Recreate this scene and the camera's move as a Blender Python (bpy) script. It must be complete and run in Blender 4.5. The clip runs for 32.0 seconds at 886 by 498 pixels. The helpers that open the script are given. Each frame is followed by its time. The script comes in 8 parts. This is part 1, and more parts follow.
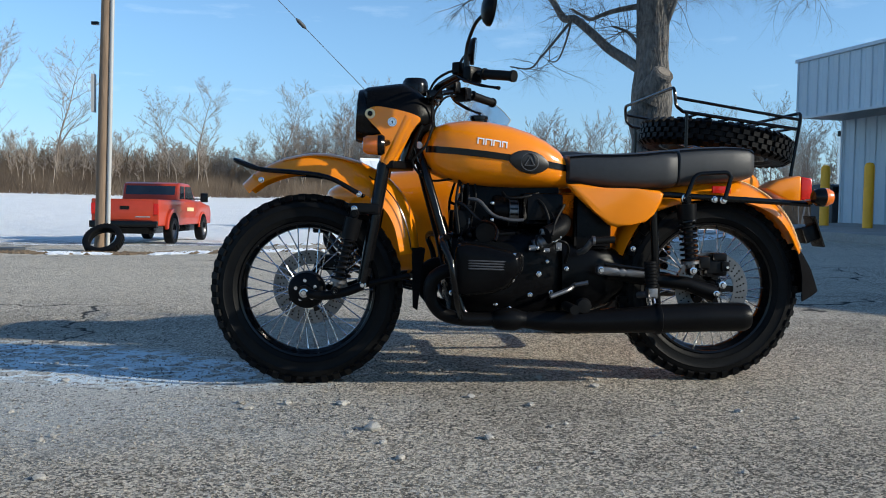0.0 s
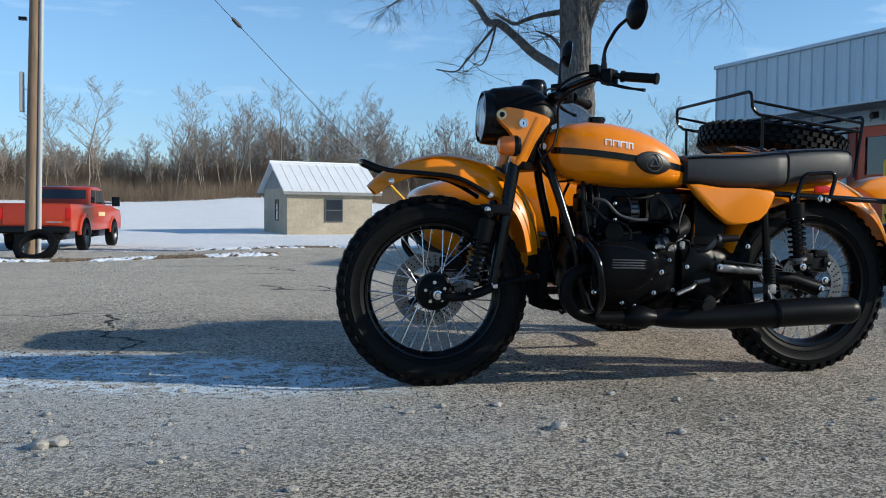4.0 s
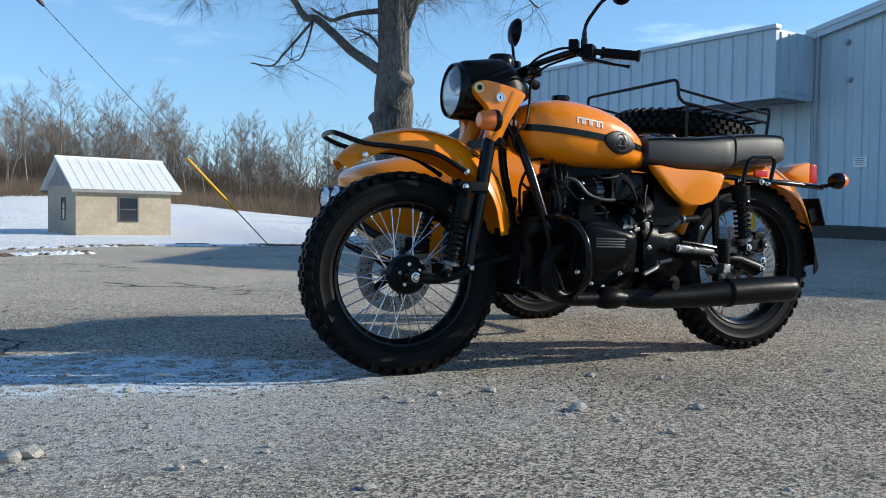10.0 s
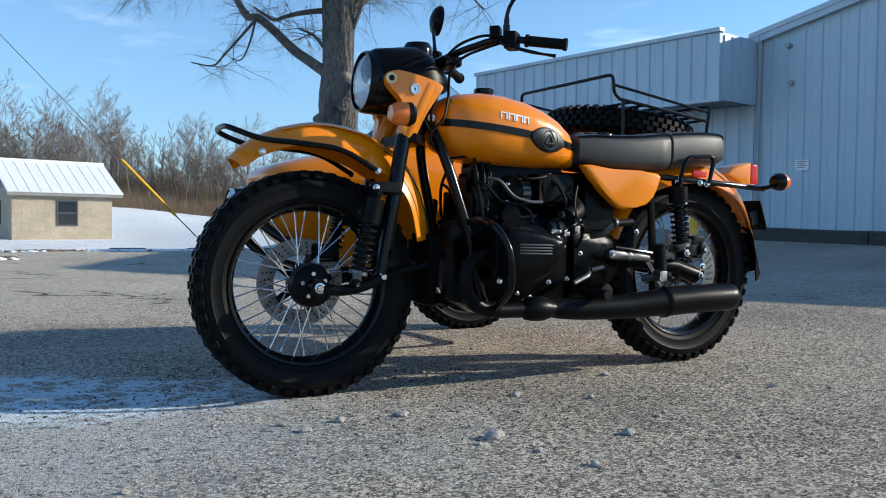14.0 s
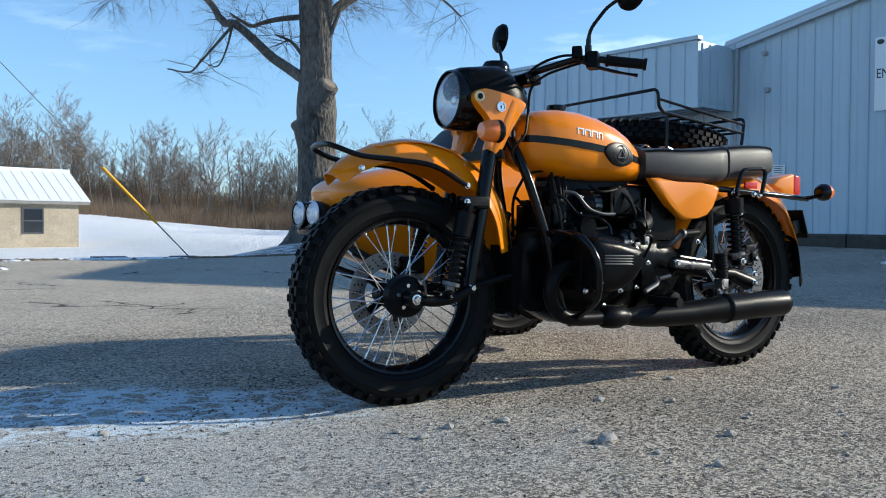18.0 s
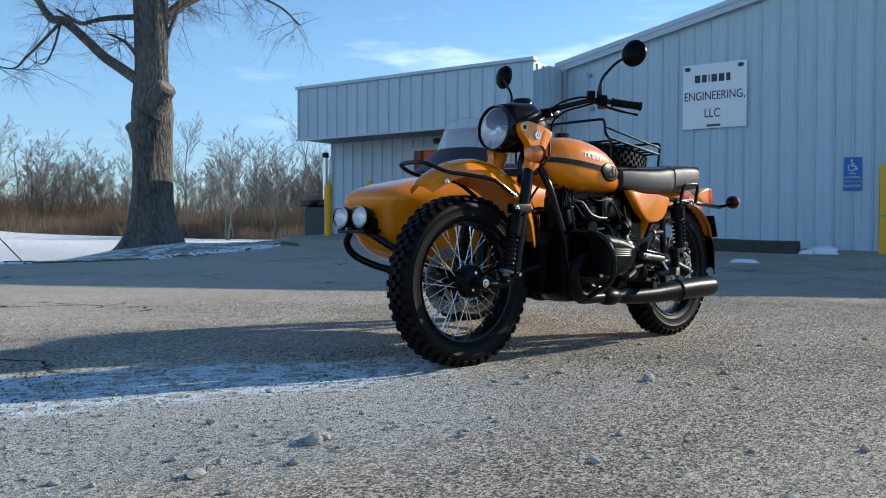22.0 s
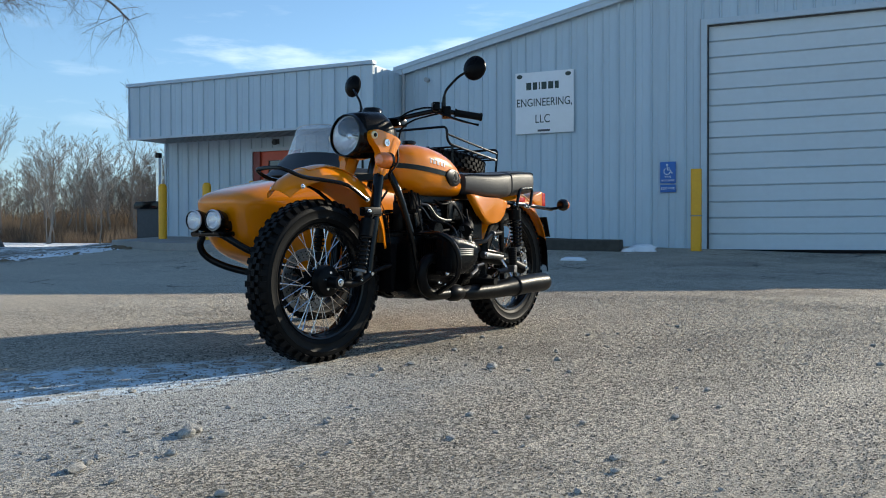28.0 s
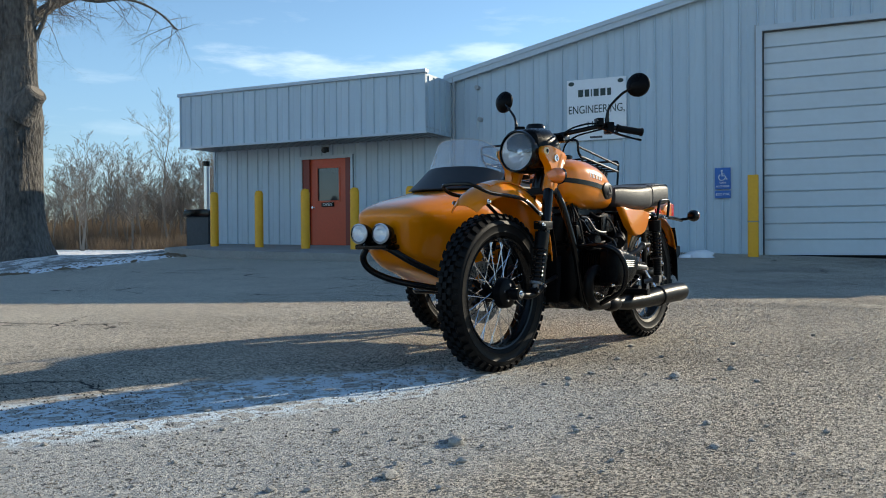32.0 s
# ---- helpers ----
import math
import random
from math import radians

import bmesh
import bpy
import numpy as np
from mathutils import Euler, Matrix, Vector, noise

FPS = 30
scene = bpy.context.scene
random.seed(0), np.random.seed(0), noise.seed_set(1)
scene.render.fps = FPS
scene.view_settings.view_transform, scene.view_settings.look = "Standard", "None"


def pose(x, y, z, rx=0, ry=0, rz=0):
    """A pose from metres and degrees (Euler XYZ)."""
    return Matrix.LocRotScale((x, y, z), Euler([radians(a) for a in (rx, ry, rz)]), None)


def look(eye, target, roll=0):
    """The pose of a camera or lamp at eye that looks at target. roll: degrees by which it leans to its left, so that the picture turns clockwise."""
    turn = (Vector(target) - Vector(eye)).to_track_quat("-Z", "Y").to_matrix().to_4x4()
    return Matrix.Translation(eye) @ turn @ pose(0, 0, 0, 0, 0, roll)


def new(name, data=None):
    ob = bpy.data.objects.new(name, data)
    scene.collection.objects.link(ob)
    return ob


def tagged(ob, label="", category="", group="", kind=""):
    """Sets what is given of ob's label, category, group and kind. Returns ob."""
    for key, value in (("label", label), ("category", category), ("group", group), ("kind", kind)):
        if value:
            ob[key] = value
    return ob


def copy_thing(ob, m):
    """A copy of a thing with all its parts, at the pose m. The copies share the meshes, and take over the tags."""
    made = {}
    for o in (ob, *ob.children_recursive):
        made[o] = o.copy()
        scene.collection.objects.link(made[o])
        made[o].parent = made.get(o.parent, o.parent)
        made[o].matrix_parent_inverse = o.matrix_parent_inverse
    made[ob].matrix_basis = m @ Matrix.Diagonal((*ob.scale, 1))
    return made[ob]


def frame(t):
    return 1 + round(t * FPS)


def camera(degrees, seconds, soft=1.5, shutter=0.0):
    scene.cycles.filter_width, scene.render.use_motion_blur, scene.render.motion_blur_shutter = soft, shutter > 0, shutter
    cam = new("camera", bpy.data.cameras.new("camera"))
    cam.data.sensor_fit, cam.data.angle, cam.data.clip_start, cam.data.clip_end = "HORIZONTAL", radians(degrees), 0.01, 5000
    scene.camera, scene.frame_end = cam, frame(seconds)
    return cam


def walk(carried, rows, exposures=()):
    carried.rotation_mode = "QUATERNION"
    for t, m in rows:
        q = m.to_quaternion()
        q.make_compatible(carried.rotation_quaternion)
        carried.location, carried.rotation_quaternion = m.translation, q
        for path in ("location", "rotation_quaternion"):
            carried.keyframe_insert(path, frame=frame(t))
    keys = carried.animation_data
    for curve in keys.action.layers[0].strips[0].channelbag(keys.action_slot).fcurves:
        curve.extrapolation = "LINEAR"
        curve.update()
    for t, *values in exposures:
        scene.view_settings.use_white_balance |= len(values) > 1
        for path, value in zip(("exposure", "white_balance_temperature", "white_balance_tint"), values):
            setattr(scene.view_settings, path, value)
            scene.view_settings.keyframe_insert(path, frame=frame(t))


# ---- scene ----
cam = camera(53.6, 32.0, soft=1.0)
PATH = [
    (0, (-0.057, -0.205, 0.631), (-0.026, 1.642, 0.550), 1.0),
    (0.5, (-0.074, -0.191, 0.639), (-0.038, 1.658, 0.555), 1.2),
    (1, (-0.084, -0.169, 0.639), (-0.052, 1.679, 0.557), 1.1),
    (1.5, (-0.094, -0.153, 0.639), (-0.072, 1.696, 0.561), 1.1),
    (2, (-0.161, -0.143, 0.630), (-0.142, 1.705, 0.557), 1.0),
    (2.5, (-0.272, -0.152, 0.624), (-0.256, 1.696, 0.549), 1.0),
    (4.5, (-1.054, -0.147, 0.601), (-0.653, 1.659, 0.535), 0.6),
    (5, (-1.178, -0.276, 0.563), (-0.629, 1.491, 0.510), 0.8),
    (5.5, (-1.374, -0.248, 0.557), (-0.756, 1.495, 0.502), 0.9),
    (6, (-1.484, -0.223, 0.550), (-0.845, 1.512, 0.494), 0.9),
    (6.5, (-1.491, -0.190, 0.536), (-0.845, 1.543, 0.477), 0.9),
    (7, (-1.484, -0.164, 0.526), (-0.833, 1.567, 0.465), 0.9),
    (7.5, (-1.465, -0.133, 0.517), (-0.812, 1.597, 0.456), 0.9),
    (8, (-1.467, -0.110, 0.522), (-0.810, 1.618, 0.459), 0.8),
    (8.5, (-1.469, -0.075, 0.528), (-0.811, 1.653, 0.463), 0.8),
    (9, (-1.466, -0.003, 0.523), (-0.804, 1.723, 0.456), 0.6),
    (9.5, (-1.460, 0.077, 0.523), (-0.796, 1.803, 0.456), 0.7),
    (10, (-1.440, 0.176, 0.524), (-0.773, 1.900, 0.461), 0.8),
    (10.5, (-1.425, 0.232, 0.523), (-0.758, 1.957, 0.459), 0.7),
    (11, (-1.430, 0.273, 0.522), (-0.761, 1.996, 0.459), 0.7),
    (11.5, (-1.455, 0.317, 0.524), (-0.785, 2.041, 0.461), 0.6),
    (12, (-1.478, 0.341, 0.518), (-0.808, 2.065, 0.456), 0.7),
    (12.5, (-1.460, 0.363, 0.515), (-0.788, 2.086, 0.455), 0.6),
    (13, (-1.413, 0.389, 0.522), (-0.712, 2.101, 0.462), 0.5),
    (13.5, (-1.326, 0.389, 0.524), (-0.585, 2.083, 0.465), 0.7),
    (14, (-1.219, 0.389, 0.529), (-0.458, 2.074, 0.474), 0.7),
    (14.5, (-1.158, 0.385, 0.532), (-0.366, 2.056, 0.480), 0.7),
    (16.5, (-1.227, 0.472, 0.522), (-0.397, 2.124, 0.475), 1.0),
    (17, (-1.336, 0.470, 0.524), (-0.505, 2.122, 0.480), 0.7),
    (17.5, (-1.470, 0.467, 0.548), (-0.638, 2.118, 0.500), 0.4),
    (18, (-1.614, 0.465, 0.552), (-0.783, 2.117, 0.507), 0.3),
    (18.5, (-1.773, 0.453, 0.555), (-0.934, 2.102, 0.511), 0.3),
    (19, (-1.941, 0.438, 0.553), (-1.075, 2.072, 0.512), 0.3),
    (19.5, (-2.102, 0.421, 0.551), (-1.212, 2.042, 0.511), 0.2),
    (20, (-2.234, 0.392, 0.541), (-1.320, 2.000, 0.501), 0.3),
    (20.5, (-2.374, 0.368, 0.548), (-1.396, 1.939, 0.510), 0.3),
    (21, (-2.523, 0.352, 0.551), (-1.473, 1.874, 0.513), 0.3),
    (21.5, (-2.668, 0.343, 0.536), (-1.551, 1.819, 0.502), 0.2),
    (22, (-2.816, 0.328, 0.527), (-1.636, 1.753, 0.495), 0.3),
    (22.5, (-2.967, 0.298, 0.530), (-1.749, 1.690, 0.500), 0.3),
    (23, (-3.089, 0.274, 0.535), (-1.841, 1.639, 0.504), 0.1),
    (23.5, (-3.138, 0.265, 0.545), (-1.870, 1.613, 0.513), 0.1),
    (24, (-3.121, 0.259, 0.544), (-1.851, 1.604, 0.513), 0.1),
    (24.5, (-3.080, 0.243, 0.539), (-1.789, 1.568, 0.510), 0.1),
    (25, (-3.019, 0.228, 0.533), (-1.659, 1.482, 0.504), 0.1),
    (25.5, (-2.984, 0.217, 0.529), (-1.597, 1.441, 0.501), 0.1),
    (26, (-2.979, 0.213, 0.532), (-1.568, 1.409, 0.503), 0.1),
    (26.5, (-2.988, 0.214, 0.535), (-1.568, 1.399, 0.506), 0.0),
    (28.5, (-3.041, 0.214, 0.529), (-1.622, 1.399, 0.500), -0.2),
    (29, (-3.096, 0.238, 0.534), (-1.678, 1.426, 0.507), -0.2),
    (29.5, (-3.156, 0.273, 0.531), (-1.742, 1.465, 0.505), -0.2),
    (30, (-3.226, 0.331, 0.535), (-1.817, 1.528, 0.509), -0.2),
    (30.5, (-3.307, 0.436, 0.536), (-1.899, 1.637, 0.512), -0.2),
    (31, (-3.414, 0.555, 0.543), (-2.010, 1.759, 0.522), -0.3),
    (31.5, (-3.522, 0.633, 0.553), (-2.122, 1.842, 0.533), -0.4),
    (32, (-3.546, 0.657, 0.569), (-2.151, 1.870, 0.550), -0.4),
]
EXPOSURES = [(0.0, 0.05, 6200, 4), (5.0, -0.03, 6200, 4), (7.0, 0.14, 6200, 4), (13.0, 0.20, 6200, 4), (17.0, 0.30, 6200, 4), (20.0, 0.22, 6200, 4), (24.0, 0.19, 6500, 4), (26.0, 0.22, 6600, 4), (32.0, 0.19, 6950, 4)]
walk(cam, [(t, look(eye, target, roll)) for t, eye, target, roll in PATH], EXPOSURES)

# ---- sky, sun and exposure ----
SUN_EL, SUN_AZ = radians(21.5), math.atan2(-0.297, 0.955)
SUN_DIR = Vector((math.cos(SUN_EL) * math.cos(SUN_AZ), math.cos(SUN_EL) * math.sin(SUN_AZ), math.sin(SUN_EL)))


def make_world():
    w = bpy.data.worlds.new("sky")
    scene.world = w
    w.use_nodes = True
    nt = w.node_tree
    nt.nodes.clear()
    out = nt.nodes.new("ShaderNodeOutputWorld")
    bg = nt.nodes.new("ShaderNodeBackground")
    sky = nt.nodes.new("ShaderNodeTexSky")
    sky.sky_type = "NISHITA"
    sky.sun_disc = False
    sky.sun_elevation = SUN_EL
    sky.sun_rotation = math.pi / 2 - SUN_AZ
    sky.air_density, sky.dust_density, sky.ozone_density = 1.0, 0.04, 4.0
    sky.altitude = 500
    tc = nt.nodes.new("ShaderNodeTexCoord")
    L = nt.links.new

    def op(kind, a, b=0.0):
        n = nt.nodes.new("ShaderNodeMath")
        n.operation = kind
        for i, v in enumerate((a, b)):
            if isinstance(v, (int, float)):
                n.inputs[i].default_value = v
            else:
                L(v, n.inputs[i])
        return n.outputs[0]

    def along(d):
        n = nt.nodes.new("ShaderNodeVectorMath")
        n.operation = "DOT_PRODUCT"
        n.inputs[1].default_value = d
        L(tc.outputs["Generated"], n.inputs[0])
        return n.outputs["Value"]

    mp = nt.nodes.new("ShaderNodeMapping")
    mp.inputs["Scale"].default_value = (2.2, 2.2, 11.0)
    nz = nt.nodes.new("ShaderNodeTexNoise")
    nz.inputs["Scale"].default_value = 3.2
    nz.inputs["Detail"].default_value = 7
    nz.inputs["Roughness"].default_value = 0.58
    L(tc.outputs["Generated"], mp.inputs["Vector"])
    L(mp.outputs["Vector"], nz.inputs["Vector"])
    # one low bank of cloud over the office roof and thin wisps elsewhere
    cloud = None
    for az, el, wide, tall, gain in ((41.5, 11.1, 0.125, 0.016, 0.36), (52.5, 12.0, 0.04, 0.010, 0.32), (30, 7.0, 0.10, 0.010, 0.12)):
        t = op("DIVIDE", along((math.cos(radians(az)), -math.sin(radians(az)), 0)), wide)
        u = op("DIVIDE", op("SUBTRACT", along((0, 0, 1)), math.sin(radians(el))), tall)
        f = op("GREATER_THAN", along((math.sin(radians(az)), math.cos(radians(az)), 0)), 0.0)
        d = op("ADD", op("SQRT", op("ADD", op("MULTIPLY", t, t), op("MULTIPLY", u, u))), op("MULTIPLY", op("SUBTRACT", nz.outputs["Fac"], 0.47), 4.6))
        r = nt.nodes.new("ShaderNodeMapRange")
        r.interpolation_type = "SMOOTHSTEP"
        for k, q in zip(("From Min", "From Max", "To Min", "To Max"), (1.2, -0.1, 0.0, gain)):
            r.inputs[k].default_value = q
        L(d, r.inputs["Value"])
        c = op("MULTIPLY", r.outputs["Result"], f)
        cloud = c if cloud is None else op("MAXIMUM", cloud, c)
    rp = nt.nodes.new("ShaderNodeMapRange")
    for k, q in zip(("From Min", "From Max", "To Min", "To Max"), (0.58, 0.85, 0.0, 0.22)):
        rp.inputs[k].default_value = q
    L(nz.outputs["Fac"], rp.inputs["Value"])
    cloud = op("MAXIMUM", cloud, rp.outputs["Result"])
    mix = nt.nodes.new("ShaderNodeMix")
    mix.data_type = "RGBA"
    mix.inputs["B"].default_value = (7.5, 8.2, 9.0, 1)
    nt.links.new(cloud, mix.inputs["Factor"])
    low = nt.nodes.new("ShaderNodeMapRange")
    low.interpolation_type = "SMOOTHSTEP"
    for k, q in zip(("From Min", "From Max", "To Min", "To Max"), (0.0, 0.22, 1.0, 0.0)):
        low.inputs[k].default_value = q
    L(along((0, 0, 1)), low.inputs["Value"])
    deep = nt.nodes.new("ShaderNodeMix")
    deep.data_type, deep.blend_type = "RGBA", "MULTIPLY"
    deep.inputs["B"].default_value = (0.66, 0.68, 0.78, 1)
    L(low.outputs["Result"], deep.inputs["Factor"])
    L(sky.outputs["Color"], deep.inputs["A"])
    L(deep.outputs["Result"], mix.inputs["A"])
    nt.links.new(mix.outputs["Result"], bg.inputs["Color"])
    bg.inputs["Strength"].default_value = 0.175
    nt.links.new(bg.outputs["Background"], out.inputs["Surface"])


make_world()
sun = new("sun", bpy.data.lights.new("sun", "SUN"))
sun.data.energy = 5.0
sun.data.angle = radians(0.55)
sun.data.color = (1.0, 0.89, 0.75)
sun.matrix_world = look(SUN_DIR * 60, (0, 0, 0))


# ---- materials ----
def nodes_of(name):
    m = bpy.data.materials.new(name)
    m.use_nodes = True
    nt = m.node_tree
    return m, nt, nt.nodes["Principled BSDF"]


def mat(name, col, rough=0.5, metal=0.0, var=0.12, scale=30.0, big=2.0, bump=0.0, bscale=None, coat=0.0, rvar=0.1, rand=0.0, col2=None, spec=None, stretch=None, deep=0.01):
    """Paint, metal, rubber and the like: colour varied at two scales, roughness varied, fine relief."""
    m, nt, p = nodes_of(name)
    L = nt.links.new
    tc = nt.nodes.new("ShaderNodeTexCoord")
    vec = tc.outputs["Object"]
    if stretch:
        mp = nt.nodes.new("ShaderNodeMapping")
        mp.inputs["Scale"].default_value = stretch
        L(vec, mp.inputs["Vector"])
        vec = mp.outputs["Vector"]
    n1 = nt.nodes.new("ShaderNodeTexNoise")
    n1.inputs["Scale"].default_value, n1.inputs["Detail"].default_value = scale, 5
    n2 = nt.nodes.new("ShaderNodeTexNoise")
    n2.inputs["Scale"].default_value, n2.inputs["Detail"].default_value = big, 4
    L(vec, n1.inputs["Vector"])
    L(vec, n2.inputs["Vector"])
    add = nt.nodes.new("ShaderNodeMath")
    add.operation = "ADD"
    L(n1.outputs["Fac"], add.inputs[0])
    L(n2.outputs["Fac"], add.inputs[1])
    ramp = nt.nodes.new("ShaderNodeMapRange")
    ramp.inputs["From Min"].default_value, ramp.inputs["From Max"].default_value = 0.65, 1.35
    L(add.outputs[0], ramp.inputs["Value"])
    mix = nt.nodes.new("ShaderNodeMix")
    mix.data_type = "RGBA"
    c2 = col2 or [c * (1 + var) for c in col]
    c1 = col if col2 else [c * (1 - var) for c in col]
    mix.inputs["A"].default_value = (*c1, 1)
    mix.inputs["B"].default_value = (*c2, 1)
    L(ramp.outputs["Result"], mix.inputs["Factor"])
    last = mix.outputs["Result"]
    if rand:
        oi = nt.nodes.new("ShaderNodeObjectInfo")
        hs = nt.nodes.new("ShaderNodeHueSaturation")
        mr = nt.nodes.new("ShaderNodeMapRange")
        mr.inputs["To Min"].default_value, mr.inputs["To Max"].default_value = 1 - rand, 1 + rand
        L(oi.outputs["Random"], mr.inputs["Value"])
        L(mr.outputs["Result"], hs.inputs["Value"])
        L(last, hs.inputs["Color"])
        last = hs.outputs["Color"]
    L(last, p.inputs["Base Color"])
    rr = nt.nodes.new("ShaderNodeMapRange")
    rr.inputs["To Min"].default_value, rr.inputs["To Max"].default_value = max(rough - rvar, 0.02), min(rough + rvar, 1)
    L(n2.outputs["Fac"], rr.inputs["Value"])
    L(rr.outputs["Result"], p.inputs["Roughness"])
    p.inputs["Metallic"].default_value = metal
    p.inputs["Coat Weight"].default_value = coat
    p.inputs["Coat Roughness"].default_value = 0.06
    if spec is not None:
        p.inputs["Specular IOR Level"].default_value = spec
    if bump:
        nb = nt.nodes.new("ShaderNodeTexNoise")
        nb.inputs["Scale"].default_value, nb.inputs["Detail"].default_value = bscale or scale * 3, 6
        L(vec, nb.inputs["Vector"])
        b = nt.nodes.new("ShaderNodeBump")
        b.inputs["Strength"].default_value, b.inputs["Distance"].default_value = bump, deep
        L(nb.outputs["Fac"], b.inputs["Height"])
        L(b.outputs["Normal"], p.inputs["Normal"])
    return m


def glass(name, tint, clear=0.8, haze=0.05):
    """A thin clear pane: mostly see-through, with a little haze and a sharp reflection."""
    m, nt, p = nodes_of(name)
    L = nt.links.new
    tr = nt.nodes.new("ShaderNodeBsdfTransparent")
    tr.inputs["Color"].default_value = (*tint, 1)
    p.inputs["Base Color"].default_value = (0.75, 0.8, 0.85, 1)
    p.inputs["Roughness"].default_value = 0.5
    gl = nt.nodes.new("ShaderNodeBsdfGlossy")
    gl.inputs["Roughness"].default_value = 0.03
    fc = nt.nodes.new("ShaderNodeLayerWeight")
    pw = nt.nodes.new("ShaderNodeMath")
    pw.operation = "POWER"
    pw.inputs[1].default_value = 3.0
    L(fc.outputs["Facing"], pw.inputs[0])
    lw = nt.nodes.new("ShaderNodeMath")
    lw.operation = "MULTIPLY_ADD"
    lw.inputs[1].default_value, lw.inputs[2].default_value = 0.5, 0.04
    L(pw.outputs[0], lw.inputs[0])
    m1 = nt.nodes.new("ShaderNodeMixShader")
    m1.inputs["Fac"].default_value = haze
    L(tr.outputs[0], m1.inputs[1])
    L(p.outputs[0], m1.inputs[2])
    m2 = nt.nodes.new("ShaderNodeMixShader")
    L(lw.outputs[0], m2.inputs["Fac"])
    L(m1.outputs[0], m2.inputs[1])
    L(gl.outputs[0], m2.inputs[2])
    L(m2.outputs[0], nt.nodes["Material Output"].inputs["Surface"])
    return m


M_ORANGE = mat("orange_paint", (0.81, 0.232, 0.002), 0.3, spec=0.15, var=0.05, scale=8, big=1.5, coat=0.8, rvar=0.05, bump=0.008, bscale=160)
M_BLACK = mat("black_enamel", (0.0035, 0.0035, 0.004), 0.15, spec=0.24, var=0.25, scale=60, big=6, bump=0.03, bscale=300, rvar=0.08)
M_MATT = mat("matt_black_coating", (0.004, 0.004, 0.0045), 0.34, spec=0.10, var=0.25, scale=80, big=5, bump=0.06, bscale=400)
M_ENGINE = mat("black_cast_metal", (0.003, 0.003, 0.0034), 0.18, spec=0.07, var=0.3, scale=70, big=9, bump=0.12, bscale=380)
M_RIB = mat("worn_rib_edges", (0.05, 0.05, 0.054), 0.35, var=0.25, scale=60, big=8)
M_RUBBER = mat("tyre_rubber", (0.0055, 0.0056, 0.006), 0.5, spec=0.1, var=0.25, scale=60, big=14, bump=0.12, bscale=260, rvar=0.08)
M_PLASTIC = mat("black_plastic", (0.004, 0.004, 0.0045), 0.28, spec=0.07, var=0.2, scale=60, big=5, bump=0.08, bscale=500)
M_FLAP = mat("dull_rubber_sheet", (0.005, 0.005, 0.0055), 0.92, spec=0.03, var=0.3, scale=40, big=6, bump=0.1, bscale=150, rvar=0.05)
M_VINYL = mat("dark_grey_vinyl", (0.03, 0.0315, 0.034), 0.5, spec=0.36, var=0.15, scale=50, big=4, bump=0.12, bscale=420)
M_STEEL = mat("bright_steel", (0.62, 0.62, 0.63), 0.22, metal=1.0, var=0.1, scale=50, big=8, rvar=0.08)
M_ALU = mat("cast_aluminium", (0.15, 0.15, 0.155), 0.42, metal=0.8, var=0.2, scale=60, big=10, bump=0.12, bscale=300)
M_DISC = mat("brake_disc_steel", (0.16, 0.16, 0.165), 0.36, metal=1.0, var=0.2, scale=40, big=10, rvar=0.1)
M_CHROME = mat("reflector_chrome", (0.96, 0.97, 0.98), 0.16, metal=0.55, var=0.03, scale=20, big=4, rvar=0.05)
M_AMBER = mat("amber_lens", (0.75, 0.16, 0.01), 0.2, var=0.12, scale=60, big=10, coat=0.7, rvar=0.05)
M_RED = mat("red_lens", (0.55, 0.012, 0.006), 0.25, spec=0.25, var=0.15, scale=60, big=10, coat=0.3, rvar=0.05)
M_WHITE = mat("white_lettering", (0.8, 0.8, 0.78), 0.5, var=0.05, scale=30, big=4)
M_CREAM = mat("cream_pinstripe", (0.8, 0.62, 0.32), 0.4, var=0.05, scale=30, big=4, coat=0.4)
M_GREY = mat("grey_moulding", (0.06, 0.06, 0.065), 0.45, var=0.15, scale=50, big=6, bump=0.05)
M_BADGE = mat("black_badge_enamel", (0.012, 0.012, 0.013), 0.4, spec=0.3, var=0.2, scale=40, big=6)
M_GLASS = glass("clear_lens", (0.98, 0.985, 0.99), haze=0.06)
M_SCREEN = glass("clear_windscreen", (0.78, 0.84, 0.89), haze=0.18)
M_MIRROR = mat("mirror_glass", (0.8, 0.82, 0.84), 0.04, metal=1.0, var=0.02, scale=10, big=3, rvar=0.02)

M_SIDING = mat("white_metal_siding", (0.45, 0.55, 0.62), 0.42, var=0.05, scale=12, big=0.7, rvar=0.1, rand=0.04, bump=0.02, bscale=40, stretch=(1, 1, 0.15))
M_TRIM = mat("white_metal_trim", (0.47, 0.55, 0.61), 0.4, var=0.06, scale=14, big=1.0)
M_SOFFIT = mat("grey_soffit_metal", (0.34, 0.36, 0.37), 0.5, var=0.1, scale=10, big=1)
M_DOORPAINT = mat("orange_red_door_paint", (0.58, 0.075, 0.02), 0.4, var=0.08, scale=18, big=1.5, bump=0.03)
M_DOORFRAME = mat("dark_red_frame_paint", (0.22, 0.025, 0.012), 0.45, var=0.1, scale=18, big=2)
M_YELLOW = mat("yellow_bollard_paint", (0.80, 0.37, 0.008), 0.5, var=0.1, scale=16, big=3, bump=0.06, bscale=80, col2=(0.88, 0.44, 0.014))
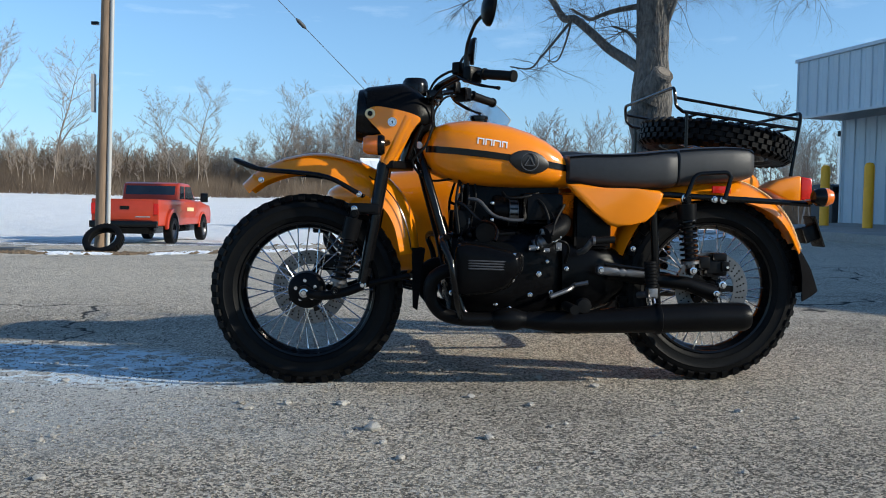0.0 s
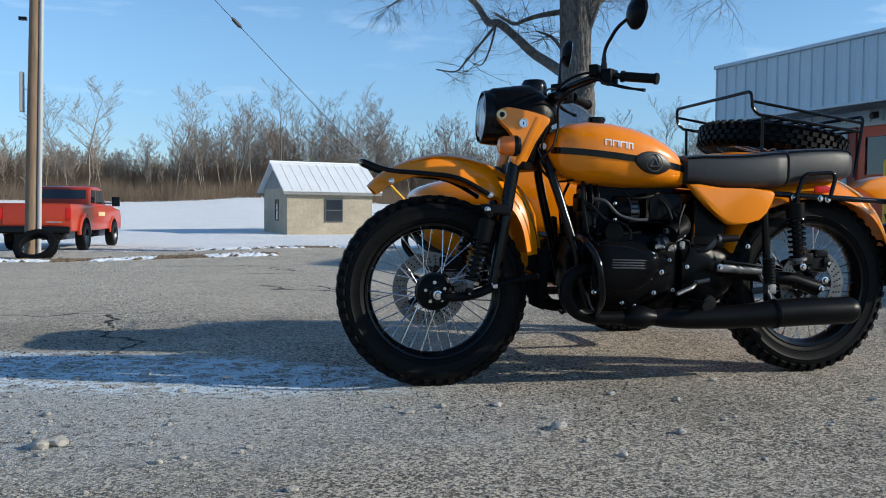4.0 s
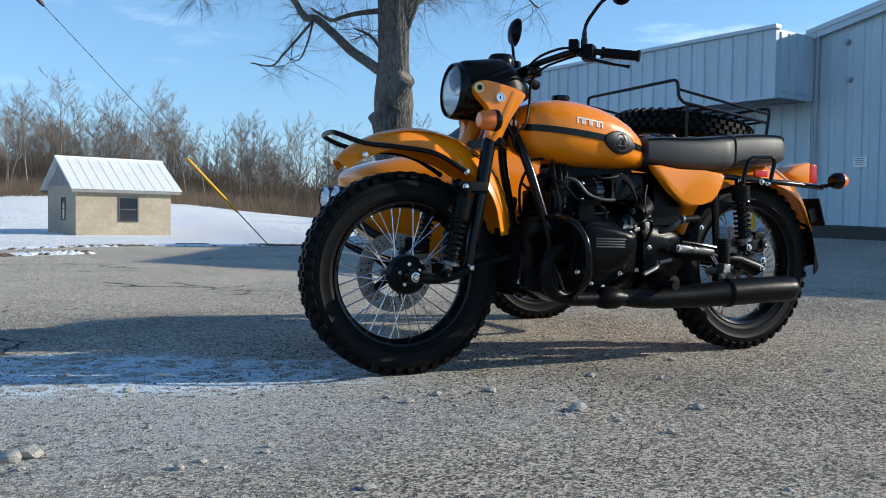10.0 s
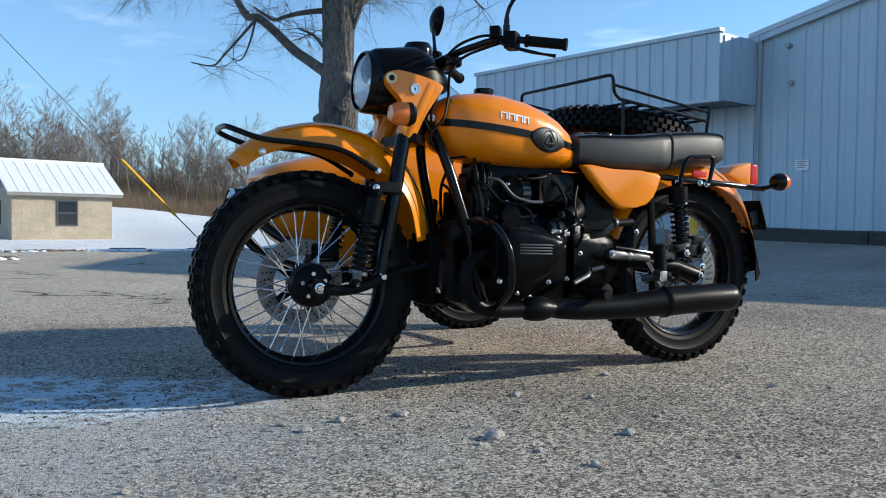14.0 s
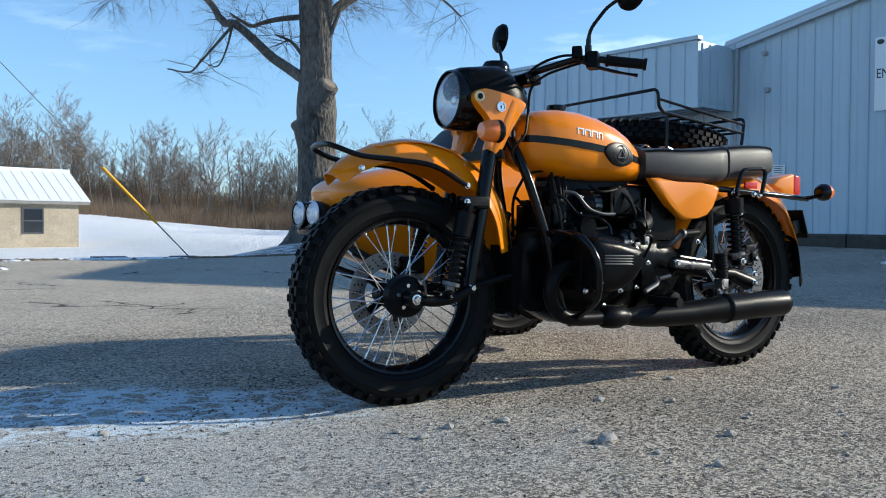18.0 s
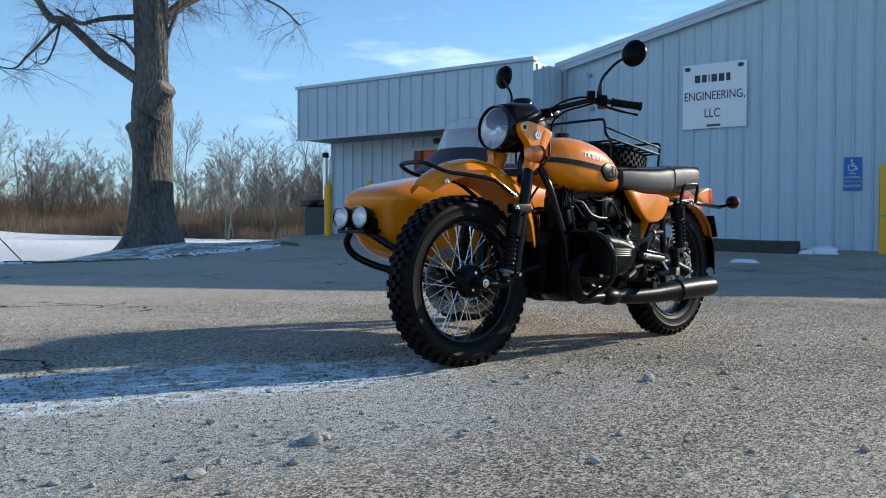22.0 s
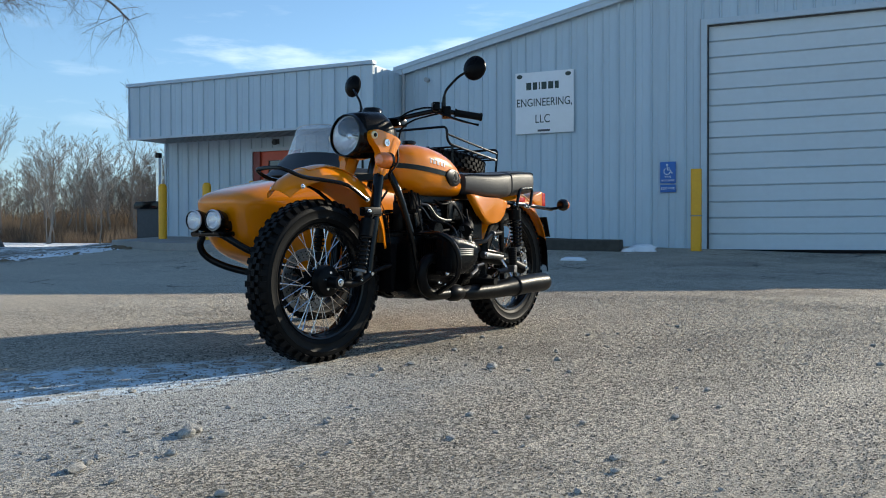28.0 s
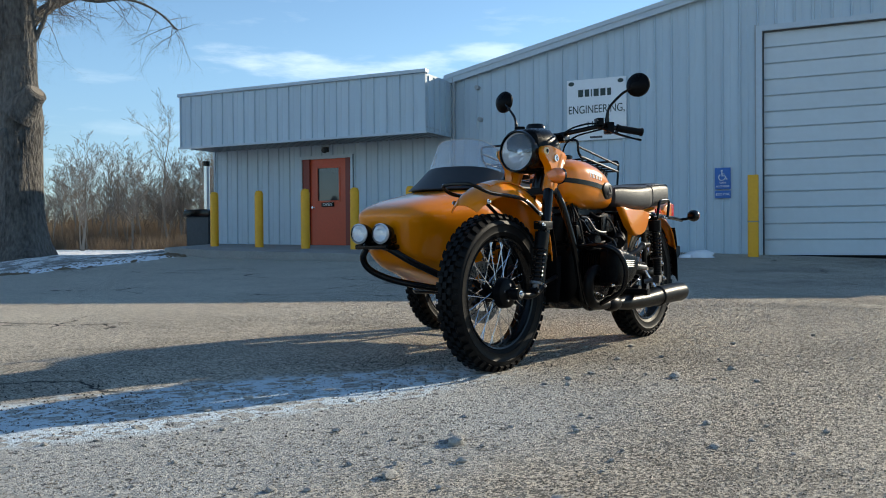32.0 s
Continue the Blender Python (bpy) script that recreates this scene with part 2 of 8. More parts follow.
M_CONCRETE = mat("old_concrete", (0.30, 0.29, 0.27), 0.9, var=0.2, scale=30, big=2, bump=0.4, bscale=90)
M_GARAGE = mat("white_overhead_door", (0.56, 0.63, 0.67), 0.45, var=0.04, scale=10, big=1, rand=0.02, bump=0.02, bscale=60)
M_SIGNWHITE = mat("white_sign_board", (0.8, 0.81, 0.82), 0.4, var=0.03, scale=10, big=2)
M_SIGNTEXT = mat("dark_green_lettering", (0.02, 0.04, 0.035), 0.5, var=0.1, scale=20, big=3)
M_BLUE = mat("blue_sign_board", (0.015, 0.12, 0.42), 0.4, var=0.06, scale=20, big=3)
M_BARK = mat("tree_bark", (0.03, 0.025, 0.021), 0.95, scale=16, big=1.3, bump=1.0, bscale=17, col2=(0.215, 0.198, 0.175), stretch=(1, 1, 0.38), deep=0.09)
M_CUTWOOD = mat("weathered_cut_wood", (0.20, 0.17, 0.135), 0.9, var=0.3, scale=25, big=4, bump=0.5)
M_TWIG = mat("thin_branches", (0.10, 0.08, 0.062), 0.95, var=0.25, scale=3, big=0.5)
M_WOODS = mat("winter_woods_bark", (0.15, 0.118, 0.092), 0.95, scale=0.6, big=0.08, col2=(0.34, 0.28, 0.225))
M_BRUSH = mat("dry_brush", (0.07, 0.048, 0.033), 0.95, scale=0.5, big=0.15, col2=(0.28, 0.2, 0.13))
M_BLOCK = mat("tan_painted_block", (0.31, 0.26, 0.19), 0.85, scale=9, big=0.9, bump=0.3, bscale=50, rand=0.05, col2=(0.46, 0.39, 0.29))
M_TIN = mat("white_tin_roof", (0.74, 0.75, 0.75), 0.45, var=0.07, scale=6, big=0.8, rand=0.03)
M_GREYBOARD = mat("weathered_grey_boards", (0.22, 0.22, 0.21), 0.8, var=0.2, scale=10, big=1.5, stretch=(1, 1, 0.2))
M_DARKGLASS = mat("dark_window_glass", (0.02, 0.024, 0.03), 0.08, var=0.2, scale=3, big=1, coat=0.5, rvar=0.04)
M_POLE = mat("utility_pole_wood", (0.15, 0.10, 0.065), 0.9, scale=20, big=2, bump=0.6, bscale=30, col2=(0.30, 0.21, 0.14), stretch=(1, 1, 0.12))
M_CONDUIT = mat("white_conduit", (0.42, 0.42, 0.41), 0.5, var=0.06, scale=10, big=2)
M_TRUCK = mat("red_truck_paint", (0.43, 0.04, 0.012), 0.4, spec=0.25, var=0.08, scale=6, big=1, coat=0.5)
M_BIN = mat("dark_grey_bin", (0.055, 0.06, 0.065), 0.6, var=0.15, scale=14, big=2)
M_CABLE = mat("galvanised_cable", (0.09, 0.09, 0.095), 0.6, metal=0.3, var=0.2, scale=10, big=2)
M_STONE = mat("pale_gravel", (0.33, 0.30, 0.26), 0.9, scale=60, big=1.5, bump=0.5, bscale=150, col2=(0.56, 0.53, 0.48))
M_TIMBER = mat("dark_weathered_timber", (0.035, 0.032, 0.027), 0.95, scale=10, big=2, col2=(0.075, 0.07, 0.06), bump=0.5, bscale=30)


def grit_material():
    """Loose chips, each with its own shade."""
    m, nt, p = nodes_of("loose_grit")
    g = nt.nodes.new("ShaderNodeNewGeometry")
    r = nt.nodes.new("ShaderNodeValToRGB")
    r.color_ramp.elements[0].color = (0.09, 0.08, 0.066, 1)
    r.color_ramp.elements[1].color = (0.50, 0.45, 0.375, 1)
    e = r.color_ramp.elements.new(0.45)
    e.color = (0.27, 0.24, 0.195, 1)
    nt.links.new(g.outputs["Random Per Island"], r.inputs["Fac"])
    nt.links.new(r.outputs["Color"], p.inputs["Base Color"])
    p.inputs["Roughness"].default_value = 1.0
    p.inputs["Specular IOR Level"].default_value = 0.1
    return m


M_GRIT = grit_material()
M_SOIL = mat("brown_soil", (0.09, 0.062, 0.04), 0.95, scale=20, big=2, col2=(0.24, 0.17, 0.10), bump=0.4, bscale=60)
M_DARKCHIP = mat("dark_stone_chips", (0.035, 0.033, 0.03), 0.9, var=0.5, scale=90, big=6)
M_SNOW = mat("old_snow", (0.78, 0.80, 0.83), 0.7, var=0.08, scale=10, big=2, bump=0.5, bscale=20)


# ---- mesh helpers ----
def finish(bm, sharp=38.0, smooth=True):
    bmesh.ops.recalc_face_normals(bm, faces=bm.faces)
    for f in bm.faces:
        f.smooth = smooth
    if smooth:
        lim = radians(sharp)
        for e in bm.edges:
            if len(e.link_faces) == 2:
                try:
                    e.smooth = e.calc_face_angle() < lim
                except ValueError:
                    pass


def link(name, bm, material, parent=None, label="", smooth=True, sharp=38.0):
    finish(bm, sharp, smooth)
    me = bpy.data.meshes.new(name)
    bm.to_mesh(me)
    bm.free()
    me.materials.append(material)
    ob = new(name, me)
    if parent is not None:
        ob.parent = parent
    if label:
        ob["label"] = label
    return ob


def part(name, bm, material, parent, label="", smooth=True, sharp=38.0):
    return link(name, bm, material, parent, label, smooth, sharp)


def share(ob, m, parent=None):
    """Another object on the same mesh."""
    o = bpy.data.objects.new(ob.name.split(".")[0], ob.data)
    scene.collection.objects.link(o)
    o.parent = parent if parent is not None else ob.parent
    o.matrix_basis = m
    return o


def thing(name, label, category, m=None, group="", kind=""):
    e = new(name)
    e.empty_display_size = 0.1
    if m is not None:
        e.matrix_world = m
    return tagged(e, label, category, group, kind)


def B():
    return bmesh.new()


def box(bm, x0, x1, y0, y1, z0, z1, bevel=0.0, m=None):
    vs = [bm.verts.new((x, y, z)) for z in (z0, z1) for y in (y0, y1) for x in (x0, x1)]
    fs = [bm.faces.new([vs[i] for i in q]) for q in ((0, 1, 3, 2), (4, 5, 7, 6), (0, 1, 5, 4), (2, 3, 7, 6), (0, 2, 6, 4), (1, 3, 7, 5))]
    if bevel:
        es = list({e for f in fs for e in f.edges})
        r = bmesh.ops.bevel(bm, geom=es, offset=bevel, segments=2, affect="EDGES", profile=0.6)
        vs = list({v for f in r["faces"] for v in f.verts} | {v for v in vs if v.is_valid})
    if m is not None:
        bmesh.ops.transform(bm, matrix=m, verts=vs)
    return bm


def tube(bm, pts, r, n=8, caps=True, closed=False, flat=1.0):
    """A swept tube along points; r is one radius or one for each point."""
    P = [Vector(p) for p in pts]
    k = len(P)
    rs = r if isinstance(r, (list, tuple)) else [r] * k
    up = Vector((0, 0, 1))
    rings = []
    prev = None
    for i in range(k):
        if closed:
            d = (P[(i + 1) % k] - P[i - 1]).normalized()
        else:
            d = (P[min(i + 1, k - 1)] - P[max(i - 1, 0)]).normalized()
        if prev is None:
            a = d.cross(up)
            if a.length < 0.05:
                a = d.cross(Vector((0, 1, 0)))
            a.normalize()
        else:
            a = (prev - d * prev.dot(d)).normalized()
        prev = a
        b = d.cross(a)
        rings.append([bm.verts.new(P[i] + (a * math.cos(t) + b * flat * math.sin(t)) * rs[i]) for t in [2 * math.pi * j / n for j in range(n)]])
    for i in range(k if closed else k - 1):
        A, C = rings[i], rings[(i + 1) % k]
        for j in range(n):
            bm.faces.new((A[j], A[(j + 1) % n], C[(j + 1) % n], C[j]))
    if caps and not closed:
        bm.faces.new(rings[0])
        bm.faces.new(rings[-1])
    return bm


def bend(pts, rad=0.03, seg=4):
    """Rounds the corners of a polyline."""
    P = [Vector(p) for p in pts]
    out = [P[0]]
    for i in range(1, len(P) - 1):
        a, b, c = P[i - 1], P[i], P[i + 1]
        ra = min(rad, (a - b).length * 0.45, (c - b).length * 0.45)
        s, e = b + (a - b).normalized() * ra, b + (c - b).normalized() * ra
        for j in range(seg + 1):
            t = j / seg
            out.append(s * (1 - t) ** 2 + b * 2 * t * (1 - t) + e * t * t)
    out.append(P[-1])
    return out


def curve(pts, n=6):
    """A smooth line through points."""
    P = [Vector(p) for p in pts]
    Q = [P[0] * 2 - P[1], *P, P[-1] * 2 - P[-2]]
    out = []
    for i in range(1, len(Q) - 2):
        a, b, c, d = Q[i - 1], Q[i], Q[i + 1], Q[i + 2]
        for j in range(n):
            t = j / n
            out.append(0.5 * (2 * b + (c - a) * t + (2 * a - 5 * b + 4 * c - d) * t * t + (3 * b - a - 3 * c + d) * t ** 3))
    out.append(P[-1])
    return out


def lathe(bm, prof, n=24, axis="y", c=(0, 0, 0), a0=0.0, a1=2 * math.pi, caps=False):
    """Turns (radius, along) pairs about an axis through c."""
    full = abs(a1 - a0 - 2 * math.pi) < 1e-4
    c = Vector(c)
    rings = []
    for i in range(n if full else n + 1):
        t = a0 + (a1 - a0) * i / n
        ring = []
        for r, h in prof:
            u, v = r * math.cos(t), r * math.sin(t)
            p = {"y": (u, h, v), "x": (h, u, v), "z": (u, v, h)}[axis]
            ring.append(bm.verts.new(c + Vector(p)))
        rings.append(ring)
    for i in range(len(rings) if full else len(rings) - 1):
        A, C = rings[i], rings[(i + 1) % len(rings)]
        for j in range(len(prof) - 1):
            if prof[j][0] < 1e-6 and prof[j + 1][0] < 1e-6:
                continue
            bm.faces.new((A[j], A[j + 1], C[j + 1], C[j]))
    bmesh.ops.remove_doubles(bm, verts=bm.verts, dist=1e-5)
    return bm


def loft(bm, rings, caps=True, closed=True):
    R = [[bm.verts.new(p) for p in ring] for ring in rings]
    n = len(R[0])
    for A, C in zip(R, R[1:]):
        for j in range(n if closed else n - 1):
            bm.faces.new((A[j], A[(j + 1) % n], C[(j + 1) % n], C[j]))
    if caps:
        bm.faces.new(R[0])
        bm.faces.new(R[-1])
    return bm


def oval(x, y, z, hy, hz, p=2.5, n=20, lean=0.0):
    """A rounded section across x: half sizes hy, hz; p is the squareness."""
    out = []
    for j in range(n):
        t = 2 * math.pi * j / n
        c, s = math.cos(t), math.sin(t)
        out.append((x + lean * abs(s) ** (2 / p) * math.copysign(1, s) * hz, y + hy * math.copysign(abs(c) ** (2 / p), c), z + hz * math.copysign(abs(s) ** (2 / p), s)))
    return out


def prism(bm, pts, axis, lo, hi, bevel=0.0):
    """A flat outline in the two other axes, pushed from lo to hi along axis."""
    def put(a, b, h):
        return {"x": (h, a, b), "y": (a, h, b), "z": (a, b, h)}[axis]
    lower = [bm.verts.new(put(a, b, lo)) for a, b in pts]
    upper = [bm.verts.new(put(a, b, hi)) for a, b in pts]
    n = len(pts)
    fs = [bm.faces.new(lower), bm.faces.new(upper)]
    for j in range(n):
        fs.append(bm.faces.new((lower[j], lower[(j + 1) % n], upper[(j + 1) % n], upper[j])))
    if bevel:
        bmesh.ops.bevel(bm, geom=list({e for f in fs[:2] for e in f.edges}), offset=bevel, segments=3, affect="EDGES", profile=0.5)
    return bm


def words(name, text, size, m, material, parent, depth=0.002):
    cu = bpy.data.curves.new(name, "FONT")
    cu.body, cu.size, cu.align_x, cu.align_y, cu.extrude = text, size, "CENTER", "CENTER", depth
    ob = new(name + "_curve", cu)
    me = bpy.data.meshes.new_from_object(ob.evaluated_get(bpy.context.evaluated_depsgraph_get()))
    bpy.data.objects.remove(ob)
    me.materials.clear()
    me.materials.append(material)
    o = new(name, me)
    o.parent = parent
    o.matrix_basis = m
    return o


# ---- ground ----
def smooth01(v):
    v = min(max(v, 0.0), 1.0)
    return v * v * (3 - 2 * v)


def lot_height(x, y):
    s = 0.9 * math.log1p(math.exp(min((min(x, 13) - 3.5) / 0.9, 30)))
    return 0.00465 * s * min(max(y, 0), 28) * (1 - smooth01((y - 18.5) / 6)) - 0.11 * smooth01((-1 - x) / 4) * smooth01((y - 8) / 6) + 0.0100 * x * (1 - smooth01((math.hypot(x, y - 3) - 3) / 6))


def height(x, y):
    r = math.hypot(x, y)
    z = lot_height(x, y)
    if y > 0:
        d = smooth01((r - 15) / 11) * (1 - smooth01((x - 1.5) / 4.5))
        z = z * (1 - d) - 0.45 * d
        az = math.degrees(math.atan2(x, y))
        top = 2.5 + 0.9 * smooth01((az + 12) / 8) - 3.05 * smooth01((az + 4) / 20)
        z += (top - z) * smooth01((r - 38) / 80) * (1 if r < 118 else 1)
        z += 0.02 * max(r - 118, 0) * (1 - smooth01((az - 8) / 20))
    else:
        z *= 1
    bank = math.hypot((x - 5.2) / 2.6, (y - 21.2) / 3.0)
    z += 0.16 * (1 - smooth01(bank))
    return z


def ground_material():
    m, nt, p = nodes_of("asphalt_ice_and_snow")
    N, L = nt.nodes.new, nt.links.new

    def math_(op, a, b=None, c=None, clamp=False):
        n = N("ShaderNodeMath")
        n.operation, n.use_clamp = op, clamp
        for i, v in enumerate((a, b, c)):
            if v is None:
                continue
            if isinstance(v, (int, float)):
                n.inputs[i].default_value = v
            else:
                L(v, n.inputs[i])
        return n.outputs[0]

    def noise_(scale, detail=4, rough=0.5, w=None):
        n = N("ShaderNodeTexNoise")
        n.inputs["Scale"].default_value, n.inputs["Detail"].default_value, n.inputs["Roughness"].default_value = scale, detail, rough
        L(w or pos, n.inputs["Vector"])
        return n.outputs["Fac"]

    def ramp_(v, lo, hi, a=0.0, b=1.0):
        n = N("ShaderNodeMapRange")
        n.interpolation_type = "SMOOTHSTEP"
        for k, q in zip(("From Min", "From Max", "To Min", "To Max"), (lo, hi, a, b)):
            n.inputs[k].default_value = q
        L(v, n.inputs["Value"])
        return n.outputs["Result"]

    def mixc(f, a, b):
        n = N("ShaderNodeMix")
        n.data_type = "RGBA"
        for k, q in (("Factor", f), ("A", a), ("B", b)):
            if isinstance(q, tuple):
                n.inputs[k].default_value = (*q, 1)
            elif isinstance(q, float):
                n.inputs[k].default_value = q
            else:
                L(q, n.inputs[k])
        return n.outputs["Result"]

    g = N("ShaderNodeNewGeometry")
    pos = g.outputs["Position"]
    xyz = N("ShaderNodeSeparateXYZ")
    L(pos, xyz.inputs[0])
    X, Y = xyz.outputs[0], xyz.outputs[1]
    # asphalt: stone chips in worn binder, with stains
    vo = N("ShaderNodeTexVoronoi")
    vo.inputs["Scale"].default_value = 160
    L(pos, vo.inputs["Vector"])
    sep = N("ShaderNodeSeparateColor")
    L(vo.outputs["Color"], sep.inputs[0])
    chip = ramp_(sep.outputs[0], 0.30, 0.66)
    vo2 = N("ShaderNodeTexVoronoi")
    vo2.inputs["Scale"].default_value = 80
    L(pos, vo2.inputs["Vector"])
    sep2 = N("ShaderNodeSeparateColor")
    L(vo2.outputs["Color"], sep2.inputs[0])
    chip2 = ramp_(sep2.outputs[1], 0.8, 0.95)
    pit = ramp_(sep2.outputs[0], 0.78, 0.9)
    grit = ramp_(noise_(100, 5, 0.7), 0.35, 0.7)
    big = noise_(0.9, 6, 0.6)
    mid = noise_(5.0, 5, 0.6)
    base = mixc(chip, (0.05, 0.044, 0.036), (0.71, 0.625, 0.505))
    base = mixc(math_("MULTIPLY", chip2, 0.7), base, (0.74, 0.67, 0.56))
    base = mixc(math_("MULTIPLY", grit, 0.25), base, (0.46, 0.40, 0.32))
    dust = ramp_(math_("ADD", math_("MULTIPLY", big, 0.7), math_("MULTIPLY", mid, 0.3)), 0.38, 0.62)
    base = mixc(math_("MULTIPLY", dust, 0.3), base, (0.76, 0.68, 0.55))
    base = mixc(math_("MULTIPLY", ramp_(math_("SUBTRACT", Y, math_("MULTIPLY", X, 0.5)), 5.0, 8.0), 0.3), base, (0.82, 0.735, 0.60))
    damp = math_("MULTIPLY", ramp_(math_("ADD", math_("MULTIPLY", noise_(0.55, 5, 0.6), 0.75), math_("MULTIPLY", mid, 0.25)), 0.47, 0.60), 0.30)
    damp = math_("MULTIPLY", damp, ramp_(Y, 6.5, 4.5, 0.25, 1.0))
    base = mixc(damp, base, (0.055, 0.050, 0.043))
    base = mixc(math_("MULTIPLY", pit, 0.5), base, (0.035, 0.031, 0.026))
    # dusty band close to the walk
    near = ramp_(math_("ADD", Y, math_("MULTIPLY", math_("ADD", big, math_("MULTIPLY", mid, 0.6)), 1.5)), 2.95, 2.15)
    base = mixc(math_("MULTIPLY", near, 0.3), base, (0.80, 0.72, 0.60))
    # cracks
    wv = N("ShaderNodeVectorMath")
    wv.operation = "MULTIPLY_ADD"
    wn = N("ShaderNodeTexNoise")
    wn.inputs["Scale"].default_value, wn.inputs["Detail"].default_value = 1.6, 5
    L(pos, wn.inputs["Vector"])
    L(wn.outputs["Color"], wv.inputs[0])
    wv.inputs[1].default_value = (0.9, 0.9, 0)
    L(pos, wv.inputs[2])
    ck = N("ShaderNodeTexVoronoi")
    ck.feature = "DISTANCE_TO_EDGE"
    ck.inputs["Scale"].default_value = 0.42
    L(wv.outputs[0], ck.inputs["Vector"])
    crack = math_("MULTIPLY", ramp_(ck.outputs["Distance"], 0.007, 0.002), math_("MULTIPLY", ramp_(noise_(0.55, 3), 0.5, 0.56), ramp_(Y, 2.3, 3.2)))
    base = mixc(crack, base, (0.025, 0.024, 0.023))
    # ice film and frost in front of the front wheel
    ax, ay = math_("ADD", X, 1.95), math_("ADD", Y, -3.5)
    along = math_("ADD", math_("MULTIPLY", ax, -0.955), math_("MULTIPLY", ay, 0.297))
    across = math_("ADD", math_("MULTIPLY", ax, 0.297), math_("MULTIPLY", ay, 0.955))
    rag = math_("MULTIPLY", math_("SUBTRACT", noise_(3.2, 6, 0.65), 0.5), 0.8)
    ex, ey = math_("MULTIPLY", along, 0.72), math_("MULTIPLY", across, 2.6)
    edge = math_("ADD", math_("SQRT", math_("ADD", math_("MULTIPLY", ex, ex), math_("MULTIPLY", ey, ey))), rag)
    fx, fy = math_("MULTIPLY", along, 0.55), math_("MULTIPLY", math_("ADD", across, 0.55), 1.15)
    wide = math_("ADD", math_("SQRT", math_("ADD", math_("MULTIPLY", fx, fx), math_("MULTIPLY", fy, fy))), rag)
    film = ramp_(wide, 1.3, 0.6)
    iw = N("ShaderNodeVectorMath")
    iw.operation = "MULTIPLY_ADD"
    inn = N("ShaderNodeTexNoise")
    inn.inputs["Scale"].default_value, inn.inputs["Detail"].default_value = 9, 4
    L(pos, inn.inputs["Vector"])
    L(inn.outputs["Color"], iw.inputs[0])
    iw.inputs[1].default_value = (0.14, 0.14, 0)
    L(pos, iw.inputs[2])
    lace = N("ShaderNodeTexVoronoi")
    lace.feature = "DISTANCE_TO_EDGE"
    lace.inputs["Scale"].default_value = 10.5
    L(iw.outputs[0], lace.inputs["Vector"])
    fine = noise_(40, 4, 0.7)
    web = ramp_(math_("ADD", lace.outputs["Distance"], math_("MULTIPLY", math_("SUBTRACT", noise_(3.5, 5, 0.65), 0.5), 0.75)), 0.19, 0.11)
    web = math_("MULTIPLY", web, ramp_(fine, 0.25, 0.5))
    frost = math_("MULTIPLY", web, ramp_(edge, 1.3, 0.85))
    base = mixc(math_("MULTIPLY", film, 0.46), base, (0.55, 0.60, 0.62))
    base = mixc(math_("MULTIPLY", frost, 0.92), base, (0.78, 0.89, 0.95))
    speck = math_("MULTIPLY", ramp_(noise_(30, 5, 0.7), 0.57, 0.62), film)
    base = mixc(math_("MULTIPLY", speck, 0.8), base, (0.05, 0.047, 0.042))
    # snow field, verge and the strip beside the pole
    wob = math_("MULTIPLY", math_("SUBTRACT", noise_(0.8, 6, 0.65), 0.5), 1.6)
    wob2 = math_("MULTIPLY", math_("SUBTRACT", noise_(6, 5, 0.7), 0.5), 0.7)
    left = ramp_(X, -3.4, -5.0)
    lim = math_("ADD", math_("ADD", 16.4, math_("MULTIPLY", X, 0.13)), math_("MULTIPLY", left, 6.6))
    over = math_("SUBTRACT", math_("ADD", Y, math_("ADD", wob, wob2)), lim)
    inside = math_("MAXIMUM", ramp_(X, 8.6, 7.6), ramp_(Y, 20.2, 21.4))
    snow = math_("MULTIPLY", ramp_(over, 0.0, 0.5), inside)
    soil = math_("MULTIPLY", ramp_(over, -0.6, 0.1), inside)
    base = mixc(math_("MULTIPLY", soil, 0.75), base, (0.12, 0.10, 0.075))
    thin = ramp_(noise_(1.3, 8, 0.7), 0.34, 0.46)
    gap = math_("ADD", ramp_(over, 1.0, 4.0), thin, clamp=True)
    snow = math_("MULTIPLY", snow, gap)
    tuft = math_("MULTIPLY", ramp_(noise_(2.6, 9, 0.8), 0.48, 0.52), ramp_(over, 7.0, 1.5, 0.04, 1.0))
    white = mixc(math_("MULTIPLY", tuft, 0.85), (0.94, 0.94, 0.93), (0.13, 0.11, 0.08))
    # shading of the snow's relief, put into its colour as stretched grey streaks
    sw = N("ShaderNodeMapping")
    sw.inputs["Scale"].default_value = (0.35, 1.6, 1)
    L(pos, sw.inputs["Vector"])
    relief_shade = ramp_(noise_(1.4, 8, 0.75, sw.outputs[0]), 0.42, 0.62)
    white = mixc(math_("MULTIPLY", relief_shade, 0.16), white, (0.58, 0.57, 0.55))
    base = mixc(snow, base, white)
    L(base, p.inputs["Base Color"])
    ro = math_("SUBTRACT", 0.94, math_("MULTIPLY", film, 0.12))
    ro = math_("ADD", ro, math_("MULTIPLY", frost, 0.3), clamp=True)
    L(ro, p.inputs["Roughness"])
    p.inputs["Specular IOR Level"].default_value = 0.3
    h = math_("ADD", math_("MULTIPLY", chip, 0.5), math_("MULTIPLY", grit, 0.5))
    h = math_("SUBTRACT", h, math_("ADD", math_("MULTIPLY", crack, 2.0), math_("MULTIPLY", pit, 0.8)))
    h = math_("ADD", h, math_("MULTIPLY", snow, math_("MULTIPLY", noise_(3.5, 8, 0.72), 5.0)))
    b = N("ShaderNodeBump")
    b.inputs["Strength"].default_value, b.inputs["Distance"].default_value = 1.0, 0.008
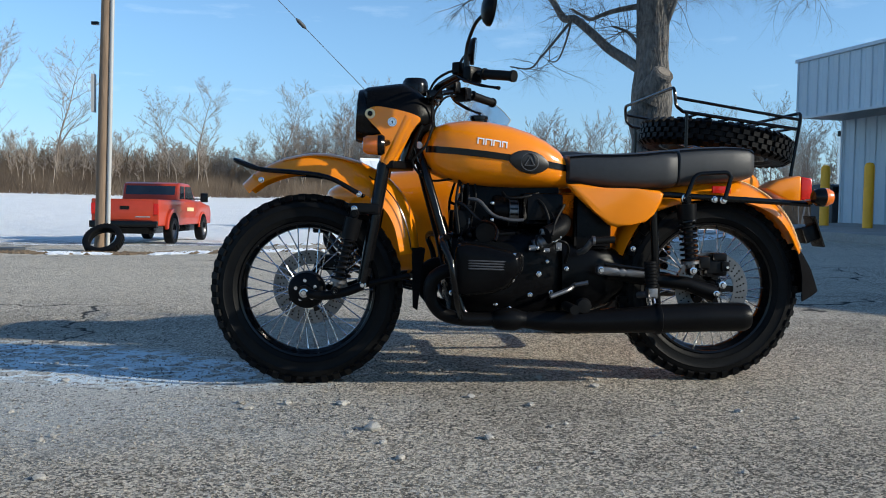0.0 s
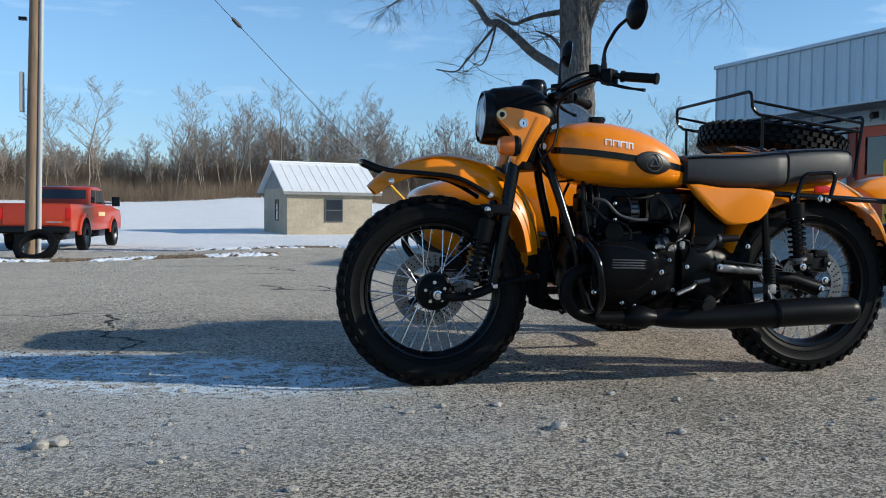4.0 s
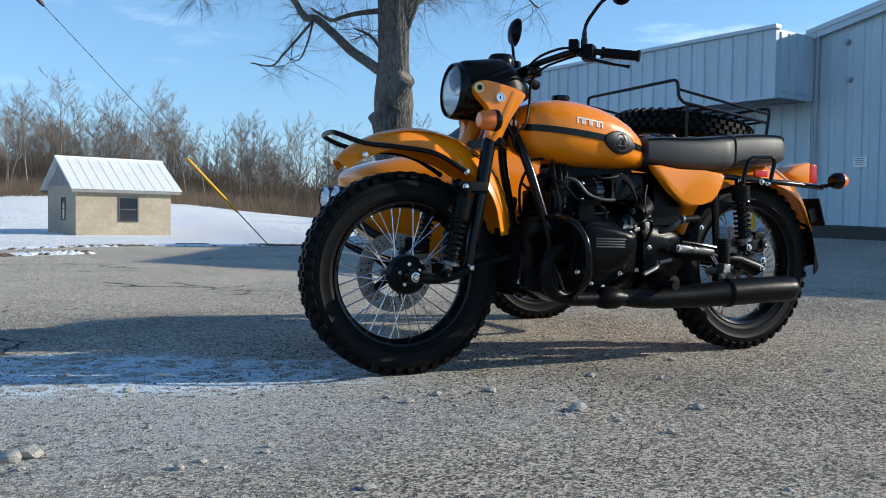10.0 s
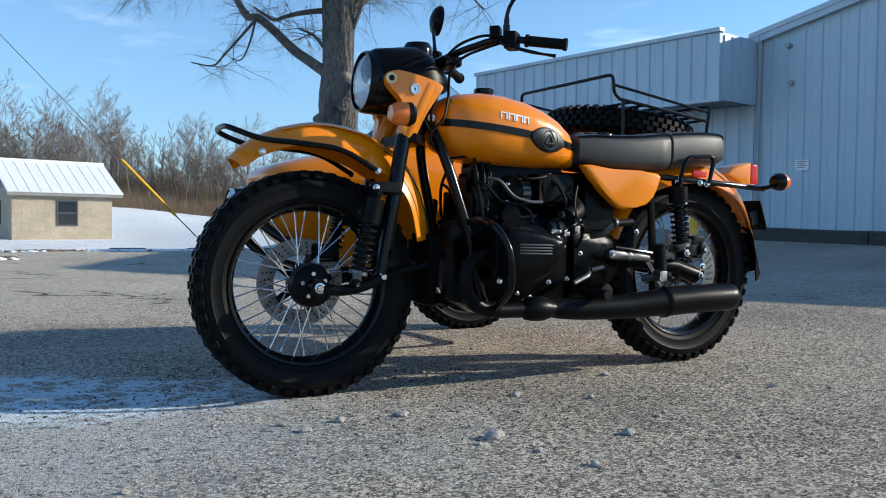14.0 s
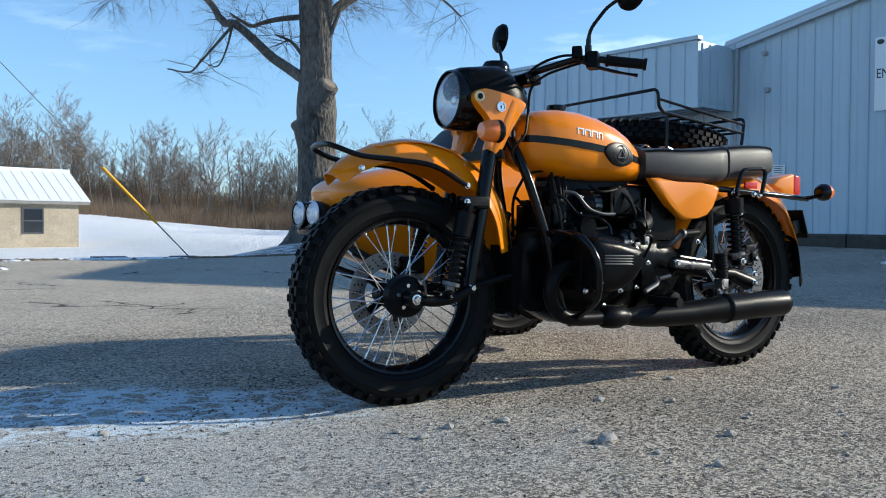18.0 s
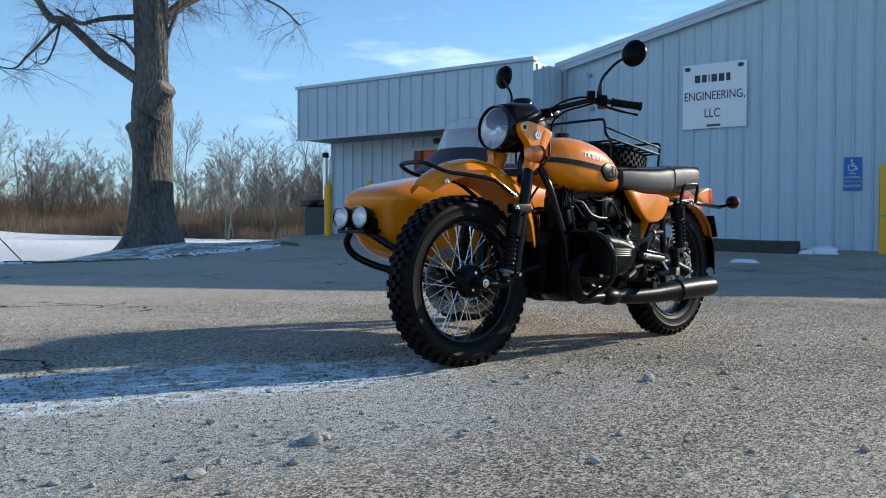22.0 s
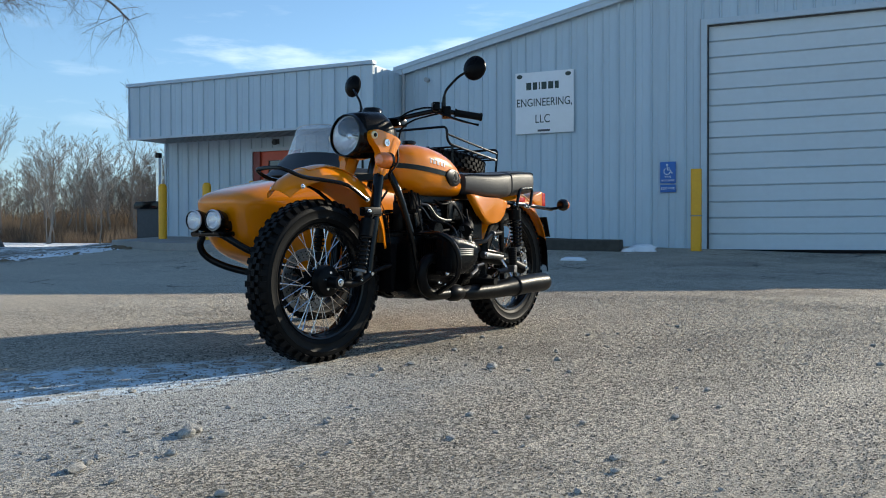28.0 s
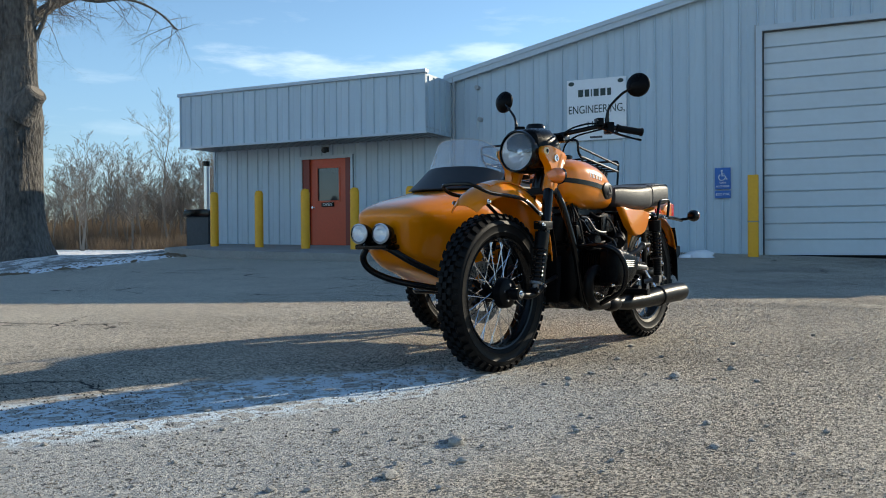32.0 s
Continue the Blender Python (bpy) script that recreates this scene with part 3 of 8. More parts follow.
    L(h, b.inputs["Height"])
    L(b.outputs["Normal"], p.inputs["Normal"])
    return m


def make_ground():
    rs = [0.0]
    r = 0.4
    while r < 600:
        rs.append(r)
        r += max(0.35, r * 0.035)
    n = 180
    vs, fs = [(0, 0, height(0, 0))], []
    for r in rs[1:]:
        for j in range(n):
            t = 2 * math.pi * j / n
            x, y = r * math.sin(t), r * math.cos(t)
            z = height(x, y)
            if r < 14:
                z += 0.004 * noise.noise((x * 1.3, y * 1.3, 0)) - 0.001
            elif y > 0:
                z += 0.03 * min((r - 14) / 20, 1.5) * noise.noise((x * 0.35, y * 0.35, 3))
            vs.append((x, y, z))
    for j in range(n):
        fs.append((0, 1 + j, 1 + (j + 1) % n))
    for i in range(len(rs) - 2):
        for j in range(n):
            a, b = 1 + i * n + j, 1 + i * n + (j + 1) % n
            fs.append((a, a + n, b + n, b))
    me = bpy.data.meshes.new("ground")
    me.from_pydata(vs, [], fs)
    me.polygons.foreach_set("use_smooth", [True] * len(fs))
    me.materials.append(ground_material())
    return tagged(new("ground", me), "worn grey asphalt lot with ice patch, running out into a snowy field", "ground", kind="structure")


make_ground()

# ---- the metal building: x along its front, y into it ----
FRONT = Matrix.Translation((8.917, 18.76, 0)) @ Matrix.Rotation(math.atan2(-0.967, 0.254), 4, "Z")
PEAK_U, EAVE_U, EAVE_Z, RISE = 12.75, 6.25, 3.95, 0.217


def rake(u):
    return EAVE_Z + RISE * (u - EAVE_U if u < PEAK_U else 2 * PEAK_U - EAVE_U - u)


def siding(parent, u0, u1, bottom, top, y, pitch=0.305, name="wall_panel"):
    """Ribbed metal panels side by side; top is a height or a function of u."""
    n = max(1, round((u1 - u0) / pitch))
    w = (u1 - u0) / n
    same = None
    for i in range(n):
        a, b = u0 + i * w, u0 + (i + 1) * w
        ta, tb = (top(a), top(b)) if callable(top) else (top, top)
        if same is not None and not callable(top):
            share(same, Matrix.Translation((a, 0, 0)), parent)
            continue
        bm = B()
        prof = [(0, 0), (0.012, -0.028), (0.034, -0.028), (0.046, 0), (w * 0.5 - 0.02, 0), (w * 0.5, -0.006), (w * 0.5 + 0.02, 0), (w - 0.002, 0), (w - 0.002, 0.02), (0, 0.02)]
        lo = [bm.verts.new((x, y + d, bottom)) for x, d in prof]
        hi = [bm.verts.new((x, y + d, ta + (tb - ta) * x / w)) for x, d in prof]
        for j in range(len(prof)):
            k = (j + 1) % len(prof)
            bm.faces.new((lo[j], lo[k], hi[k], hi[j]))
        bm.faces.new(hi)
        same = part(name, bm, M_SIDING, parent, smooth=False)
        same.matrix_basis = Matrix.Translation((a, 0, 0))


def make_building():
    b = thing("engineering_building", "pale blue-white ribbed metal building with low office front", "building", FRONT)
    # office body behind the panels, main hall body
    bm = B()
    box(bm, 0.03, 6.28, 0.17, 7.0, 0.0, 3.86)
    part("office_body", bm, M_TRIM, b)
    bm = B()
    prism(bm, [(6.28, -0.2), (20.8, -0.2), (20.8, rake(20.8) - 0.06), (PEAK_U, rake(PEAK_U) - 0.06), (6.28, rake(6.28) - 0.06)], "y", 0.06, 24.0)
    part("hall_body", bm, M_TRIM, b)
    bm = B()
    for s in (-1, 1):
        e = EAVE_U - 0.12 if s < 0 else 2 * PEAK_U - EAVE_U + 0.12
        prism(bm, [(PEAK_U, rake(PEAK_U) + 0.03), (PEAK_U, rake(PEAK_U) - 0.05), (e, EAVE_Z - 0.08), (e, EAVE_Z + 0.0)], "y", -0.10, 24.1)
    part("hall_roof", bm, M_TRIM, b, "white metal roof")
    # rake trim in two steps
    bm = B()
    for y0, dz0, dz1 in ((-0.13, -0.14, 0.05), (-0.15, -0.03, 0.06)):
        prism(bm, [(EAVE_U - 0.02, rake(EAVE_U) + dz0), (PEAK_U, rake(PEAK_U) + dz0), (PEAK_U, rake(PEAK_U) + dz1), (EAVE_U - 0.02, rake(EAVE_U) + dz1)], "y", y0, -0.07)
    part("rake_trim", bm, M_TRIM, b)
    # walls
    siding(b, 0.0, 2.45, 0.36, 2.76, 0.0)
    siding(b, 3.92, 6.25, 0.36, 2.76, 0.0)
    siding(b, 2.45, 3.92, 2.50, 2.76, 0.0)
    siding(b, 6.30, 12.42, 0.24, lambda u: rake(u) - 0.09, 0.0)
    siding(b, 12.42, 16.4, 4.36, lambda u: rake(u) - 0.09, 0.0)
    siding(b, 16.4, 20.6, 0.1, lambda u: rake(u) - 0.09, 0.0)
    bm = B()
    box(bm, -0.05, 0.0, -0.04, 0.03, 0.36, 2.78)
    part("corner_trim", bm, M_TRIM, b)
    bm = B()
    box(bm, 6.25, 6.31, -0.05, 0.05, 0.3, 3.92)
    part("corner_trim", bm, M_TRIM, b)
    bm = B()
    for y, z in ((-0.03, 0.28), (-0.05, 0.24)):
        box(bm, 6.3, 12.42, y, 0.05, z - 0.12, z)
    part("base_flashing", bm, M_SOFFIT, b, "grey base flashing")
    # overhanging fascia of the office
    bm = B()
    box(bm, 0.0, 6.35, -1.2, 0.02, 2.80, 2.83)
    part("soffit", bm, M_SOFFIT, b, "grey metal soffit under the overhang")
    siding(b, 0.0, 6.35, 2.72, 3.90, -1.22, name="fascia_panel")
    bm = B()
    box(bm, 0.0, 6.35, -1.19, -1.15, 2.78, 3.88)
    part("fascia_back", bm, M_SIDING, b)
    for u, nm in ((0.0, "fascia_end"), (6.33, "fascia_end")):
        bm = B()
        box(bm, u, u + 0.02, -1.2, 0.0, 2.72, 3.88)
        end = part(nm, bm, M_SIDING, b)
        for k in range(5):
            yy = -1.1 + k * 0.25
            bm = B()
            box(bm, u - 0.02, u + 0.045, yy, yy + 0.03, 2.74, 3.84)
            part("end_rib", bm, M_SIDING, end, smooth=False)
    bm = B()
    box(bm, -0.03, 6.38, -1.28, -1.12, 3.88, 3.955, 0.008)
    part("fascia_cap", bm, M_TRIM, b)
    bm = B()
    box(bm, -0.03, 6.38, -1.262, -1.2, 2.69, 2.735)
    part("fascia_drip", bm, M_TRIM, b)
    bm = B()
    for i in range(42):
        box(bm, 0.1 + i * 0.15, 0.16 + i * 0.15, -1.16, 0.0, 2.735, 2.80)
    part("soffit_ribs", bm, M_SOFFIT, b)
    bm = B()
    box(bm, -0.05, 6.3, -1.1, 7.1, 3.862, 3.90)
    part("office_roof", bm, M_SOFFIT, b)
    # downpipe at the joint
    bm = B()
    tube(bm, bend([(6.42, -0.10, 3.95), (6.44, -0.10, 3.8), (6.42, -0.08, 2.8), (6.42, -0.08, 0.4)], 0.06), 0.035, 8)
    part("downpipe", bm, M_SOFFIT, b)
    # studs on the wall
    for u, z in ((6.96, 3.71), (7.02, 3.05)):
        bm = B()
        lathe(bm, [(0, -0.11), (0.045, -0.11), (0.05, -0.04), (0.05, 0)], 12, "y", (u, 0, z))
        part("wall_fitting", bm, M_SOFFIT, b)
    # door
    d = part("door_frame", B(), M_DOORFRAME, b, "dark red door frame")
    bm = B()
    box(bm, 2.47, 2.53, -0.035, 0.16, 0.40, 2.50)
    box(bm, 3.84, 3.90, -0.035, 0.16, 0.40, 2.50)
    box(bm, 2.53, 3.84, -0.035, 0.16, 2.43, 2.50)
    part("outer_trim", bm, M_TRIM, d)
    bm = B()
    box(bm, 2.53, 2.72, 0.0, 0.16, 0.40, 2.43)
    box(bm, 3.69, 3.84, 0.0, 0.16, 0.40, 2.43)
    part("jamb", bm, M_DOORFRAME, d)
    bm = B()
    box(bm, 2.72, 3.69, 0.05, 0.10, 0.42, 1.47)
    box(bm, 2.72, 3.69, 0.05, 0.10, 2.23, 2.43)
    box(bm, 2.72, 2.91, 0.05, 0.10, 1.47, 2.23)
    box(bm, 3.50, 3.69, 0.05, 0.10, 1.47, 2.23)
    part("door_leaf", bm, M_DOORPAINT, b, "orange-red steel door")
    bm = B()
    box(bm, 2.91, 3.50, 0.07, 0.08, 1.47, 2.23)
    part("door_glass", bm, M_DARKGLASS, b)
    bm = B()
    for q in ((2.89, 2.92, 1.45, 2.25), (3.49, 3.52, 1.45, 2.25)):
        box(bm, q[0], q[1], 0.035, 0.06, q[2], q[3])
    box(bm, 2.92, 3.49, 0.035, 0.06, 1.45, 1.48)
    box(bm, 2.92, 3.49, 0.035, 0.06, 2.22, 2.25)
    part("glass_bead", bm, M_DOORPAINT, b)
    bm = B()
    lathe(bm, [(0, -0.07), (0.028, -0.065), (0.034, -0.04), (0.015, -0.02), (0.03, 0)], 14, "y", (2.80, 0.05, 1.33))
    part("door_knob", bm, M_STEEL, b)
    bm = B()
    box(bm, 2.50, 3.86, -0.12, 0.1, 0.36, 0.40)
    part("threshold", bm, M_CONCRETE, b)
    bm = B()
    box(bm, 3.03, 3.36, 0.02, 0.045, 1.34, 1.44)
    sgn = part("open_sign", bm, M_BLACK, b, "small black sign on the door")
    words("lettering", "OPEN", 0.10, Matrix.Translation((3.195, 0.018, 1.39)) @ Matrix.Rotation(radians(90), 4, "X"), M_WHITE, sgn)
    bm = B()
    box(bm, 3.10, 3.26, -0.03, 0.0, 2.57, 2.69, 0.01)
    lathe(bm, [(0.0, -0.13), (0.05, -0.12), (0.062, -0.09), (0.062, -0.05), (0.04, -0.03), (0.04, 0.0)], 16, "y", (3.18, 0, 2.61))
    part("wall_lamp", bm, M_BIN, b, "unlit round dark lamp over the door")
    # overhead door
    bm = B()
    box(bm, 12.42, 12.52, -0.06, 0.10, 0.22, 4.36)
    box(bm, 16.3, 16.4, -0.06, 0.10, 0.22, 4.36)
    box(bm, 12.52, 16.3, -0.06, 0.10, 4.26, 4.36)
    part("garage_frame", bm, M_TRIM, b)
    gd = part("overhead_door", B(), M_GARAGE, b, "white sectional overhead door")
    first = None
    for i in range(14):
        z = 0.26 + i * 0.286
        if first is None:
            bm = B()
            prism(bm, [(0.03, 0.0), (0.045, 0.012), (0.045, 0.26), (0.03, 0.275), (0.07, 0.28), (0.07, 0.0)], "x", 12.52, 16.3)
            first = part("door_panel", bm, M_GARAGE, gd, smooth=False)
        else:
            share(first, Matrix.Identity(4), gd)
        (first if i == 0 else gd.children[-1]).matrix_basis = Matrix.Translation((0, 0, z))
    bm = B()
    box(bm, 12.5, 16.32, -0.02, 0.1, 0.2, 0.26)
    part("door_seal", bm, M_RUBBER, b)
    # dark strips stand in for the shadow line inside the door frame
    bm = B()
    box(bm, 12.522, 12.545, 0.0, 0.03, 0.26, 4.24)
    box(bm, 12.522, 16.3, -0.005, 0.03, 4.235, 4.262)
    part("door_weatherstrip", bm, M_BIN, b, "dark strip standing in for the shadow line round the overhead door")
    bm = B()
    box(bm, 12.392, 12.42, -0.035, 0.02, 0.22, 4.38)
    part("jamb_flashing", bm, M_SOFFIT, b)
    return b


building = make_building()


def on_front(u, n, z=0.0):
    return FRONT @ Matrix.Translation((u, -n, z))


def make_signs():
    s = thing("company_sign", "white board sign with dark lettering on the wall", "sign", on_front(9.48, 0.03, 3.085))
    bm = B()
    box(bm, -0.59, 0.59, -0.03, 0.0, -0.595, 0.595, 0.004)
    part("board", bm, M_SIGNWHITE, s)
    up = Matrix.Rotation(radians(90), 4, "X")
    bm = B()
    x = -0.36
    for w in (0.10, 0.085, 0.02, 0.10, 0.10, 0.075):
        box(bm, x, x + w, -0.036, -0.03, 0.255, 0.395)
        x += w + 0.035
    part("lettering_bars", bm, M_SIGNTEXT, s)
    words("lettering", "ENGINEERING,", 0.17, Matrix.Translation((0, -0.033, 0.0)) @ up @ Matrix.Diagonal((1.0, 1.3, 1, 1)), M_SIGNTEXT, s)
    words("lettering", "LLC", 0.185, Matrix.Translation((-0.03, -0.033, -0.32)) @ up @ Matrix.Diagonal((1.0, 1.25, 1, 1)), M_SIGNTEXT, s)
    bm = B()
    box(bm, -0.13, 0.12, -0.036, -0.03, -0.56, -0.52)
    part("maker_plate", bm, M_GREY, s)
    for x in (-0.5, 0.48):
        bm = B()
        lathe(bm, [(0, -0.012), (0.055, -0.012), (0.06, 0)], 16, "y", (x, -0.028, 0.52))
        o = part("fixing_disc", bm, M_SIGNTEXT, s)
        o.scale = (1, 1, 0.7)
        o.location.z = 0.52 * 0.3
    v = thing("parking_sign", "blue accessible parking sign on the wall", "sign", on_front(11.835, 0.03, 1.55))
    bm = B()
    box(bm, -0.14, 0.14, -0.02, 0.0, -0.09, 0.30, 0.003)
    pl = part("plate", bm, M_BLUE, v)
    bm = B()
    # wheelchair mark: head, back, seat, leg and wheel
    lathe(bm, [(0, -0.004), (0.018, -0.004), (0.018, 0.0)], 14, "y", (-0.015, -0.02, 0.245))
    tube(bm, bend([(-0.015, -0.022, 0.22), (-0.01, -0.022, 0.15), (0.045, -0.022, 0.15), (0.065, -0.022, 0.09), (0.085, -0.022, 0.095)], 0.01), 0.009, 6)
    tube(bm, [(-0.015 + 0.055 * math.cos(t), -0.022, 0.125 + 0.055 * math.sin(t)) for t in [radians(115 + 235 * k / 18) for k in range(19)]], 0.008, 6)
    tube(bm, [(-0.012, -0.022, 0.19), (0.035, -0.022, 0.185)], 0.007, 6)
    part("wheelchair_mark", bm, M_WHITE, pl)
    words("lettering", "VAN", 0.055, Matrix.Translation((0, -0.022, 0.025)) @ up, M_WHITE, pl)
    words("lettering", "ACCESSIBLE", 0.045, Matrix.Translation((0, -0.022, -0.04)) @ up, M_WHITE, pl)
    bm = B()
    box(bm, -0.14, 0.14, -0.02, 0.0, -0.255, -0.115, 0.003)
    p2 = part("fine_plate", bm, M_BLUE, v)
    words("lettering", "$250 FINE", 0.058, Matrix.Translation((0, -0.022, -0.185)) @ up, M_WHITE, p2)
    w = thing("small_wall_notice", "small pale notice with illegible print on the wall", "sign", on_front(7.25, 0.03, 1.61))
    bm = B()
    box(bm, -0.12, 0.12, -0.008, 0.0, -0.09, 0.09)
    part("plate", bm, M_SIGNWHITE, w)
    bm = B()
    for k in range(4):
        box(bm, -0.09, 0.09 - 0.03 * (k % 2), -0.011, -0.008, 0.055 - k * 0.035, 0.065 - k * 0.035)
    part("print_bars", bm, M_GREY, w)


make_signs()


def make_bollards():
    b = thing("bollard", "yellow painted steel bollard with worn rounded top", "bollard", group="yellow bollards")
    bm = B()
    lathe(bm, [(0.1, -0.05), (0.092, 0.0), (0.092, 1.23), (0.085, 1.27), (0.06, 1.31), (0, 1.325)], 20, "z")
    part("post", bm, M_YELLOW, b)
    bm = B()
    lathe(bm, [(0.13, -0.02), (0.13, 0.012), (0.094, 0.016)], 20, "z")
    part("footing", bm, M_CONCRETE, b)
    spots = [(7.94, 17.43), (8.16, 16.1), (8.29, 14.72), (8.54, 13.5), (8.84, 12.25)]
    b.matrix_world = Matrix.Translation((*spots[0], 0.36))
    for x, y in spots[1:]:
        copy_thing(b, Matrix.Translation((x, y, 0.36 - (17.43 - y) * 0.012)))
    r = thing("door_bollard", "tall square yellow post beside the overhead door", "bollard", Matrix.Translation((11.45, 6.57, 0.22)) @ Matrix.Rotation(math.atan2(-0.967, 0.254), 4, "Z"), group="yellow bollards")
    bm = B()
    box(bm, -0.085, 0.085, -0.07, 0.07, 0, 1.44, 0.012)
    part("post", bm, M_YELLOW, r)
    bm = B()
    box(bm, -0.09, 0.09, -0.075, 0.075, 0.62, 0.64)
    part("band", bm, M_CONCRETE, r)


make_bollards()


def make_pad():
    p = thing("concrete_pad", "low grey concrete kerb and walk before the office", "pavement", FRONT, kind="structure")
    bm = B()
    rim = [(0.0, -0.02, 0.05), (6.4, -0.02, 0.012), (6.4, -3.5, 0.13), (2.4, -2.95, 0.16), (0.9, -2.2, 0.14), (0.0, -1.75, 0.12)]
    tops, lows = [], []
    for u, y, h in rim:
        w = FRONT @ Vector((u, y, 0))
        z = lot_height(w.x, w.y)
        tops.append(bm.verts.new((u, y, z + h)))
        lows.append(bm.verts.new((u, y, z - 0.2)))
    bm.faces.new(tops)
    for k in range(len(rim)):
        q = (k + 1) % len(rim)
        bm.faces.new((tops[k], lows[k], lows[q], tops[q]))
    bmesh.ops.triangulate(bm, faces=[f for f in bm.faces if len(f.verts) > 4])
    bmesh.ops.recalc_face_normals(bm, faces=bm.faces)
    part("slab", bm, M_CONCRETE, p)
    s = thing("wheel_stop", "dark weathered timber wheel stop against the wall", "kerb", FRONT)
    bm = B()
    for k in range(2):
        u0, u1 = (6.95, 9.1) if k == 0 else (9.12, 11.3)
        z0, z1 = [lot_height(*(FRONT @ Vector((u, -1.37, 0))).xy) for u in (u0, u1)]
        loft(bm, [[(u, y - 0.95, z + h) for y, h in ((-0.55, -0.05), (-0.55, 0.17), (-0.52, 0.2), (-0.32, 0.2), (-0.29, 0.17), (-0.29, -0.05))] for u, z in ((u0, z0), (u0 * 0.7 + u1 * 0.3, z0 * 0.7 + z1 * 0.3 + 0.008), (u0 * 0.3 + u1 * 0.7, z0 * 0.3 + z1 * 0.7 - 0.006), (u1, z1))])
    part("beam", bm, M_TIMBER, s)
    for u, n, r, h in ((11.6, 1.2, 0.26, 0.12), (11.15, 3.75, 0.2, 0.05), (11.42, 1.4, 0.12, 0.06), (10.7, 3.9, 0.10, 0.03)):
        bm = B()
        bmesh.ops.create_icosphere(bm, subdivisions=3, radius=1)
        for v in bm.verts:
            k = 1 + 0.35 * noise.noise(v.co * 2.2 + Vector((u, n, 0)))
            v.co = Vector((v.co.x * r * k, v.co.y * r * 0.5 * k, v.co.z * h * k))
        m = on_front(u, n)
        x, y = m.translation.x, m.translation.y
        o = link("snow_heap", bm, M_SNOW)
        o.matrix_world = Matrix.Translation((x, y, lot_height(x, y))) @ Matrix.Rotation(-1.3, 4, "Z")
        tagged(o, "small leftover heap of old snow by the wall", "snow")
    c = thing("rubbish_bin_enclosure", "dark grey bin with black lid beside the office", "bin", on_front(-0.52, -0.25, 0.36))
    bm = B()
    box(bm, -0.36, 0.34, -0.35, 0.35, -0.1, 0.82, 0.02)
    part("body", bm, M_BIN, c)
    bm = B()
    prism(bm, [(-0.42, 0.82), (0.40, 0.82), (0.40, 0.95), (0.3, 1.0), (-0.36, 0.99), (-0.42, 0.92)], "y", -0.4, 0.4, 0.015)
    part("lid", bm, M_BLACK, c, "black lid")
    f = thing("flue_pipe", "bright metal flue pipe with dark cap", "pipe", on_front(-0.92, -0.7, 0.0))
    bm = B()
    tube(bm, [(0, 0, 0), (0, 0, 2.48)], 0.075, 14)
    part("pipe", bm, M_STEEL, f)
    bm = B()
    tube(bm, [(0, 0, 2.48), (0, 0, 2.61)], 0.085, 14)
    part("cap", bm, M_BLACK, f)


make_pad()


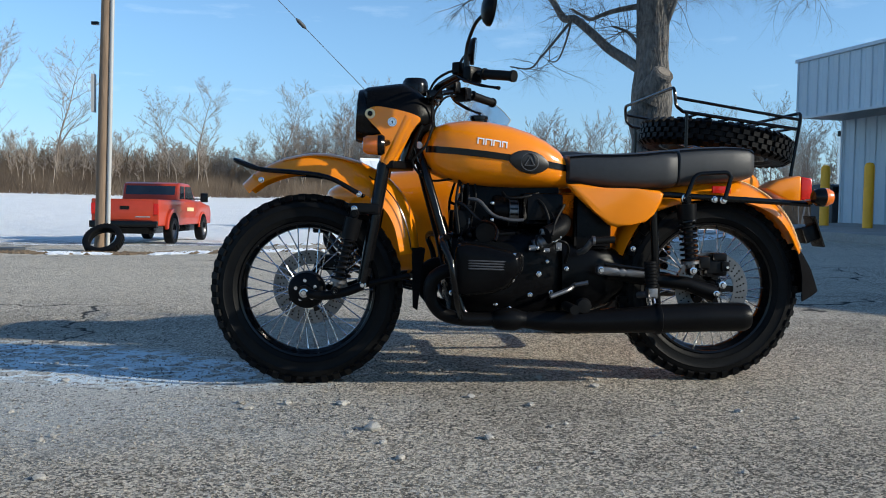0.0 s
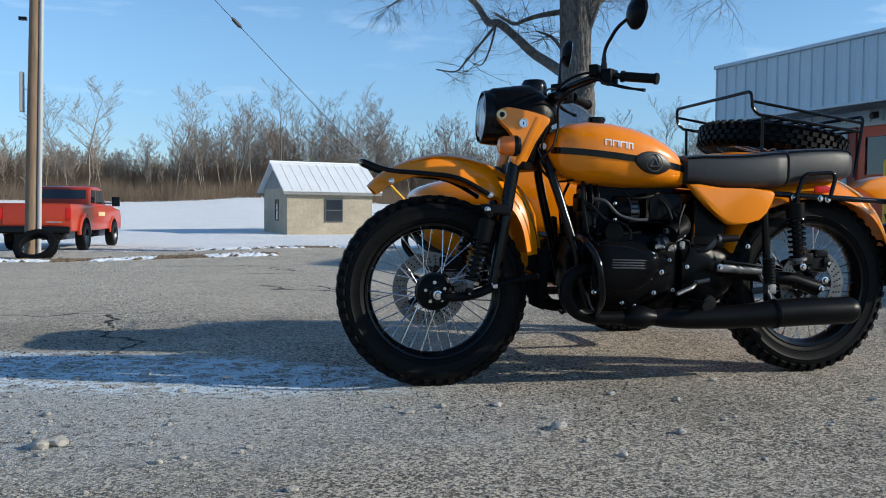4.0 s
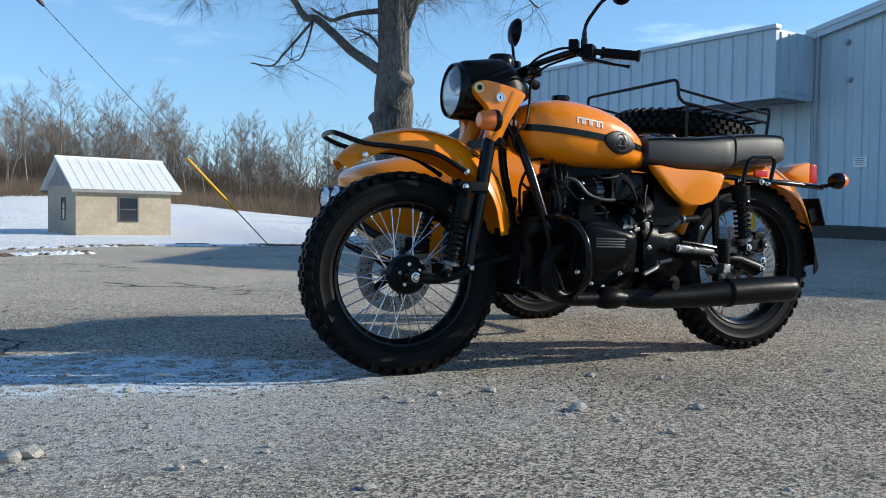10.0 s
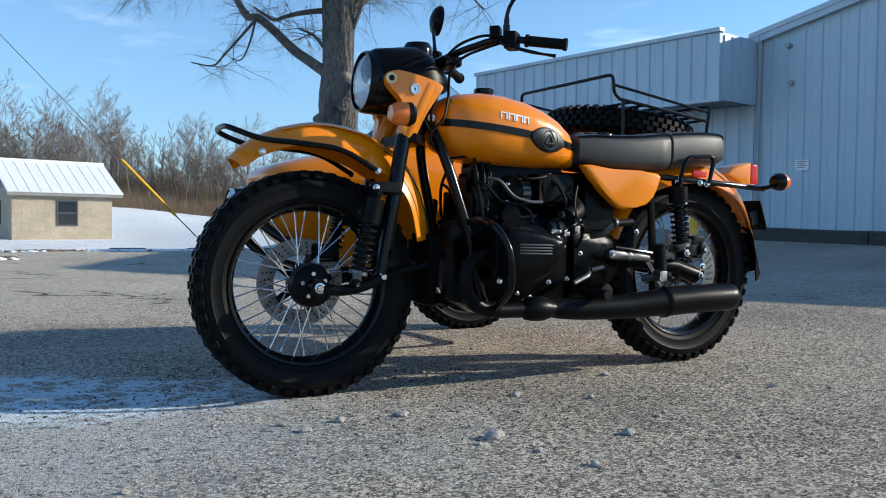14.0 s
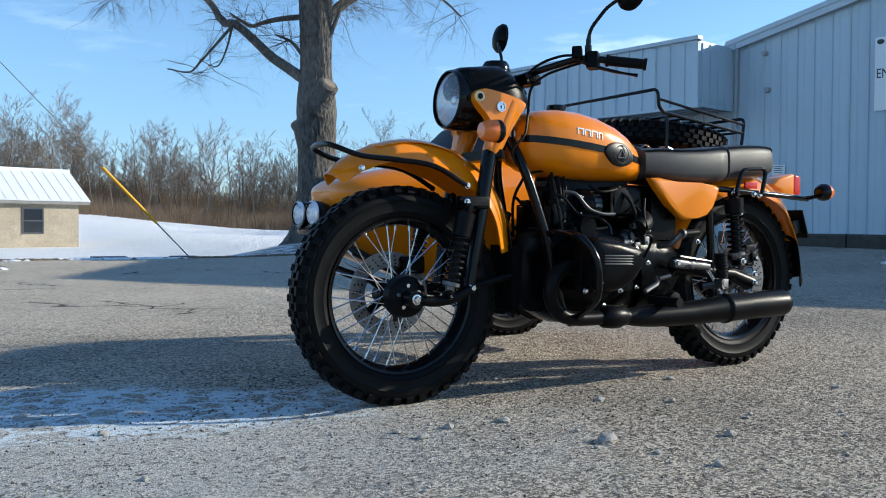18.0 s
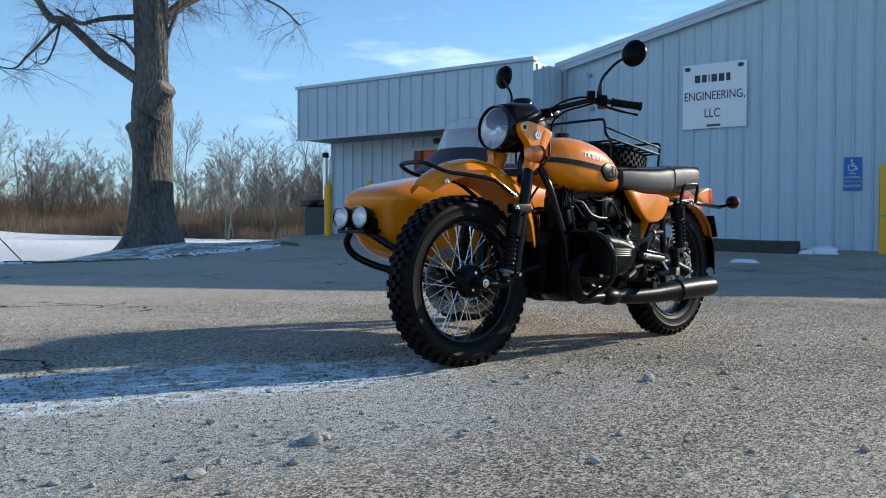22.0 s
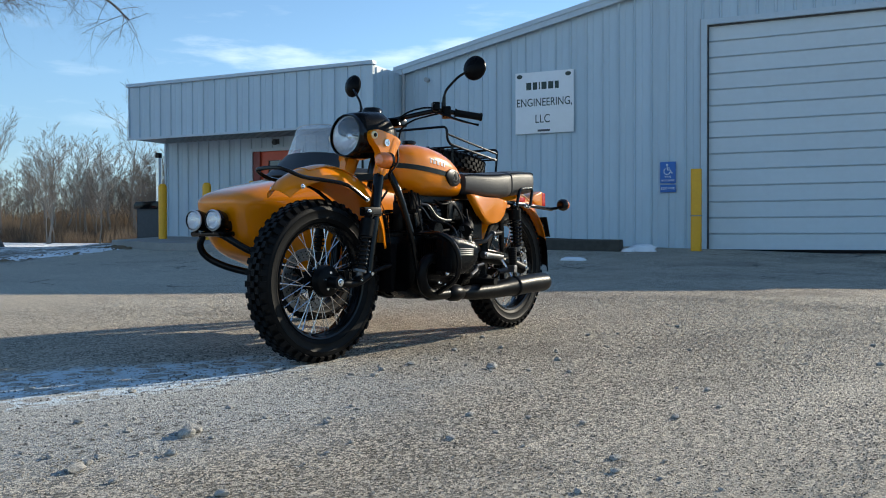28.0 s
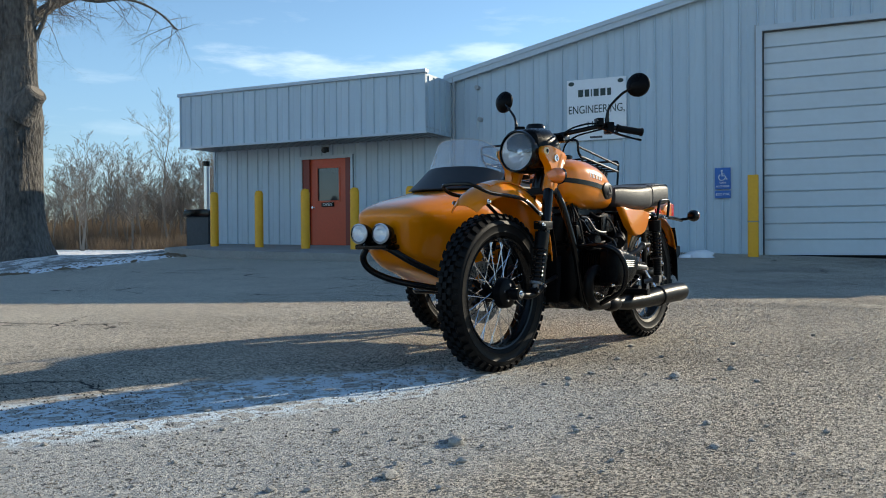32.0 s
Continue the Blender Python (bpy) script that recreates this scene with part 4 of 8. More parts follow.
# ---- block shed in the field ----
def make_shed():
    W, D, H, R = 4.33, 4.1, 2.36, 1.26
    m = Matrix.Translation((-2.6, 42.0, -0.55)) @ Matrix.Rotation(math.atan2(1.4, 4.1), 4, "Z")
    s = thing("block_shed", "small tan block shed with snowy white tin roof", "shed", m)
    bm = B()
    box(bm, 0.006, W - 0.006, 0.006, D - 0.006, -0.3, H)
    part("wall_core", bm, M_BLOCK, s)
    # courses of block on the front and the visible end
    wob = [(1.88, 2.76, 0.72, 1.86)]
    bw, bh = 0.4, 0.2
    unit = half = None
    for r in range(12):
        z = -0.08 + r * bh
        x = -bw / 2 if r % 2 else 0.0
        while x < W:
            a, c = max(x, 0), min(x + bw, W)
            if c - a > 0.05 and not (z + bh > 0.8 and z < 1.86 and c > 1.86 and a < 2.78):
                bm = B()
                box(bm, a + 0.003, c - 0.003, 0.0, 0.03, z + 0.003, z + bh - 0.003)
                part("block", bm, M_BLOCK, s, smooth=False)
            x += bw
        y = -bw / 2 if r % 2 else 0.0
        while y < D:
            a, c = max(y, 0.03), min(y + bw, D)
            if c - a > 0.05 and not (z + bh > 0.75 and z < 1.86 and c > 1.4 and a < 2.0):
                bm = B()
                box(bm, 0.0, 0.03, a + 0.004, c - 0.004, z + 0.004, z + bh - 0.004)
                part("block", bm, M_BLOCK, s, smooth=False)
            y += bw
    # gable ends of grey boards
    for x0 in (0.0, W - 0.03):
        bm = B()
        prism(bm, [(-0.02, H), (D + 0.02, H), (D / 2, H + R - 0.08)], "x", x0, x0 + 0.03)
        part("gable_boards", bm, M_GREYBOARD, s, "weathered grey boards")
    # roof slopes with standing seams
    L = math.hypot(D / 2 + 0.3, R * (D / 2 + 0.3) / (D / 2))
    ang = math.atan2(R, D / 2)
    for side in (0, 1):
        bm = B()
        box(bm, -0.28, W + 0.42, 0, L, 0, 0.03)
        sl = part("roof_sheet", bm, M_TIN, s, "white tin roof under thin snow")
        e = Matrix.Translation((0, -0.3, H - 0.3 * R / (D / 2))) @ Matrix.Rotation(ang, 4, "X")
        if side:
            e = Matrix.Translation((W + 0.14, D, 0)) @ Matrix.Rotation(math.pi, 4, "Z") @ e
        sl.matrix_basis = e
        for k in range(11):
            bm = B()
            x = -0.26 + k * 0.465
            box(bm, x, x + 0.025, 0.0, L, 0.03, 0.045)
            part("roof_seam", bm, M_TIN, sl, smooth=False)
    for side in (0, 1):
        bm = B()
        box(bm, -0.25, W + 0.39, 0.015, 0.05, -0.13, -0.012)
        fb = part("fascia_board", bm, M_GREYBOARD, s, "weathered board under the eave")
        e = Matrix.Translation((0, -0.3, H - 0.3 * R / (D / 2)))
        fb.matrix_basis = e if side == 0 else Matrix.Translation((W + 0.14, D, 0)) @ Matrix.Rotation(math.pi, 4, "Z") @ e
    bm = B()
    tube(bm, [(-0.29, D / 2, H + R + 0.05), (W + 0.43, D / 2, H + R + 0.05)], 0.07, 8)
    part("ridge_cap", bm, M_TIN, s)
    # windows
    for ax in (0, 1):
        w = part("window", B(), M_BIN, s)
        if ax == 0:
            w.matrix_basis = Matrix.Translation((1.86, 0.0, 0.74))
            ww, hh = 0.92, 1.14
        else:
            w.matrix_basis = Matrix.Translation((0.0, 1.98, 0.78)) @ Matrix.Rotation(radians(-90), 4, "Z")
            ww, hh = 0.55, 1.05
        bm = B()
        box(bm, 0.05, ww - 0.05, -0.012, 0.0, 0.05, hh - 0.05)
        part("pane", bm, M_DARKGLASS, w)
        bm = B()
        box(bm, 0, 0.06, -0.035, 0.02, 0, hh)
        box(bm, ww - 0.06, ww, -0.035, 0.02, 0, hh)
        box(bm, 0.06, ww - 0.06, -0.035, 0.02, 0, 0.06)
        box(bm, 0.06, ww - 0.06, -0.035, 0.02, hh - 0.06, hh)
        box(bm, 0.06, ww - 0.06, -0.03, 0.02, hh * 0.5 - 0.03, hh * 0.5 + 0.03)
        part("window_frame", bm, M_BIN, w)


make_shed()


# ---- utility pole, guy wire, grates ----
def make_pole():
    p = thing("utility_pole", "brown wooden utility pole with white conduit, leaning slightly", "utility pole", Matrix.Translation((-5.28, 13.85, -0.16)))
    bm = B()
    tube(bm, [(0.10 * z / 4, 0, z) for z in (-0.2, 0.3, 2, 4, 6, 8.4)], [0.105, 0.098, 0.092, 0.085, 0.08, 0.072], 16)
    part("pole_shaft", bm, M_POLE, p)
    bm = B()
    tube(bm, [(0.125 + 0.10 * z / 4 - 0.006 * z, -0.04, z) for z in (-0.1, 2, 4, 8)], 0.034, 10)
    part("conduit", bm, M_CONDUIT, p, "white plastic conduit")
    bm = B()
    box(bm, -0.135, -0.085, -0.05, 0.05, 2.25, 2.85, 0.005)
    part("meter_strip", bm, M_CONDUIT, p)
    bm = B()
    box(bm, -0.14, -0.03, -0.03, 0.03, 3.62, 3.67)
    part("bracket", bm, M_BLACK, p)
    t = thing("leaning_tyre", "old black tyre leaning round the foot of the pole", "tyre", Matrix.Translation((-5.08, 13.43, 0.085)) @ Matrix.Rotation(radians(-44), 4, "X") @ Matrix.Scale(0.87, 4))
    bm = B()
    ring = [(0.335, -0.07), (0.34, -0.03), (0.34, 0.03), (0.335, 0.07), (0.30, 0.085), (0.24, 0.07), (0.235, 0.03), (0.26, 0.02), (0.26, -0.02), (0.235, -0.03), (0.24, -0.07), (0.30, -0.085), (0.335, -0.07)]
    lathe(bm, ring, 40, "y")
    part("carcass", bm, M_RUBBER, t)
    bm = B()
    for k in range(36):
        a = 2 * math.pi * k / 36
        box(bm, 0.336, 0.35, -0.065, 0.065, -0.011, 0.011, 0, Matrix.Rotation(a, 4, "Y"))
    part("tread", bm, M_RUBBER, t)
    a, c = Vector((1.72, 18.8, 0.02)), Vector((-5.2, 13.9, 6.6))
    d = (c - a).normalized()
    g = thing("guy_wire", "steel guy wire with yellow plastic guard", "cable", Matrix.Translation(a))
    bm = B()
    tube(bm, [d * 0.0, d * 3, d * 6, c - a], 0.006, 6)
    part("wire", bm, M_CABLE, g)
    bm = B()
    tube(bm, [d * 0.98, d * 2.62], 0.028, 10)
    part("guard", bm, M_YELLOW, g, "yellow guard sleeve")
    bm = B()
    tube(bm, [d * -0.25, d * 0.98], 0.012, 8)
    part("anchor_rod", bm, M_CABLE, g)
    bm = B()
    tube(bm, [d * 6.3, d * 6.36, d * 6.5, d * 6.56], [0.012, 0.035, 0.035, 0.012], 10)
    part("insulator", bm, M_BIN, g)
    for k, (x, y, w) in enumerate(((0.15, 17.7, 0.62), (1.55, 18.0, 0.5), (-6.6, 13.4, 0.5))):
        z = height(x, y)
        q = thing("drain_slab", "dark weathered slab lying at the lot's edge", "slab", Matrix.Translation((x, y, z)))
        bm = B()
        box(bm, -w / 2, w / 2, -0.2, 0.2, -0.05, 0.055, 0.015)
        part("slab", bm, M_BIN, q)


make_pole()


# ---- pickup truck ----
def make_truck():
    t = thing("pickup_truck", "red extended-cab pickup truck parked by the snowy field", "truck", Matrix.Translation((-8.25, 24.75, height(-8.0, 25.5) + 0.0)) @ Matrix.Rotation(radians(0.5), 4, "Z") @ Matrix.Scale(0.945, 4))
    # local: y ahead, rear axle at y = 0, half width 1.0
    bm = B()
    prism(bm, [(-1.25, 0.55), (4.9, 0.55), (4.95, 0.95), (4.75, 1.18), (3.25, 1.28), (3.15, 1.32), (-1.25, 1.32)], "x", -0.96, 0.96, 0.05)
    part("body", bm, M_TRUCK, t)
    bm = B()
    prism(bm, [(0.98, 1.28), (3.3, 1.26), (2.65, 1.78), (2.4, 1.86), (1.35, 1.87), (1.2, 1.82)], "x", -0.86, 0.86, 0.07)
    part("cab", bm, M_TRUCK, t)
    bm = B()
    prism(bm, [(1.02, 1.33), (1.14, 1.76), (1.17, 1.76), (1.05, 1.33)], "x", -0.76, 0.76, 0.008)
    part("rear_window", bm, M_DARKGLASS, t)
    for sx in (-1, 1):
        bm = B()
        prism(bm, [(1.25, 1.36), (1.75, 1.36), (1.75, 1.76), (1.34, 1.76)], "x", sx * 0.85, sx * 0.868)
        part("side_window", bm, M_DARKGLASS, t)
        bm = B()
        prism(bm, [(1.83, 1.36), (2.98, 1.34), (2.55, 1.76), (1.83, 1.76)], "x", sx * 0.85, sx * 0.868)
        part("side_window", bm, M_DARKGLASS, t)
        bm = B()
        prism(bm, [(0.62 * math.cos(a), 0.45 + 0.62 * math.sin(a)) for a in [math.pi * k / 10 for k in range(11)]], "x", sx * 0.93, sx * 1.04, 0.03)
        part("wheel_flare", bm, M_TRUCK, t)
        # flat dark half discs stand in for the shade inside the wheel arches
        for yc, rr, xo in ((0.0, 0.52, 1.048), (3.75, 0.47, 0.998)):
            bm = B()
            prism(bm, [(yc + rr * math.cos(a), 0.42 + rr * math.sin(a)) for a in [math.pi * k / 12 for k in range(13)]], "x", sx * (xo - 0.03), sx * xo)
            part("wheel_arch", bm, M_FLAP, t)
        bm = B()
        prism(bm, [(3.75 + 0.52 * math.cos(a), 0.45 + 0.52 * math.sin(a)) for a in [math.pi * k / 10 for k in range(11)]], "x", sx * 0.93, sx * 0.99, 0.02)
        part("wheel_flare", bm, M_TRUCK, t)
        bm = B()
        box(bm, sx * 1.25 - 0.12, sx * 1.25 + 0.12, 2.75, 2.83, 1.28, 1.58, 0.02)
        tube(bm, [(sx * 0.9, 2.8, 1.38), (sx * 1.2, 2.8, 1.38)], 0.025, 6)
        part("wing_mirror", bm, M_BLACK, t)
        bm = B()
        box(bm, sx * 0.88 - 0.07, sx * 0.88 + 0.07, -1.28, -1.24, 0.88, 1.20, 0.01)
        part("tail_lamp", bm, M_RED, t)
        bm = B()
        box(bm, sx * 0.965 - 0.01, sx * 0.965 + 0.01, 1.2, 2.9, 1.0, 1.02)
        part("door_crease", bm, M_TRUCK, t)
        for y in (0.0, 3.75):
            w = part("wheel", B(), M_RUBBER, t)
            w.matrix_basis = Matrix.Translation((sx * (0.95 if y == 0 else 0.90), y, 0.39))
            bm = B()
            lathe(bm, [(0.24, -0.12), (0.36, -0.13), (0.39, -0.1), (0.395, 0), (0.39, 0.1), (0.36, 0.13), (0.24, 0.12)], 28, "x")
            part("tyre", bm, M_RUBBER, w)
            bm = B()
            lathe(bm, [(0, sx * 0.05), (0.1, sx * 0.08), (0.2, sx * 0.06), (0.245, sx * 0.11), (0.245, -sx * 0.1), (0, -sx * 0.1)], 24, "x")
            part("rim", bm, M_ALU, w)
    bm = B()
    box(bm, -0.80, 0.80, -1.275, -1.25, 0.72, 1.28, 0.015)
    tg = part("tailgate", bm, M_TRUCK, t)
    bm = B()
    box(bm, -0.13, 0.13, -1.285, -1.27, 1.02, 1.12)
    part("handle", bm, M_BLACK, tg)
    bm = B()
    box(bm, 0.3, 0.72, -1.283, -1.276, 0.80, 0.83)
    part("badge_bars", bm, M_STEEL, tg)
    bm = B()
    box(bm, -0.95, 0.95, -1.45, -1.27, 0.50, 0.70, 0.03)
    part("rear_bumper", bm, M_BLACK, t)
    bm = B()
    box(bm, -0.6, 0.6, -1.0, 4.4, 0.32, 0.6)
    part("underbody", bm, M_BLACK, t)
    bm = B()
    box(bm, 0.975, 0.985, 1.7, 2.5, 0.98, 1.1)
    part("door_lettering_bar", bm, M_CREAM, t)


make_truck()


# ---- the big bare tree ----
def branch(bm, p, d, length, r, depth, rng, sides=6, droop=0.0, twig=None):
    """A limb that bends and splits into finer ones."""
    n = 4 if depth > 1 else 3
    pts, rs = [p.copy()], [r]
    q, v = p.copy(), d.normalized()
    for i in range(n):
        v = (v + Vector((rng.uniform(-1, 1), rng.uniform(-1, 1), rng.uniform(-0.7, 0.9) - droop)) * 0.22).normalized()
        q = q + v * (length / n)
        pts.append(q.copy())
        rs.append(r * (1 - 0.6 * (i + 1) / n))
    tube(bm, pts, rs, sides, caps=False)
    if depth <= 0:
        return
    kids = 5 if depth > 1 else 6
    for k in range(kids):
        i = rng.randint(1, n)
        side = Vector((rng.uniform(-1, 1), rng.uniform(-1, 1), rng.uniform(-0.5, 0.8) - droop))
        nd = (v * 0.8 + side * 0.9).normalized()
        branch(twig if (twig is not None and depth <= 2) else bm, pts[i], nd, length * rng.uniform(0.45, 0.7), rs[i] * 0.55, depth - 1, rng, 4 if depth > 1 else 3, droop, twig)


def make_big_tree():
    rng = random.Random(5)
    base = Vector((5.32, 21.27, 0.16))
    R, U, F = Vector((0.915, -0.40, 0)), Vector((0, 0, 1)), Vector((0.40, 0.915, 0))
    t = thing("bare_tree", "large bare tree with thick grey bark and cut limb stubs", "tree", Matrix.Translation(base))
    # trunk, with flare, burls and lobes
    hs = [-0.3, 0.0, 0.15, 0.35, 0.7, 1.2, 1.8, 2.4, 2.9, 3.2, 3.5, 3.8, 4.1, 4.5, 5.2, 6.0, 7.0, 8.2]
    rr = [0.90, 0.74, 0.68, 0.61, 0.545, 0.49, 0.46, 0.46, 0.47, 0.485, 0.47, 0.43, 0.39, 0.375, 0.385, 0.41, 0.35, 0.28]
    n = 40
    bm = B()
    rings = []
    for h, r in zip(hs, rr):
        ring = []
        for j in range(n):
            a = 2 * math.pi * j / n
            k = 1 + 0.07 * math.sin(3 * a + h * 0.8) + 0.05 * noise.noise((math.cos(a) * 2, math.sin(a) * 2, h * 1.2))
            if h < 0.6:
                k += (0.6 - h) * 0.3 * max(0, math.sin(4 * a + 0.6))
            ring.append(R * (r * k * math.cos(a) + 0.003 * h) + F * (r * k * math.sin(a)) + U * h)
        rings.append(ring)
    loft(bm, rings)
    bmesh.ops.subdivide_edges(bm, edges=bm.edges[:], cuts=2, use_grid_fill=True)
    for v in bm.verts:
        a = math.atan2(v.co.dot(F), v.co.dot(R))
        v.co += v.normal * (0.018 * noise.noise((a * 9, v.co.z * 1.6, 0)) + 0.012 * noise.noise((a * 22, v.co.z * 4, 3)))
    part("trunk", bm, M_BARK, t)

    def at(x, z, f=0.0):
        return R * x + U * z + F * f

    # stub of a sawn limb on the right, burl on the left
    for c, d, r0, r1, ln in ((at(0.12, 3.5, -0.27), (R * 0.5 + U * 0.68 - F * 0.5), 0.38, 0.235, 0.5), (at(-0.17, 2.55, -0.15), (-R * 0.48 + U * 0.8 - F * 0.3), 0.32, 0.19, 0.52)):
        d = d.normalized()
        bm = B()
        tube(bm, [c - d * 0.2, c, c + d * ln * 0.6, c + d * ln * 0.92, c + d * ln], [r0 * 1.2, r0, r1 * 1.12, r1 * 1.1, r1 * 0.9], 18)
        for v in bm.verts:
            v.co += v.normal * 0.03 * noise.noise(v.co * 4)
        s = part("limb_stub", bm, M_BARK, t)
        bm = B()
        tube(bm, [c + d * (ln - 0.01), c + d * (ln + 0.015)], [r1 * 0.72, r1 * 0.66], 18)
        part("sawn_face", bm, M_CUTWOOD, s)
    twigs = B()
    # limbs placed as they stand: (points, radius)
    named = [
        ([(-0.3, 4.02), (-0.7, 4.3), (-1.08, 4.56), (-1.48, 4.94), (-1.96, 5.35), (-2.27, 5.4), (-2.56, 5.85), (-2.9, 6.2), (-3.4, 7.0), (-3.9, 7.6)], 0.135),
        ([(-0.3, 5.53), (-0.88, 5.5), (-1.27, 5.45), (-1.62, 5.38), (-1.85, 5.5), (-2.2, 5.75)], 0.075),
        ([(-0.28, 4.55), (-0.58, 4.9), (-0.96, 5.06)], 0.055),
        ([(-2.0, 5.3), (-2.4, 4.8), (-2.75, 4.37), (-3.0, 4.1), (-3.5, 4.16)], 0.04),
        ([(-2.02, 5.25), (-2.16, 4.7), (-2.35, 4.3), (-2.6, 4.32)], 0.03),
        ([(0.25, 5.5), (0.38, 5.64), (0.7, 5.97), (1.05, 6.2), (1.7, 6.6), (2.5, 7.2)], 0.17),
        ([(0.3, 5.0), (0.45, 5.3), (0.6, 5.7), (0.8, 6.6)], 0.07),
        ([(0.2, 7.5), (0.9, 8.6), (1.7, 9.8)], 0.2),
        ([(-0.1, 7.6), (-0.8, 8.9), (-1.6, 10.4)], 0.2),
        ([(1.05, 6.2), (1.7, 6.15), (2.4, 6.3), (3.1, 6.1), (3.6, 5.7)], 0.05),
        ([(-0.2, 6.3), (-0.9, 6.9), (-1.7, 7.1), (-2.6, 6.9)], 0.09),
        ([(-2.9, 6.2), (-3.6, 6.3), (-4.3, 6.1), (-4.8, 5.8)], 0.05),
    ]
    for pts, r in named:
        f = rng.uniform(-0.3, 0.3)
        P = curve([at(x, z, f * i * 0.5 - 0.1) for i, (x, z) in enumerate(pts)], 4)
        limbs = B()
        tube(limbs, P, [r * (1 - 0.6 * i / (len(P) - 1)) for i in range(len(P))], 8, caps=True)
        part("limb", limbs, M_BARK, t)
        kids = 34 if r > 0.1 else (20 if r > 0.045 else 7)
        for k in range(kids):
            i = rng.randint(len(P) // 3, len(P) - 1)
            d = Vector((rng.uniform(-1, 1), rng.uniform(-1, 1), rng.uniform(-0.9, 0.7)))
            branch(twigs, P[i], d, rng.uniform(0.45, 1.25), 0.0085, 2, rng, 4, 0.2, twigs)
    tagged(part("twig_crown", twigs, M_TWIG, t, smooth=False), kind="stuff")


make_big_tree()


# ---- woods beyond the field ----
def tree_lines(rng, tall):
    """Branch segments (p, q, r0, r1) of one bare woodland tree."""
    segs = []

    up = Vector((0, 0, 1))

    def grow(p, d, ln, r, depth):
        n = (8, 4, 3, 1)[3 - depth]
        q = p
        for i in range(n):
            wild = (0.34, 0.34, 0.3, 0.16)[depth]
            d = (d + Vector((rng.uniform(-1, 1), rng.uniform(-1, 1), rng.uniform(-0.6, 0.6))) * wild + up * (0.0, 0.04, 0.07, 0.05)[depth]).normalized()
            e = q + d * ln / n
            segs.append((q, e, r * (1 - 0.85 * i / n), r * (1 - 0.85 * (i + 1) / n)))
            q = e
            if depth and not (depth == 3 and i < 2):
                for _ in range((2, 2, 2)[3 - depth]):
                    a = rng.uniform(0, 6.283)
                    s = Vector((math.cos(a), math.sin(a), rng.uniform(0.1, 0.7)))
                    grow(q, (d * 0.7 + s * (1.0 if depth == 3 else 0.85)).normalized(), ln * rng.uniform(0.36, 0.58) * (1.0 - 0.5 * i / n), r * (1 - 0.85 * i / n) * 0.5, depth - 1)
    grow(Vector((0, 0, -0.3)), Vector((rng.uniform(-0.12, 0.12), rng.uniform(-0.12, 0.12), 1)).normalized(), tall * 0.97, tall * 0.0125, 3)
    return segs


